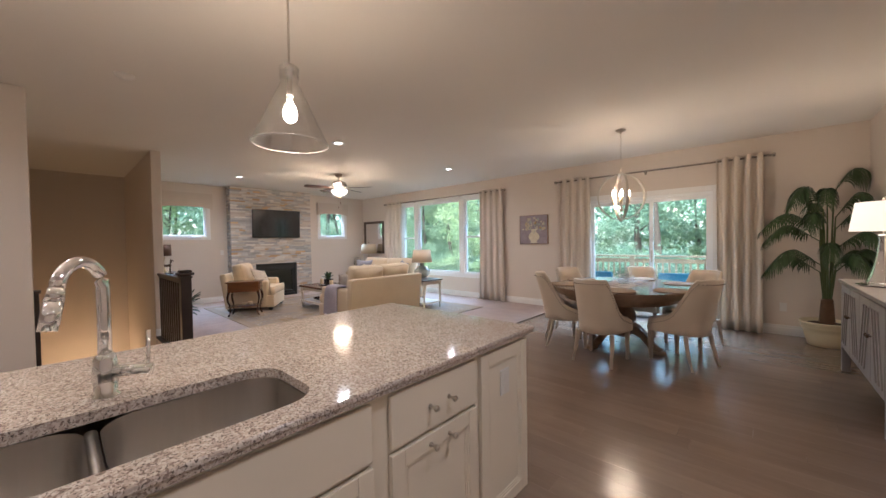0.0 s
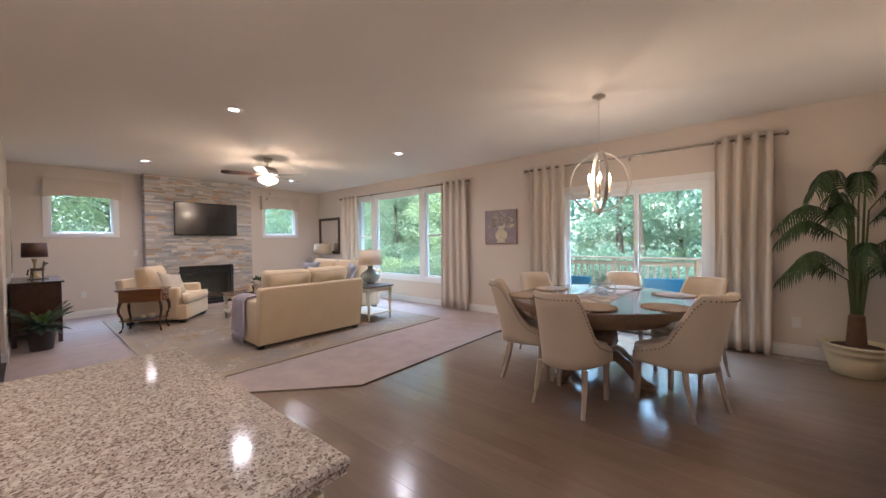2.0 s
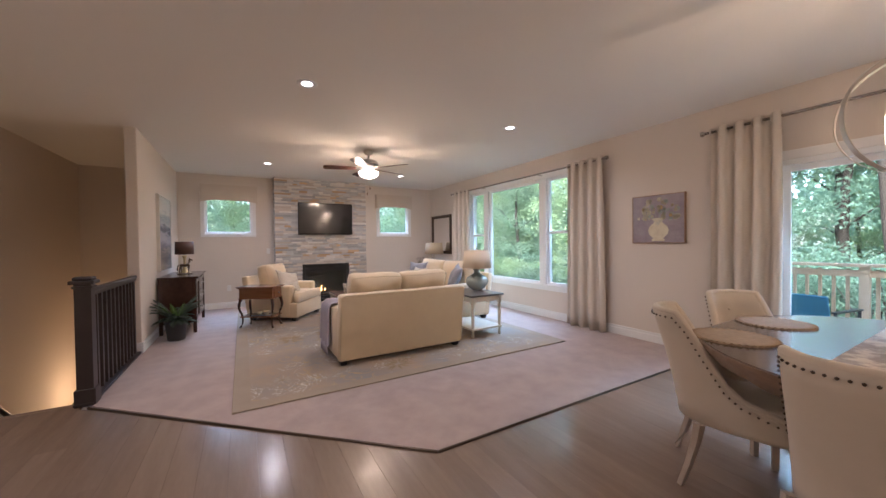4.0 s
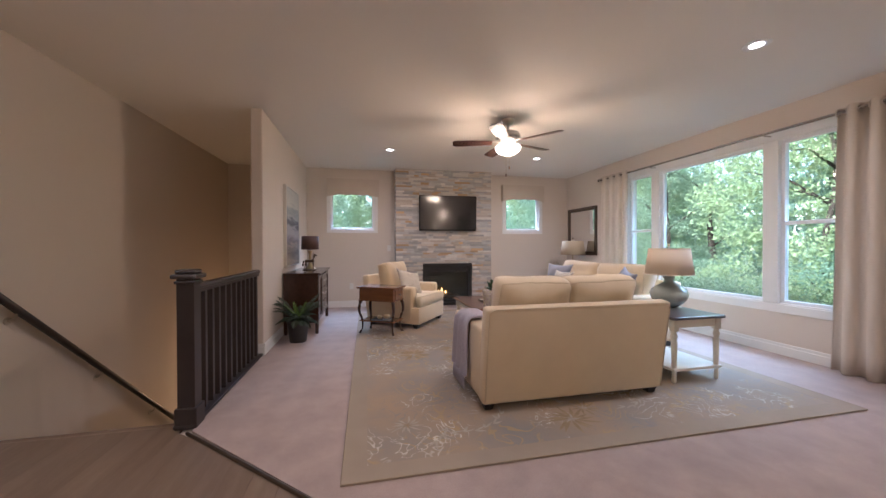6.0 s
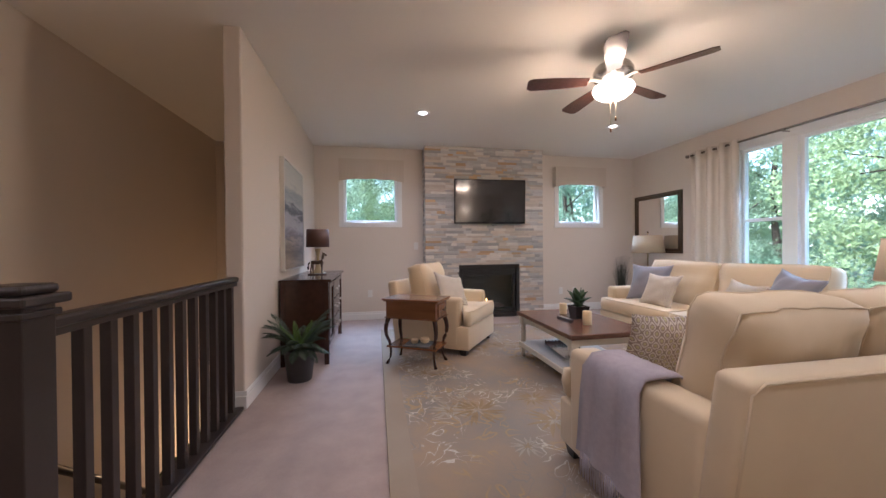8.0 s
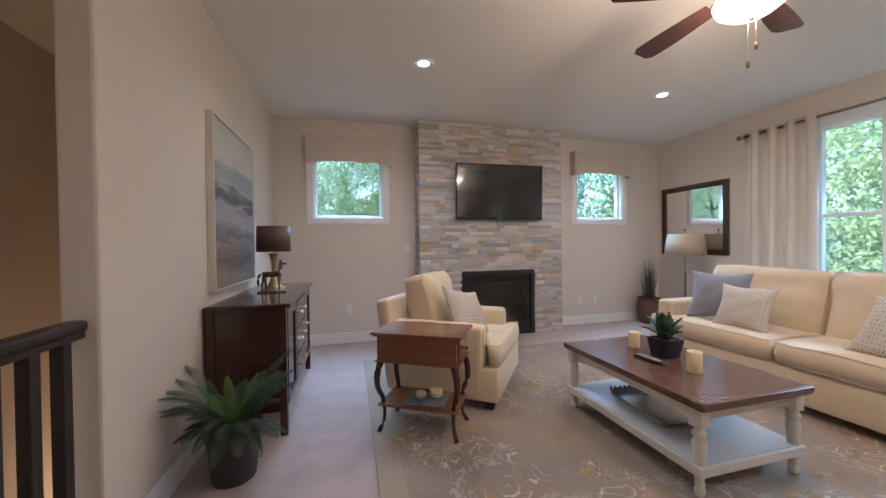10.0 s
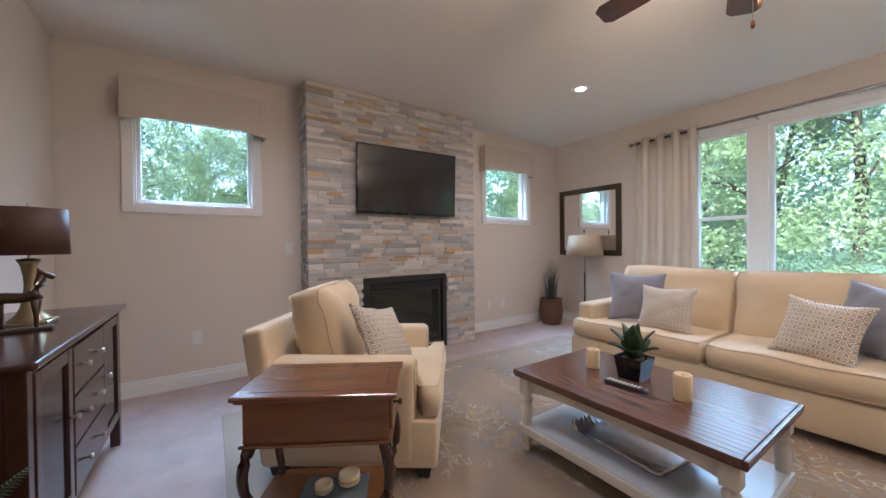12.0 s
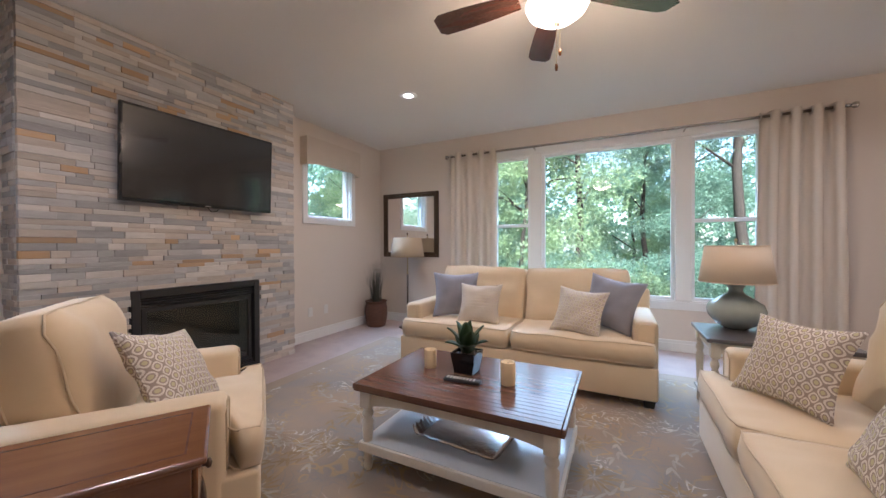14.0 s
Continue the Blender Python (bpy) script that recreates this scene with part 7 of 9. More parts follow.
def dining_chair(m, label):
    """Faces +y; the origin under the seat's middle."""
    c = thing("dining_chair", m, label, "dining chair", "dining chairs")
    W = 0.25
    bm = new_bm()
    outline = [(-0.236, 0.215), (-0.222, 0.235), (0.222, 0.235), (0.236, 0.215)]
    for k in range(17):
        a = (1 - k / 8) * 1.42
        outline.append((0.236 * math.sin(a) / math.sin(1.42), -0.225 + 0.53 * (1 - math.cos(a)) ** 1.25))
    lo = [bm.verts.new((-x, y, 0.338)) for x, y in outline]
    hi = [bm.verts.new((-x, y, 0.405)) for x, y in outline]
    bm.faces.new(lo)
    bm.faces.new(hi[::-1])
    for k in range(len(lo)):
        j = (k + 1) % len(lo)
        bm.faces.new((lo[j], lo[k], hi[k], hi[j]))
    bmesh.ops.recalc_face_normals(bm, faces=bm.faces)
    part("seat_frame", bm, M["linen"], c)
    bm = new_bm()
    pillow(bm, (0.44, 0.43, 0.11), None, edge=0.55, n=12, wob=0.004, seed=1, power=4, pinch=0.0)
    for v in bm.verts:
        if v.co.y < 0:
            v.co.x *= 1 - 0.42 * (-v.co.y / 0.215) ** 1.6
            v.co.y *= 0.92
    part("seat", bm, M["linen"], c, "", True, pose(0, 0.02, 0.435))
    # a curved shell: the back with wings running forward to the seat front
    bm = new_bm()
    n = 28
    cols = []

    def shell(u):
        """u from -1 to 1 round the back; gives the plan place, its outward way and the top height."""
        a = u * 1.42
        x = 0.262 * math.sin(a) / math.sin(1.42) if abs(u) < 2 else 0
        y = -0.255 + 0.56 * (1 - math.cos(a)) ** 1.25
        k = abs(u)
        if k < 0.50:
            top = 0.905
        elif k < 0.78:
            s = (k - 0.50) / 0.28
            top = 0.905 - 0.40 * (s * s * (3 - 2 * s))
        else:
            top = 0.505 - 0.075 * (k - 0.78) / 0.22
        return x, y, top
    rows_z = 7
    for thick in (0, 1):
        col = []
        for i in range(n + 1):
            u = 2 * i / n - 1
            x, y, top = shell(u)
            nx, ny = x * 1.3, -0.35
            if abs(u) > 0.5:
                nx, ny = (1.0 if u > 0 else -1.0), -0.25
            l = math.hypot(nx, ny) or 1
            off = 0.0 if thick else 0.042
            px, py = x - nx / l * off, y - ny / l * off
            c2 = []
            for j in range(rows_z + 1):
                t = j / rows_z
                z = 0.335 + (top - 0.335) * t
                rake = -0.13 * ((z - 0.335) / 0.57) ** 1.3
                flare = 1 + 0.0 * t
                c2.append(bm.verts.new((px * flare, py + rake, z)))
            col.append(c2)
        cols.append(col)
    inn, outw = cols
    for i in range(n):
        for j in range(rows_z):
            bm.faces.new((outw[i][j], outw[i + 1][j], outw[i + 1][j + 1], outw[i][j + 1]))
            bm.faces.new((inn[i][j], inn[i][j + 1], inn[i + 1][j + 1], inn[i + 1][j]))
        bm.faces.new((outw[i][rows_z], outw[i + 1][rows_z], inn[i + 1][rows_z], inn[i][rows_z]))
        bm.faces.new((outw[i][0], inn[i][0], inn[i + 1][0], outw[i + 1][0]))
    for i in (0, n):
        for j in range(rows_z):
            f = (outw[i][j], outw[i][j + 1], inn[i][j + 1], inn[i][j])
            bm.faces.new(f if i == 0 else f[::-1])
    tops = [(0.5 * (outw[i][rows_z].co + inn[i][rows_z].co)).copy() for i in range(n + 1)]
    outs = [outw[i][rows_z].co.copy() for i in range(n + 1)]
    back = part("backrest", bm, M["linen"], c, "", True)
    bm = new_bm()
    tube(bm, tops, 0.0205, 8)
    part("top_roll", bm, M["linen"], back, "", True)
    bm = new_bm()
    dense = []
    for a, b in zip(outs, outs[1:]):
        d = (b - a).length
        k = max(1, round(d / 0.03))
        dense += [a.lerp(b, s / k) for s in range(k)]
    lx = None
    for p in dense:
        if lx is not None and (p - lx).length < 0.024:
            continue
        lx = p
        q = p + Vector((0, 0, -0.026))
        out_dir = Vector((p.x * 1.3, -0.25 if abs(p.x) > 0.2 else -0.35, 0)).normalized()
        bmesh.ops.create_icosphere(bm, subdivisions=1, radius=0.0062, matrix=Matrix.Translation(q + out_dir * 0.001))
    tagged(part("nailheads", bm, M["bronze"], back, "dark bronze nailhead trim", True), kind="stuff")
    bm = new_bm()
    for i in range(3):
        for j in range(2):
            if i == 1 and j == 1:
                pass
            x, z = (-0.10 + 0.10 * i), 0.66 + 0.13 * j
            bmesh.ops.create_icosphere(bm, subdivisions=2, radius=0.010, matrix=Matrix.Translation((x, -0.255 - 0.13 * ((z - 0.335) / 0.57) ** 1.3 + 0.047 + 0.05 * abs(x), z)))
    tagged(part("tufting_buttons", bm, M["linen"], back, "", True), kind="stuff")
    for sx in (-1, 1):
        bm = new_bm()
        z = 0.337
        v = []
        for zz, w in ((z, 0.021), (0.0, 0.014)):
            v.append([bm.verts.new((sx * 0.205 + a * w, 0.205 + b * w, zz)) for a, b in ((-1, -1), (1, -1), (1, 1), (-1, 1))])
        bm.faces.new(v[0])
        bm.faces.new(v[1][::-1])
        for k in range(4):
            bm.faces.new((v[1][k], v[1][(k + 1) % 4], v[0][(k + 1) % 4], v[0][k]))
        part("front_leg", bm, M["whitewash"], c)
        bm = new_bm()
        tube(bm, [(sx * 0.185, -0.17, 0.337), (sx * 0.19, -0.185, 0.24), (sx * 0.197, -0.215, 0.12), (sx * 0.205, -0.255, 0.0)], lambda q: 0.026 - 0.010 * q, 4)
        part("back_leg", bm, M["whitewash"], c)
    return c


_chair = dining_chair(pose(-1.862, 4.60, 0, 0, 0, -5), "cream nailhead dining chair at the runner's near end")
for _x, _y, _a, _l in ((-1.17, 5.055, 62, "cream nailhead dining chair on the sideboard side of the table"),
                       (-2.42, 4.97, -62, "cream nailhead dining chair on the living room side of the table"),
                       (-2.50, 5.60, -125, "tufted cream dining chair at the table's far living room side"),
                       (-1.83, 6.13, 188, "tufted cream dining chair facing the kitchen across the table"),
                       (-1.16, 5.86, 155, "tufted cream dining chair beside the potted palm")):
    tagged(copy_thing(_chair, pose(_x, _y, 0, 0, 0, _a)), _l)


def table_setting():
    z = 0.7657
    r = thing("table_runner", pose(DC[0], DC[1], z), "beige scroll-printed runner hanging over the table edge", "table runner")
    bm = new_bm()
    a = radians(-8)
    half, w = 0.94, 0.19
    n = 44
    rows = []
    for off in (0.0, 0.0025):
        row = []
        for i in range(n + 1):
            s = -1.24 + 2.48 * i / n
            if abs(s) <= half:
                y, zz, out = s, 0.0, 0
            else:
                e = abs(s) - half
                y = math.copysign(half + min(e, 0.012) + 0.006, s)
                zz = -max(0, e - 0.006)
                out = 1
            ww = []
            for x in [q * w * (0.78 if out else 1.0) for q in (-1, -0.33, 0.33, 1)]:
                wave = 0.010 * math.sin(x * 25) * (1 if out else 0) * min(1, -zz * 6)
                ww.append(bm.verts.new((x, y + (math.copysign(off, s) if out else 0) + wave, zz + (0 if out else off))))
            row.append(ww)
        rows.append(row)
    for k, row in enumerate(rows):
        for i in range(n):
            for j in range(3):
                f = (row[i][j], row[i][j + 1], row[i + 1][j + 1], row[i + 1][j])
                bm.faces.new(f if k else f[::-1])
    for i in range(n):
        bm.faces.new((rows[0][i][0], rows[1][i][0], rows[1][i + 1][0], rows[0][i + 1][0]))
        bm.faces.new((rows[0][i][3], rows[0][i + 1][3], rows[1][i + 1][3], rows[1][i][3]))
    part("cloth", bm, M["runner"], r, "", True)
    r.matrix_basis = pose(DC[0], DC[1], z, 0, 0, 0)
    first = None
    for k, (x, y) in enumerate(((-1.72, 4.68), (-1.24, 5.02), (-2.43, 4.98), (-2.44, 5.58), (-1.80, 6.10), (-1.28, 5.78))):
        if k in (0, 4):
            zz = z + 0.003
        else:
            zz = z
        if first is None:
            p = thing("placemat", pose(x, y, zz), "round woven placemat with a ruffled rim", "placemat", "placemats")
            bm = new_bm()
            n = 120
            c = bm.verts.new((0, 0, 0.006))
            ring, rim, low = [], [], []
            for q in range(n):
                t = 2 * math.pi * q / n
                ring.append(bm.verts.new((0.155 * math.cos(t), 0.155 * math.sin(t), 0.006)))
                rr = 0.188 + 0.005 * math.sin(q * math.pi / 1.5)
                rim.append(bm.verts.new((rr * math.cos(t), rr * math.sin(t), 0.009 + 0.004 * math.cos(q * math.pi / 1.5))))
                low.append(bm.verts.new((rr * math.cos(t), rr * math.sin(t), 0.0)))
            for q in range(n):
                j = (q + 1) % n
                bm.faces.new((c, ring[q], ring[j]))
                bm.faces.new((ring[q], rim[q], rim[j], ring[j]))
                bm.faces.new((rim[q], low[q], low[j], rim[j]))
            bm.faces.new(low[::-1])
            part("mat", bm, M["placemat"], p)
            first = p
        else:
            copy_thing(first, pose(x, y, zz))
    o = thing("wire_orb", pose(-1.85, 5.44, z + 0.0025), "nickel wire knot ornament on the runner", "ornament")
    j = thing("glass_jar", pose(-1.85, 5.44, z + 0.003), "clear glass jar standing inside the wire ornament", "jar")
    bm = new_bm()
    wall = [(0.052, 0.0), (0.060, 0.006), (0.062, 0.03), (0.062, 0.145), (0.056, 0.165), (0.050, 0.172), (0.052, 0.178), (0.052, 0.198)]
    lathe(bm, wall + [(r - 0.003, q) for r, q in wall[:0:-1]] + [(0.0, 0.006)], 32)
    part("jar_body", bm, M["jarglass"], j, "", True).visible_shadow = False
    bm = new_bm()
    tube(bm, [(0.0515 * math.cos(t), 0.0515 * math.sin(t), 0.198) for t in [2 * math.pi * q / 32 for q in range(32)]], 0.0028, 6, True)
    part("jar_rim", bm, M["jarglass"], j, "", True)
    for k in range(7):
        bm = new_bm()
        m = Matrix.Translation((0, 0, 0.062)) @ Matrix.Rotation(k * 0.9, 4, "Z") @ Matrix.Rotation(0.35 + 0.25 * (k % 3), 4, "X")
        tube(bm, [m @ Vector((0.125 * math.cos(t), 0.125 * math.sin(t), 0.0)) * 1.0 for t in [2 * math.pi * q / 36 for q in range(36)]], 0.0028, 6, True)
        for v in bm.verts:
            v.co.z = max(0.003, v.co.z)
        part("wire_ring", bm, M["steel"], o, "", True)


table_setting()


# ---- palm and sideboard ----
def palm():
    p = thing("potted_palm", pose(0.07, 6.82, 0), "tall kentia palm in a cream ribbed pot", "plant")
    bm = new_bm()
    lathe(bm, [(0.16, 0.0), (0.17, 0.006), (0.205, 0.16), (0.21, 0.20), (0.222, 0.205), (0.228, 0.23), (0.232, 0.27), (0.246, 0.275), (0.25, 0.295), (0.236, 0.298), (0.228, 0.27), (0.0, 0.262)], 44)
    part("pot", bm, M["creampot"], p, "", True)
    bm = new_bm()
    lathe(bm, [(0.226, 0.263), (0.1, 0.275), (0.0, 0.28)], 24)
    part("soil", bm, M["soil"], p, "", True)
    bm = new_bm()
    prof = [(0.072, 0.26)]
    for k in range(9):
        prof += [(0.075 - 0.002 * k, 0.28 + 0.033 * k), (0.066 - 0.002 * k, 0.30 + 0.033 * k)]
    lathe(bm, prof + [(0.03, 0.60)], 16)
    part("trunk", bm, M["bark"], p, "", True)
    rr = random.Random(21)
    specs = [(224, 1.22, 0.78), (206, 1.14, 0.66), (42, 1.20, 0.56), (8, 1.15, 0.42), (300, 1.18, 0.55), (217, 1.66, 0.80), (180, 1.96, 0.34), (262, 1.94, 0.42), (328, 1.88, 0.42), (41, 2.20, 0.55), (120, 1.80, 0.25), (240, 1.66, 0.40), (196, 1.52, 0.62), (318, 1.42, 0.60), (268, 1.30, 0.52), (232, 1.98, 0.58), (22, 1.66, 0.40), (340, 1.22, 0.50)]
    for k, (az, top, reach) in enumerate(specs):
        reach *= 0.84
        a = radians(az)
        bm = new_bm()
        stem_top = top - (0.42 if top > 1.7 else 0.34)
        base = Vector((0.03 * math.cos(a), 0.03 * math.sin(a), 0.56))
        crown = Vector((0.07 * math.cos(a), 0.07 * math.sin(a), stem_top + 0.1))
        tube(bm, [base, base.lerp(crown, 0.5), crown], lambda t: 0.013 - 0.006 * t, 6)
        st = part("stalk", bm, mat_green, p, "", True)
        bm = new_bm()
        pts = []
        n = 14
        for i in range(n + 1):
            t = i / n
            r = reach * (t ** 0.9)
            z = (top - crown.z) * math.sin(min(1, t * 1.35) * math.pi / 2) - 0.30 * max(0, t - 0.45) ** 1.5 * 2.0
            pts.append(crown + Vector((r * math.cos(a), r * math.sin(a), z)))
        tube(bm, pts, lambda t: 0.006 - 0.004 * t, 5)
        side = Vector((-math.sin(a), math.cos(a), 0))
        L = 24
        for q in range(L):
            t = 0.15 + 0.85 * (q + 0.5) / L
            i = min(n - 1, int(t * n))
            f = t * n - i
            c = pts[i].lerp(pts[i + 1], f)
            tang = (pts[i + 1] - pts[i]).normalized()
            l = 0.215 * (math.sin(math.pi * min(1, 0.22 + t * 0.68)) ** 0.6) * rr.uniform(0.85, 1.1)
            for s in (-1, 1):
                d0 = (side * s * 0.75 + tang * 0.55).normalized()
                prev = None
                seg = 5
                for e in range(seg + 1):
                    v = e / seg
                    pos = c + d0 * l * 0.62 * math.sin(v * 1.35) + Vector((0, 0, -1)) * l * 0.80 * v ** 1.9
                    wd = tang * (0.0105 * math.sin(math.pi * min(1, 0.12 + v * 0.85)) ** 0.7 if e < seg else 0.0008)
                    cur = (bm.verts.new(pos - wd), bm.verts.new(pos + wd))
                    if prev:
                        bm.faces.new((prev[0], prev[1], cur[1], cur[0]))
                    prev = cur
        for v in bm.verts:
            v.co.y = min(v.co.y, YN - 6.82 - 0.012)
            v.co.x = min(v.co.x, XE - 0.07 - 0.012)
        part("frond", bm, M["leaf"], p)


mat_green = mat("palm_stalk", (0.10, 0.13, 0.045), (0.06, 0.085, 0.03), rough=0.5)
palm()


def sideboard():
    x0, x1, y1, y0, h = 0.06, 0.445, 5.78, 4.10, 0.91
    s = thing("sideboard", pose(0, 0, 0), "grey-washed sideboard with chevron batten doors", "sideboard")
    bm = new_bm()
    box(bm, (x0 - 0.02, y0 - 0.02, h - 0.03), (x1, y1 + 0.02, h), 0.006)
    part("top", bm, M["greywood"], s)
    bm = new_bm()
    box(bm, (x0 + 0.012, y0, 0.22), (x1 - 0.005, y1, h - 0.03), 0.004)
    part("body", bm, M["greywood"], s)
    for y in (y0, y1 - 0.06):
        for x in (x0 + 0.0, x1 - 0.065):
            bm = new_bm()
            box(bm, (x, y, 0), (x + 0.06, y + 0.06, 0.88 if x < x0 + 0.01 else 0.225), 0.004)
            part("leg", bm, M["greywood"], s)
    n = 4
    w = (y1 - y0 - 0.12) / n
    for k in range(n):
        a = y0 + 0.06 + w * k
        bm = new_bm()
        box(bm, (x0 - 0.002, a + 0.004, 0.25), (x0 + 0.0118, a + w - 0.004, h - 0.05), 0.003)
        d = part("door", bm, M["greywood"], s)
        lean = 1 if k % 2 else -1
        for q in range(3):
            bm = new_bm()
            c = a + w * (0.28 + 0.22 * q)
            m = Matrix.Translation((x0 - 0.006, c, 0.555)) @ Matrix.Rotation(radians(16 * lean), 4, "X")
            box(bm, (-0.004, -0.009, -0.26), (0.004, 0.009, 0.26), 0.002, m)
            part("batten", bm, M["greywood"], d)
        bm = new_bm()
        ky = a + (w - 0.03 if k % 2 == 0 else 0.03)
        lathe(bm, [(0.005, 0), (0.005, 0.012), (0.015, 0.018), (0.013, 0.028), (0.0, 0.031)], 14, pose(x0 - 0.002, ky, 0.60, 0, -90, 0))
        part("knob", bm, M["bronze"], d, "dark bronze knob", True)
    l = thing("table_lamp", pose(0.27, 5.48, h), "mercury glass lamp with a lit cream shade", "table lamp")
    bm = new_bm()
    lathe(bm, [(0.10, 0.0), (0.105, 0.012), (0.092, 0.03), (0.08, 0.06), (0.056, 0.16), (0.036, 0.28), (0.026, 0.39), (0.034, 0.425), (0.03, 0.44), (0.0, 0.44)], 36)
    part("base", bm, M["chrome"], l, "", True)
    bm = new_bm()
    lathe(bm, [(0.205, 0.47), (0.168, 0.73), (0.165, 0.73), (0.202, 0.47), (0.205, 0.47)], 44)
    sh = part("shade", bm, M["litshade"], l, "", True)
    sh.visible_shadow = False
    bm = new_bm()
    cyl(bm, (0, 0, 0.44), (0, 0, 0.75), 0.005, n=8)
    lathe(bm, [(0.0, 0.775), (0.009, 0.765), (0.009, 0.755), (0.0, 0.745)], 12)
    part("stem", bm, M["nickel"], l, "", True)
    t = thing("round_tray", pose(0.22, 5.20, h), "silver round tray on the sideboard", "tray")
    bm = new_bm()
    lathe(bm, [(0.0, 0.004), (0.12, 0.004), (0.145, 0.014), (0.15, 0.014), (0.13, 0.0), (0.0, 0.0)][::-1], 36)
    part("dish", bm, M["chrome"], t, "", True)


sideboard()


# ---- kitchen island ----
IX0, IX1, IY0, IY1, IZ = -2.50, -1.40, -1.60, 2.13, 0.915
SX0, SX1, SY0, SY1 = -1.86, -1.49, 0.20, 1.04


def rounded(x0, x1, y0, y1, r, n=6):
    pts = []
    for cx, cy, a0 in ((x1 - r, y1 - r, 0), (x0 + r, y1 - r, 90), (x0 + r, y0 + r, 180), (x1 - r, y0 + r, 270)):
        for k in range(n + 1):
            a = radians(a0 + 90 * k / n)
            pts.append((cx + r * math.cos(a), cy + r * math.sin(a)))
    return pts


def countertop():
    top = thing("island_countertop", pose(0, 0, 0), "speckled beige granite island worktop with an undermount cutout", "countertop")
    bm = new_bm()
    hole = rounded(SX0, SX1, SY0, SY1, 0.10)
    outer = []
    cx, cy = (SX0 + SX1) / 2, (SY0 + SY1) / 2
    X0, X1, Y0, Y1 = SX0 - 0.1, IX1, SY0 - 0.1, SY1 + 0.1
    n = len(hole)

    def ring_pt(p):
        dx, dy = p[0] - cx, p[1] - cy
        k = 1e9
        if dx > 1e-9:
            k = min(k, (X1 - cx) / dx)
        if dx < -1e-9:
            k = min(k, (X0 - cx) / dx)
        if dy > 1e-9:
            k = min(k, (Y1 - cy) / dy)
        if dy < -1e-9:
            k = min(k, (Y0 - cy) / dy)
        return (cx + dx * k, cy + dy * k)
    e = 0.008
    for z, up in ((IZ, True), (IZ - 0.032, False)):
        h = [bm.verts.new((x, y, z)) for x, y in hole]
        o = [bm.verts.new((*ring_pt(p), z)) for p in hole]
        corners = {}
        for k in range(n):
            j = (k + 1) % n
            a, b = o[k].co, o[j].co
            if abs(a.x - b.x) > 1e-5 and abs(a.y - b.y) > 1e-5:
                c = bm.verts.new((X1 if max(a.x, b.x) > X1 - 1e-4 else X0, Y1 if max(a.y, b.y) > Y1 - 1e-4 else Y0, z))
                f = [h[k], o[k], c, o[j], h[j]]
            else:
                f = [h[k], o[k], o[j], h[j]]
            bm.faces.new(f if up else f[::-1])
        for q in ((IX0, IY0, X0, IY1), (X0, IY0, IX1, Y0), (X0, Y1, IX1, IY1)):
            v = [bm.verts.new((q[0], q[1], z)), bm.verts.new((q[2], q[1], z)), bm.verts.new((q[2], q[3], z)), bm.verts.new((q[0], q[3], z))]
            bm.faces.new(v if up else v[::-1])
    part("slab", bm, M["granite"], top)
    bm = new_bm()
    a = [(x, y) for x, y in hole]
    for k in range(n):
        j = (k + 1) % n
        v = [bm.verts.new((*a[k], IZ)), bm.verts.new((*a[j], IZ)), bm.verts.new((*a[j], IZ - 0.032)), bm.verts.new((*a[k], IZ - 0.032))]
        bm.faces.new(v[::-1])
    part("cutout_edge", bm, M["granite"], top)
    bm = new_bm()
    prof = [(0, 0), (0.004, -0.004), (0.005, -0.014), (0.0, -0.022), (-0.002, -0.032)]
    for (p0, p1, nx, ny) in (((IX0, IY0), (IX1, IY0), 0, -1), ((IX1, IY0), (IX1, IY1), 1, 0), ((IX1, IY1), (IX0, IY1), 0, 1), ((IX0, IY1), (IX0, IY0), -1, 0)):
        dx, dy = (p1[0] - p0[0]), (p1[1] - p0[1])
        L = math.hypot(dx, dy)
        ux, uy = dx / L, dy / L
        rows = []
        for o_, dz in prof:
            rows.append([bm.verts.new((p0[0] + nx * o_ - ux * o_, p0[1] + ny * o_ - uy * o_, IZ + dz)), bm.verts.new((p1[0] + nx * o_ + ux * o_, p1[1] + ny * o_ + uy * o_, IZ + dz))])
        for r0, r1 in zip(rows, rows[1:]):
            bm.faces.new((r0[1], r0[0], r1[0], r1[1]))
    bmesh.ops.remove_doubles(bm, verts=bm.verts, dist=0.0002)
    bmesh.ops.recalc_face_normals(bm, faces=bm.faces)
    part("rounded_edge", bm, M["granite"], top)


countertop()


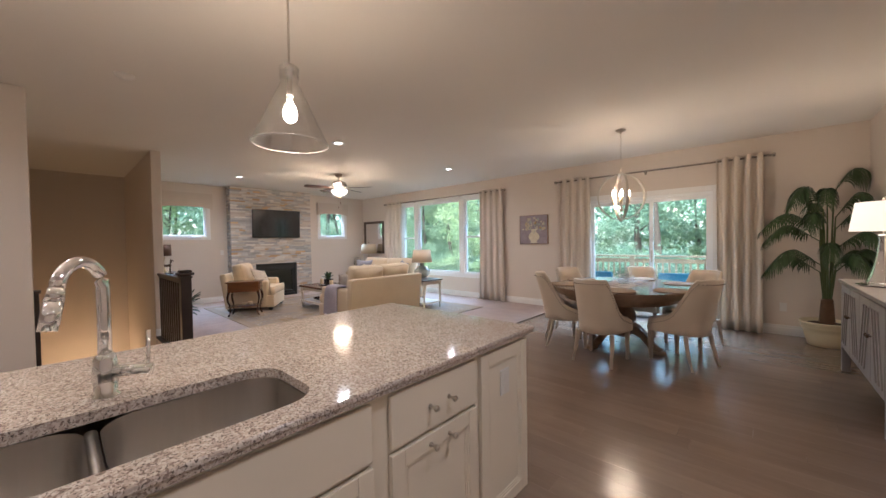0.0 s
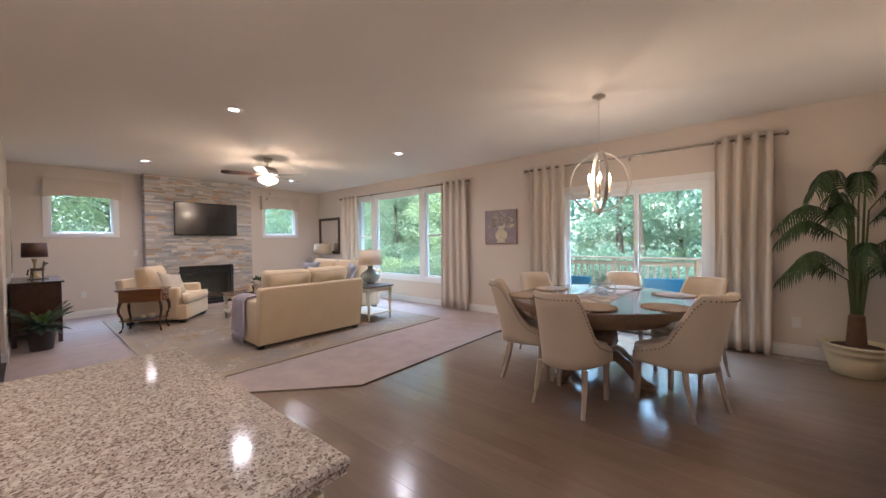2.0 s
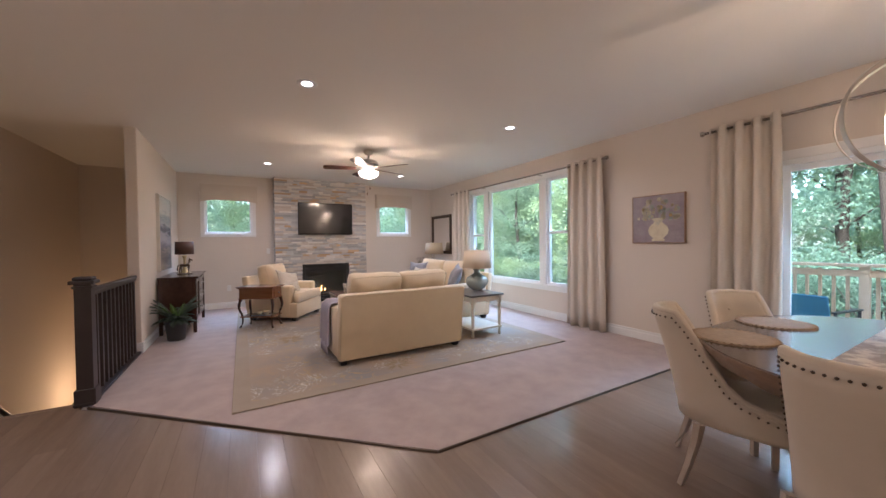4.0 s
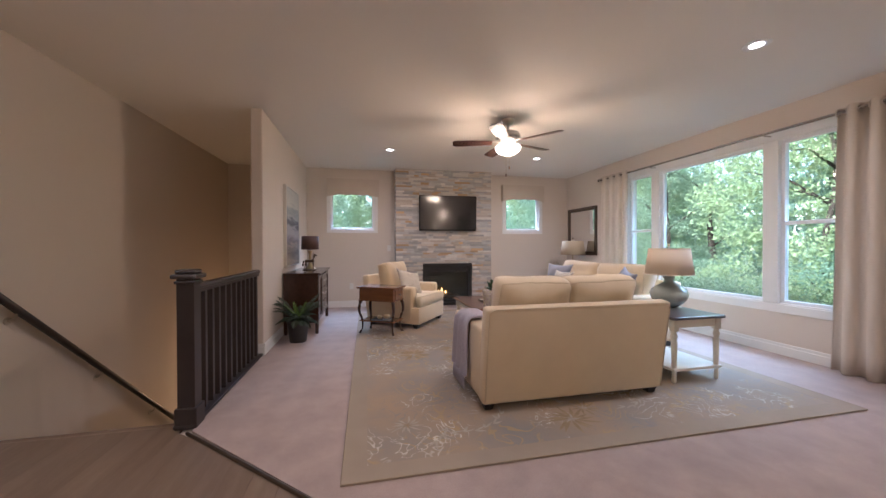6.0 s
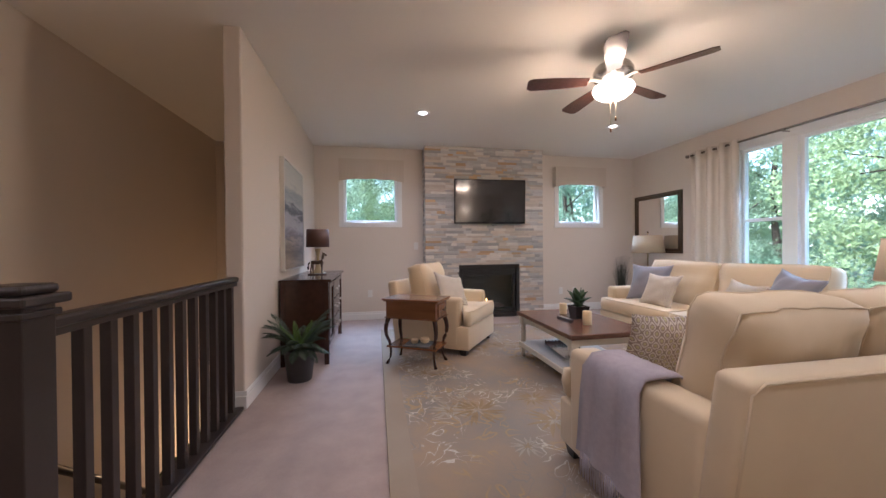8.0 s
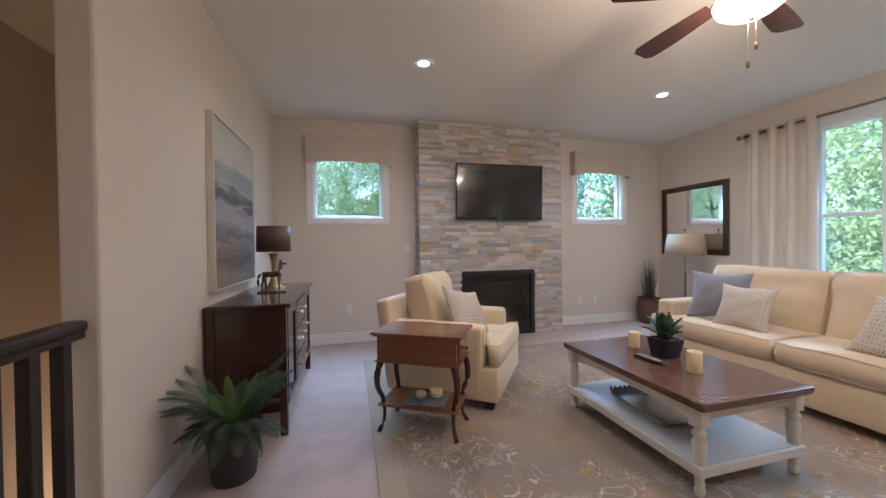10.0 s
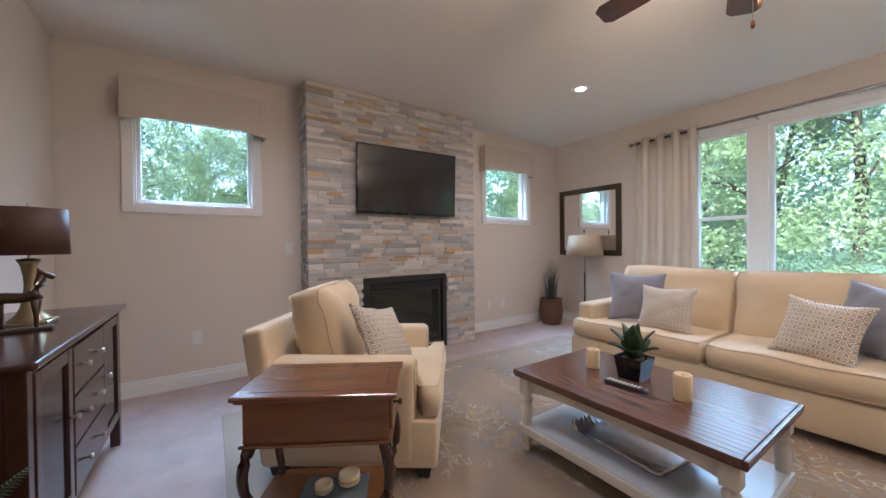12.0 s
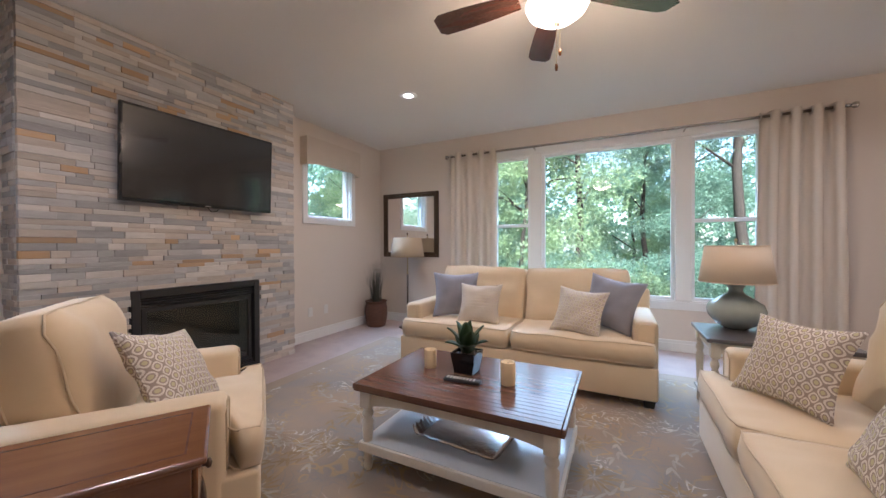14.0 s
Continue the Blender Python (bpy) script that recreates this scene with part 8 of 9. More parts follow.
def sink():
    s = thing("kitchen_sink", pose(0, 0, 0), "double-bowl stainless steel undermount sink", "sink")
    zr = IZ - 0.034
    sheet = mat("satin_sink_steel", (0.66, 0.63, 0.59), (0.46, 0.43, 0.40), rough=0.30, metal=1.0, scale=9, fine=50, stretch=(1, 1, 0.05), coarse=0.8)
    mid = SY0 + (SY1 - SY0) * 0.46
    bm = new_bm()
    out = rounded(SX0 - 0.02, SX1 + 0.02, SY0 - 0.02, SY1 + 0.02, 0.11)
    for y0, y1, first in ((SY0 + 0.004, mid - 0.014, 1), (mid + 0.014, SY1 - 0.004, 0)):
        pts = rounded(SX0 + 0.004, SX1 - 0.004, y0, y1, 0.09 if not first else 0.085, 8)
        cx, cy = (SX0 + SX1) / 2, (y0 + y1) / 2
        bm = new_bm()
        rings = []
        for sc, z in ((1.0, zr + 0.001), (0.985, zr - 0.02), (0.96, zr - 0.17), (0.90, zr - 0.195), (0.75, zr - 0.203), (0.12, zr - 0.208)):
            rings.append([bm.verts.new((cx + (x - cx) * sc, cy + (y - cy) * sc, z)) for x, y in pts])
        for a, b in zip(rings, rings[1:]):
            for k in range(len(pts)):
                j = (k + 1) % len(pts)
                bm.faces.new((a[k], b[k], b[j], a[j]))
        bm.faces.new(rings[-1][::-1])
        bmesh.ops.recalc_face_normals(bm, faces=bm.faces)
        for f in bm.faces:
            if f.normal.z < -0.5 and len(f.verts) > 10:
                f.normal_flip()
        bowl = part("bowl", bm, sheet, s, "", True)
        bm = new_bm()
        lathe(bm, [(0.045, 0.0), (0.055, 0.003), (0.05, 0.005), (0.035, 0.001), (0.0, 0.001)], 24, pose(cx, cy, zr - 0.206))
        part("drain", bm, M["chrome"], bowl, "", True)
    bm = new_bm()
    box(bm, (SX0 + 0.004, mid - 0.014, zr - 0.09), (SX1 - 0.004, mid + 0.014, zr - 0.012), 0.012)
    part("divider", bm, sheet, s, "", True)


sink()


def faucet():
    f = thing("kitchen_faucet", pose(-1.95, 0.625, IZ), "chrome high-arc pull-down kitchen faucet", "faucet")
    bm = new_bm()
    lathe(bm, [(0.031, 0.0), (0.031, 0.005), (0.024, 0.010), (0.030, 0.06), (0.027, 0.105), (0.022, 0.12), (0.016, 0.125), (0.0, 0.125)], 28)
    part("body", bm, M["chrome"], f, "", True)
    d = Vector((0.80, -0.60, 0)).normalized()
    pts = [Vector((0, 0, 0.12)), Vector((0, 0, 0.20)), Vector((0, 0, 0.30))]
    R = 0.074
    for k in range(13):
        a = math.pi - math.pi * 0.95 * k / 12
        pts.append(d * (R + R * math.cos(a)) + Vector((0, 0, 0.315 + R * math.sin(a))))
    bm = new_bm()
    tube(bm, pts, 0.0155, 16)
    part("spout", bm, M["chrome"], f, "", True)
    e = pts[-1]
    v = (pts[-1] - pts[-2]).normalized()
    bm = new_bm()
    cyl(bm, e - v * 0.002, e + v * 0.03, 0.0165, 0.018, 20)
    cyl(bm, e + v * 0.032, e + v * 0.10, 0.0185, 0.0175, 20)
    part("spray_head", bm, M["chrome"], f, "", True)
    h = Vector((0.60, 0.80, 0)).normalized()
    bm = new_bm()
    cyl(bm, Vector((0, 0, 0.07)) + h * 0.02, Vector((0, 0, 0.07)) + h * 0.115, 0.017, 0.0165, 20)
    tube(bm, [Vector((0, 0, 0.07)) + h * 0.105, Vector((0, 0, 0.10)) + h * 0.108, Vector((0, 0, 0.185)) + h * 0.110], 0.0055, 10)
    part("handle", bm, M["chrome"], f, "", True)


faucet()


def island():
    x0, x1, y0, y1 = IX0 + 0.30, IX1 - 0.035, IY0 + 0.03, IY1 - 0.035
    s = thing("kitchen_island", pose(0, 0, 0), "cream painted kitchen island with panelled doors and drawers", "kitchen island")
    bm = new_bm()
    zt = IZ - 0.033
    t = 0.02
    box(bm, (x0 + t, y0 + t, 0.10), (x1 - t, y1 - t, 0.12))
    part("bottom_panel", bm, M["cabinet"], s)
    for nm, lo, hi in (("back_panel", (x0, y0, 0.10), (x0 + t, y1, zt)), ("face_frame", (x1 - t, y0, 0.10), (x1, y1, zt)), ("side_panel", (x0 + t, y0, 0.10), (x1 - t, y0 + t, zt)), ("side_panel", (x0 + t, y1 - t, 0.10), (x1 - t, y1, zt))):
        bm = new_bm()
        box(bm, lo, hi)
        part(nm, bm, M["cabinet"], s)
    bm = new_bm()
    box(bm, (x0 + 0.05, y0 + 0.05, 0), (x1 - 0.07, y1 - 0.03, 0.10))
    part("toe_kick", bm, M["black"], s)

    def panel(a, b, z0, z1, nm, raised):
        bm = new_bm()
        if not raised:
            box(bm, (x1 + 0.0005, a, z0), (x1 + 0.019, b, z1), 0.005)
        else:
            w = 0.055
            for lo, hi in (((x1 + 0.0005, a, z0), (x1 + 0.020, a + w, z1)), ((x1 + 0.0005, b - w, z0), (x1 + 0.020, b, z1)), ((x1 + 0.0005, a + w, z0), (x1 + 0.0195, b - w, z0 + w)), ((x1 + 0.0005, a + w, z1 - w), (x1 + 0.0195, b - w, z1))):
                box(bm, lo, hi, 0.003)
        d = part(nm, bm, M["cabinet"], s)
        if raised:
            bm = new_bm()
            box(bm, (x1 + 0.0005, a + w, z0 + w), (x1 + 0.009, b - w, z1 - w))
            part("centre_panel", bm, M["cabinet"], d)
            for i, tt in ((0.0, 0.016), (0.010, 0.0125)):
                bm = new_bm()
                g = 0.010
                A, B, C, D = a + w + i, b - w - i, z0 + w + i, z1 - w - i
                for lo, hi in (((x1 + 0.0005, A, C), (x1 + tt, A + g, D)), ((x1 + 0.0005, B - g, C), (x1 + tt, B, D)), ((x1 + 0.0005, A + g, C), (x1 + tt, B - g, C + g)), ((x1 + 0.0005, A + g, D - g), (x1 + tt, B - g, D))):
                    box(bm, lo, hi, 0.003)
                part("bead_moulding", bm, M["cabinet"], d)
        return d

    def knob(parent, y, z):
        bm = new_bm()
        lathe(bm, [(0.009, 0), (0.009, 0.003), (0.0045, 0.007), (0.0045, 0.022), (0.010, 0.026), (0.0115, 0.033), (0.007, 0.038), (0.0, 0.039)], 16, pose(x1 + 0.0195, y, z, 0, 90, 0))
        part("knob", bm, M["nickel"], parent, "nickel knob", True)

    zd, zt2 = 0.675, zt - 0.022
    spans = [(1.71, y1 - 0.004, "panel"), (1.23, 1.68, "pull"), (0.62, 1.16, "sink"), (0.07, 0.61, "sink"), (-0.55, 0.02, "pull"), (-1.12, -0.58, "pull")]
    for a, b, kind in spans:
        if kind == "panel":
            panel(a, b, 0.125, zt2, "end_panel", True)
        elif kind == "pull":
            d = panel(a, b, zd + 0.008, zt2, "drawer", False)
            knob(d, (a + b) / 2 - 0.05, (zd + zt2) / 2)
            knob(d, (a + b) / 2 + 0.05, (zd + zt2) / 2)
            d = panel(a, b, 0.125, zd - 0.008, "door", True)
            knob(d, (a + b) / 2 - 0.05, zd - 0.045)
            knob(d, (a + b) / 2 + 0.05, zd - 0.045)
        else:
            panel(a, b, zd + 0.008, zt2, "false_drawer", False)
            d = panel(a, b, 0.125, zd - 0.008, "door", True)
            knob(d, b - 0.03 if a < 0.3 else a + 0.03, zd - 0.06)


island()
wall_plate(pose(-1.4255, 1.90, 0.70, 0, 0, 90), "white duplex outlet on the end panel of the kitchen island")


# ---- outdoors ----
M["grass"] = mat("forest_floor", (0.07, 0.10, 0.035), (0.045, 0.055, 0.025), rough=0.95, scale=1.2, fine=30, bump=0.8)
M["treebark"] = mat("tree_bark", (0.045, 0.036, 0.028), (0.022, 0.018, 0.014), rough=0.95, scale=6, fine=40, stretch=(3, 3, 1), bump=0.8)
M["treebark"].node_tree.nodes["Principled BSDF"].inputs["Specular IOR Level"].default_value = 0.1
M["deckwood"] = mat("treated_pine", (0.52, 0.38, 0.24), (0.42, 0.30, 0.185), rough=0.7, scale=4, fine=40, stretch=(1, 8, 8), bump=0.2)
M["bluesling"] = mat("blue_sling_cloth", (0.06, 0.25, 0.40), (0.05, 0.21, 0.35), rough=0.6, fine=200)


def leafmat(name, c1, c2):
    m = mat(name, c1, c2, rough=0.8, scale=0.8, fine=4, island=0.18, coarse=0.5)
    nt, L, b = tree_of(m)
    t = nt.nodes.new("ShaderNodeBsdfTranslucent")
    L.new(b.inputs["Base Color"].links[0].from_socket, t.inputs["Color"])
    x = nt.nodes.new("ShaderNodeMixShader")
    x.inputs[0].default_value = 0.6
    L.new(b.outputs[0], x.inputs[1])
    L.new(t.outputs[0], x.inputs[2])
    L.new(x.outputs[0], nt.nodes["Material Output"].inputs[0])
    return m


LEAVES = [leafmat("leaf_mid_green", (0.21, 0.29, 0.18), (0.15, 0.22, 0.14)), leafmat("leaf_light_green", (0.29, 0.37, 0.18), (0.22, 0.30, 0.15)), leafmat("leaf_blue_green", (0.19, 0.29, 0.19), (0.14, 0.23, 0.155))]

_ground = new_bm()
box(_ground, (-160, -160, -1.45), (160, 160, -1.25))
single("ground", _ground, M["grass"], "shaded green forest floor sloping round the house", kind="structure")


def leaves_mesh(name, centres, per, spread, size, rng):
    """Many small leaves round the given centres, as one mesh."""
    n = len(centres) * per
    c = np.repeat(np.array(centres, float), per, axis=0)
    rs = np.repeat(np.array([spread(k) for k in range(len(centres))], float), per)
    d = rng.normal(size=(n, 3))
    d /= np.linalg.norm(d, axis=1)[:, None] + 1e-9
    p = c + d * (rs * rng.random(n) ** 0.45)[:, None] * np.array([1, 1, 0.7])
    u = rng.normal(size=(n, 3))
    u /= np.linalg.norm(u, axis=1)[:, None]
    w = np.cross(u, rng.normal(size=(n, 3)))
    w /= np.linalg.norm(w, axis=1)[:, None]
    s = size * (0.6 + 0.8 * rng.random(n))[:, None]
    v = np.stack([p - u * s, p + w * s * 0.45 - u * s * 0.1, p + u * s, p - w * s * 0.45 - u * s * 0.1], axis=1).reshape(-1, 3)
    me = bpy.data.meshes.new(name)
    me.vertices.add(n * 4)
    me.vertices.foreach_set("co", v.ravel())
    me.loops.add(n * 4)
    me.loops.foreach_set("vertex_index", np.arange(n * 4))
    me.polygons.add(n)
    me.polygons.foreach_set("loop_start", np.arange(n) * 4)
    me.update(calc_edges=True)
    return me


def make_tree(seed, h, crown_r, crown_low, leaf, lsize, clumps, per, loc, label):
    rng = np.random.default_rng(seed)
    rr = random.Random(seed)
    t = thing("tree", pose(*loc), label, "tree", "trees round the house")
    bm = new_bm()
    lean = (rr.uniform(-0.5, 0.5), rr.uniform(-0.5, 0.5))
    spine = [Vector((lean[0] * k / 8 + 0.12 * math.sin(k + seed), lean[1] * k / 8 + 0.12 * math.cos(k * 1.3), h * 0.92 * k / 8)) for k in range(9)]
    tube(bm, spine, lambda q: 0.12 * (1 - 0.85 * q) * h / 10, 8)
    ends = []
    for k in range(13):
        q = rr.uniform(0.22, 0.95)
        i = min(7, int(q * 8))
        b = spine[i].lerp(spine[i + 1], q * 8 - i)
        a = rr.uniform(0, 6.283)
        l = crown_r * rr.uniform(0.5, 1.0) * (1.1 - 0.55 * q)
        e = b + Vector((math.cos(a) * l, math.sin(a) * l, l * rr.uniform(0.2, 0.7)))
        tube(bm, [b, b.lerp(e, 0.5) + Vector((0, 0, 0.15 * l)), e], lambda s: 0.045 * (1 - 0.8 * s), 5)
        ends += [tuple(e), tuple(b.lerp(e, 0.65))]
    part("trunk", bm, M["treebark"], t, "", True)
    cs = list(ends)
    while len(cs) < clumps:
        a, q = rr.uniform(0, 6.283), rr.random()
        z = h * (crown_low + (1 - crown_low) * q)
        r = crown_r * math.sqrt(rr.random()) * (0.45 + 0.75 * math.sin(math.pi * min(1, 0.15 + q * 0.85)))
        cs.append((r * math.cos(a) + lean[0] * q, r * math.sin(a) + lean[1] * q, z))
    me = leaves_mesh("crown", cs, per, lambda k: 0.45 + 0.4 * ((k * 7919) % 10) / 10, lsize, rng)
    me.materials.append(leaf)
    c = new("crown", me)
    c.parent = t
    tagged(c, kind="stuff")
    return t


_trees = [make_tree(1, 11, 2.6, 0.10, LEAVES[0], 0.052, 150, 200, (-13.5, 15.5, -1.3), "leafy deciduous tree with mid-green foliage"),
          make_tree(2, 12, 2.4, 0.25, LEAVES[2], 0.05, 150, 200, (-4.5, 17.5, -1.3), "tall slender tree with blue-green foliage"),
          make_tree(3, 8, 2.5, 0.05, LEAVES[1], 0.052, 150, 200, (-9.2, 14.0, -1.3), "low spreading tree with light green foliage"),
          make_tree(4, 13, 2.2, 0.45, LEAVES[0], 0.052, 120, 190, (0.5, 19.0, -1.3), "tall bare-stemmed tree with a high green crown")]
_rt = random.Random(31)
_spots = []
for _row, (_d0, _d1, _n) in enumerate(((13, 16, 7), (17, 22, 8), (23, 28, 7))):
    for _k in range(_n):
        _spots.append((-24 + 34 * (_k + _rt.uniform(0.15, 0.85)) / _n, _rt.uniform(_d0, _d1)))
for _d0, _d1, _n in ((-19, -16.5, 4), (-25, -20, 5), (-31, -26, 6)):
    for _k in range(_n):
        _spots.append((_rt.uniform(_d0, _d1), -8 + 24 * (_k + _rt.uniform(0.2, 0.8)) / _n))
for _x, _y in _spots:
    _i = _rt.choice((0, 1, 2, 2, 3, 0))
    _c = copy_thing(_trees[_i], pose(_x, _y, -1.3 - _rt.uniform(0, 0.5), 0, 0, _rt.uniform(0, 360)))
    _s = _rt.uniform(0.8, 1.15)
    _c.scale = (_s, _s, _s)


def make_bush(seed, r, h, leaf, loc, label):
    rng = np.random.default_rng(seed)
    rr = random.Random(seed)
    t = thing("bush", pose(*loc), label, "bush", "bushes at the wood's edge")
    bm = new_bm()
    cs = []
    for k in range(9):
        a = rr.uniform(0, 6.283)
        l = r * rr.uniform(0.3, 0.9)
        e = Vector((l * math.cos(a), l * math.sin(a), h * rr.uniform(0.5, 0.95)))
        tube(bm, [(0, 0, 0), e * 0.5 + Vector((0, 0, 0.2)), e], lambda s: 0.025 * (1 - 0.8 * s), 5)
        cs.append(tuple(e))
    part("stems", bm, M["treebark"], t, "", True)
    for k in range(36):
        a, q = rr.uniform(0, 6.283), rr.random()
        z = h * q
        rad = r * math.sqrt(rr.random()) * math.sqrt(max(0.05, 1 - q * q * 0.8))
        cs.append((rad * math.cos(a), rad * math.sin(a), z))
    me = leaves_mesh("foliage", cs, 170, lambda k: 0.28 + 0.2 * ((k * 31) % 7) / 7, 0.036, rng)
    me.materials.append(leaf)
    c = new("foliage", me)
    c.parent = t
    tagged(c, kind="stuff")
    return t


_bushes = [make_bush(11, 1.4, 1.9, LEAVES[1], (-8.0, 11.6, -1.3), "dense light green shrub at the wood's edge"),
           make_bush(12, 1.6, 2.4, LEAVES[2], (-5.6, 12.2, -1.3), "dense blue-green shrub at the wood's edge"),
           make_bush(13, 1.2, 1.6, LEAVES[0], (-10.6, 11.4, -1.3), "low mid-green shrub at the wood's edge")]
for _k in range(40):
    if _k < 26:
        _x, _y = -20 + 26 * (_k + _rt.uniform(0, 1)) / 26, _rt.uniform(11.3, 14.5)
    else:
        _x, _y = _rt.uniform(-17, -14), -7 + 22 * (_k - 26 + _rt.uniform(0, 1)) / 14
    copy_thing(_rt.choice(_bushes), pose(_x, _y, -1.35, 0, 0, _rt.uniform(0, 360)))


def far_woods():
    """The woods behind the nearest trees, closing the view."""
    rng = np.random.default_rng(77)
    rr = random.Random(77)
    cs = []
    for k in range(620):
        a = radians(rr.uniform(20, 250))
        d = rr.uniform(33, 46)
        top = 9.0 + 3.0 * noise.noise(Vector((a * 3, 0, 0))) + 1.5 * noise.noise(Vector((a * 11, 2, 0)))
        cs.append((-5 + d * math.cos(a), 2 + d * math.sin(a), rr.uniform(-1.2, top)))
    me = leaves_mesh("far_woods", cs, 110, lambda k: 2.6, 0.34, rng)
    me.materials.append(LEAVES[2])
    tagged(new("far_woods", me), "distant green woods behind the nearest trees", kind="backdrop")["kind"] = "stuff"


far_woods()


def deck():
    d = thing("deck", pose(0, 0, 0), "treated pine deck with a square-baluster railing outside the sliding door", "deck")
    x0, x1, y0, y1, z = -4.2, 1.6, 7.335, 9.55, -0.10
    w = 0.14
    n = int((y1 - y0) / w)
    for k in range(n):
        bm = new_bm()
        box(bm, (x0, y0 + k * w + 0.003, z - 0.03), (x1, y0 + (k + 1) * w - 0.003, z), 0.003, seg=1)
        part("board", bm, M["deckwood"], d)
    bm = new_bm()
    box(bm, (x0, y1 - 0.05, z - 0.27), (x1, y1 - 0.01, z - 0.031))
    part("rim_joist", bm, M["deckwood"], d)
    for k in range(5):
        x = x0 + 0.05 + (x1 - x0 - 0.1) * k / 4
        bm = new_bm()
        box(bm, (x - 0.045, y1 - 0.10, -1.3), (x + 0.045, y1 - 0.01 + 0.0, 0.93), 0.004)
        part("post", bm, M["deckwood"], d)
    bm = new_bm()
    box(bm, (x0, y1 - 0.125, 0.93), (x1, y1 + 0.015, 0.968), 0.004)
    part("top_rail", bm, M["deckwood"], d)
    for z2 in (0.80, 0.0):
        bm = new_bm()
        box(bm, (x0, y1 - 0.075, z2), (x1, y1 - 0.037, z2 + 0.085), 0.003)
        part("cross_rail", bm, M["deckwood"], d)
    m = 46
    for k in range(m):
        x = x0 + (x1 - x0) * (k + 0.5) / m
        bm = new_bm()
        box(bm, (x - 0.017, y1 - 0.036, -0.02), (x + 0.017, y1 - 0.004, 0.90), 0.002, seg=1)
        part("baluster", bm, M["deckwood"], d)


deck()


def deck_chair(m, label):
    c = thing("deck_chair", m, label, "deck chair", "deck chairs")
    bm = new_bm()
    box(bm, (-0.27, -0.26, 0.38), (0.27, 0.26, 0.41), 0.01)
    part("seat", bm, M["bluesling"], c)
    bm = new_bm()
    box(bm, (-0.27, -0.015, 0), (0.27, 0.015, 0.42), 0.012, Matrix.Translation((0, -0.27, 0.38)) @ Matrix.Rotation(radians(12), 4, "X"))
    part("backrest", bm, M["bluesling"], c)
    for sx in (-1, 1):
        for sy in (-1, 1):
            bm = new_bm()
            cyl(bm, (sx * 0.28, sy * 0.24, 0), (sx * 0.28, sy * 0.24, 0.60 if sy > 0 else 0.62), 0.014, n=10)
            part("leg", bm, M["black"], c)
        bm = new_bm()
        box(bm, (sx * 0.28 - 0.025, -0.27, 0.60), (sx * 0.28 + 0.025, 0.27, 0.62), 0.006)
        part("armrest", bm, M["black"], c)
    return c


_dc = deck_chair(pose(-1.78, 8.55, -0.10, 0, 0, 15), "blue sling deck chair by the deck railing")
tagged(copy_thing(_dc, pose(-2.92, 8.35, -0.10, 0, 0, -10)), "blue sling deck chair at the window side of the deck")


# ---- floor boards ----
def hexa(name, pts, z0, z1, material, parent, shift, kind=""):
    """A slab with a four-cornered outline; its texture is moved by the shift."""
    me = bpy.data.meshes.new(name)
    v = [(x - shift[0], y - shift[1], z - shift[2]) for z in (z0, z1) for x, y in pts]
    me.from_pydata(v, [], [(3, 2, 1, 0), (4, 5, 6, 7), (0, 1, 5, 4), (1, 2, 6, 5), (2, 3, 7, 6), (3, 0, 4, 7)])
    me.materials.append(material)
    ob = new(name, me)
    ob.parent = parent
    ob.location = shift
    return ob


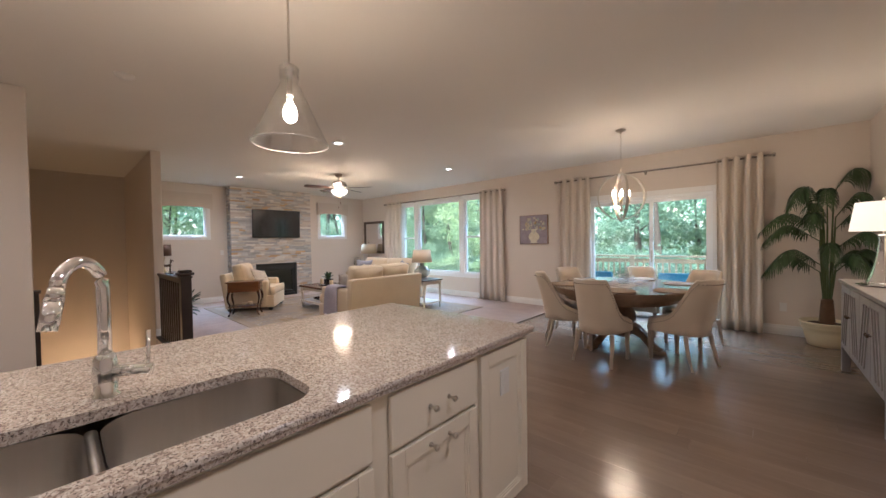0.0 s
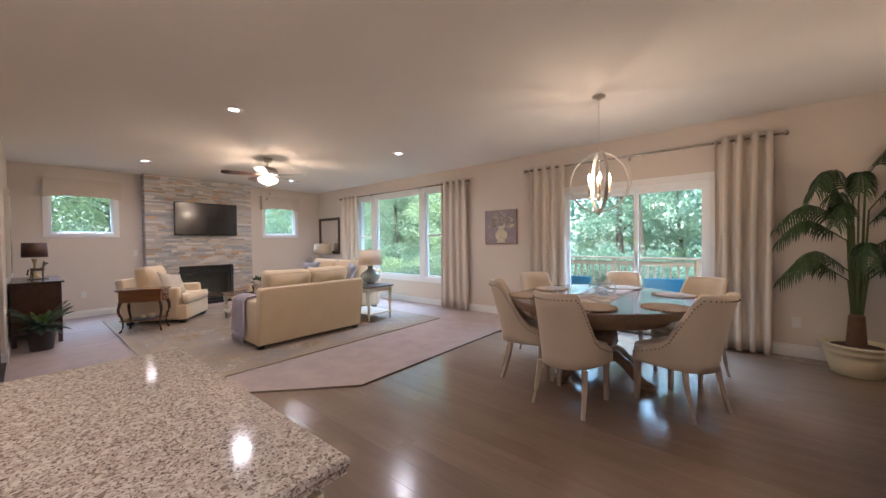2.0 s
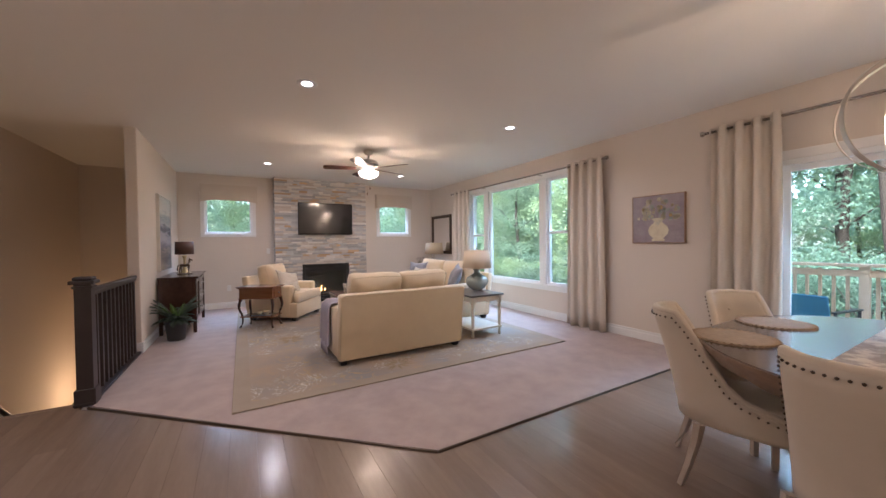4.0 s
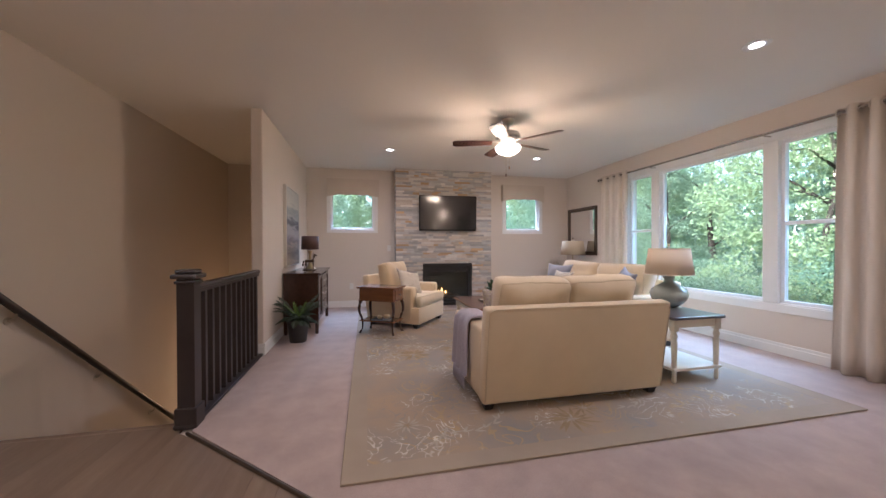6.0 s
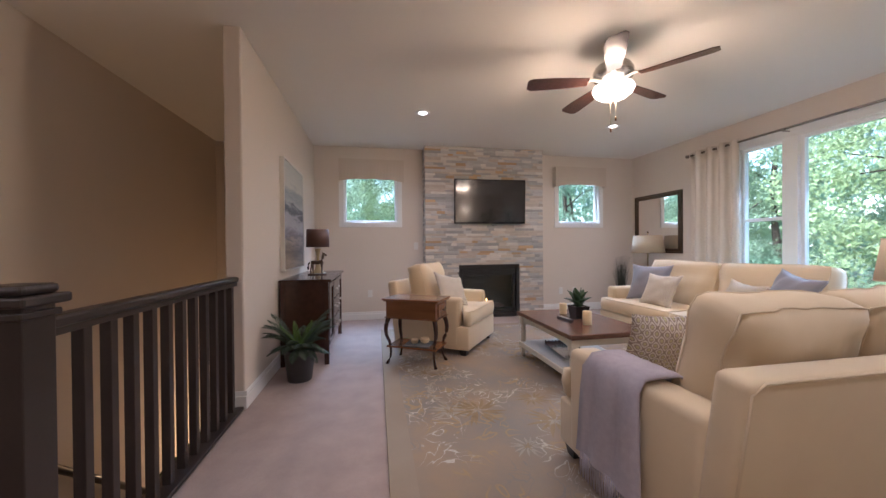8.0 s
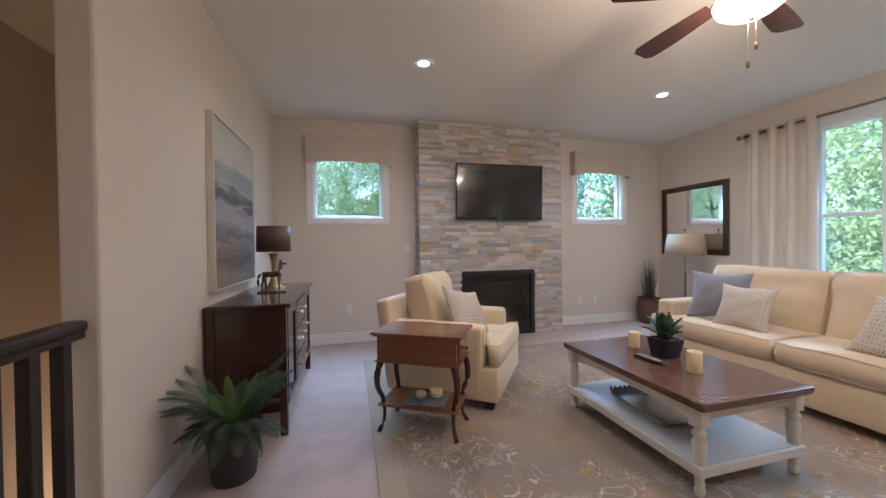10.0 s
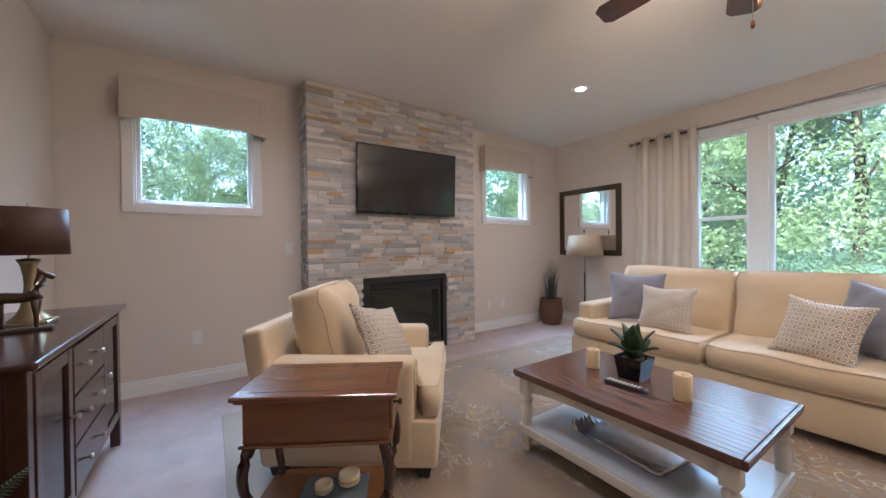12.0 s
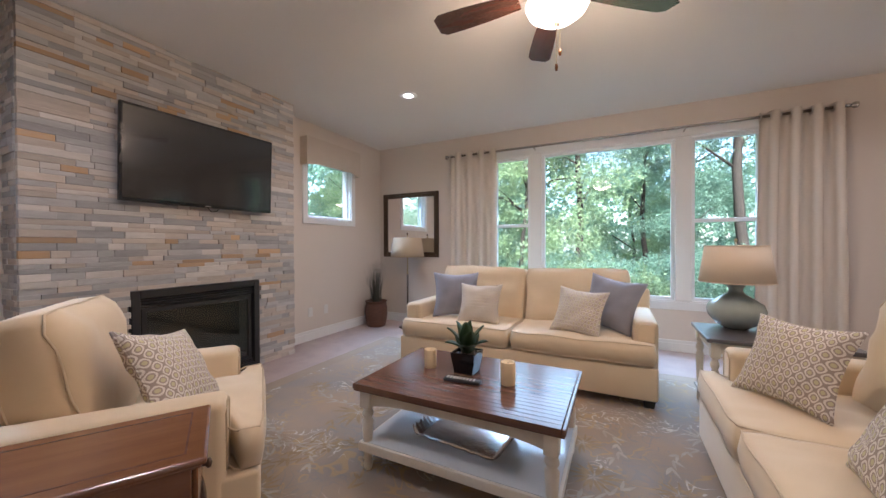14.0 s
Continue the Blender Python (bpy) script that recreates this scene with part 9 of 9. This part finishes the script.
def floor_boards():
    f = tagged(new("floor_hardwood"), "brown hardwood plank floor in dining area and kitchen", kind="structure")
    rr = random.Random(14)
    w = 0.152
    y = YS
    while y < YN - 0.01:
        y1 = min(y + w, YN)
        xa, xb = carpet_edge(y), carpet_edge(y1)
        if y < BY0 < y1:
            xa, xb = BX0, carpet_edge(y1)
        x = max(xa, xb)
        first = True
        edge = rr.uniform(0.6, 1.9)
        while x < XE - 0.005 or first:
            nx = min(XE, x + (edge if first else rr.uniform(1.3, 2.1)))
            if XE - nx < 0.3:
                nx = XE
            l0, l1 = (xa, xb) if first else (x, x)
            g = 0.0004
            hexa("plank", [(l0 + g, y + g), (nx - g, y + g), (nx - g, y1 - g), (l1 + g, y1 - g)], -0.014, 0.0, M["plank"], f, (rr.uniform(-30, 30), rr.uniform(-30, 30), rr.uniform(-5, 5)))
            x = nx
            first = False
        y = y1


floor_boards()


# ---- ledger stones ----
def lay_stones():
    layout = stone_layout()
    face = [s for s in layout if s[0] == "face" and 0.9 < s[3] < 2.4]
    picked = set(id(s) for s in face[:300])
    joined = [new_bm() for _ in range(4)]
    rr = random.Random(6)
    for s in layout:
        if id(s) in picked:
            pl, a, b, z0, z1, d, kind = s
            sh = (rr.uniform(-9, 9), rr.uniform(-9, 9), rr.uniform(-9, 9))
            me = bpy.data.meshes.new("stone")
            e = 0.0022
            v = [(-0.031, a, z0), (-0.031, b, z0), (-0.031, b, z1), (-0.031, a, z1), (d - e, a, z0), (d - e, b, z0), (d - e, b, z1), (d - e, a, z1),
                 (d, a + e, z0 + e), (d + rr.uniform(-0.003, 0.002), b - e, z0 + e), (d, b - e, z1 - e), (d + rr.uniform(-0.003, 0.002), a + e, z1 - e)]
            v = [(x - sh[0], y - sh[1], z - sh[2]) for x, y, z in v]
            me.from_pydata(v, [], [(0, 3, 2, 1), (0, 1, 5, 4), (1, 2, 6, 5), (2, 3, 7, 6), (3, 0, 4, 7), (4, 5, 9, 8), (5, 6, 10, 9), (6, 7, 11, 10), (7, 4, 8, 11), (8, 9, 10, 11)])
            me.materials.append(STONE_MATS[kind])
            ob = new("stone", me)
            ob.parent = FIREPLACE
            ob.location = sh
        else:
            stone_box(joined[s[6]], s)
    for k, bm in enumerate(joined):
        tagged(part("ledger_facing", bm, STONE_MATS_ISLAND[k], FIREPLACE), kind="stuff")


lay_stones()
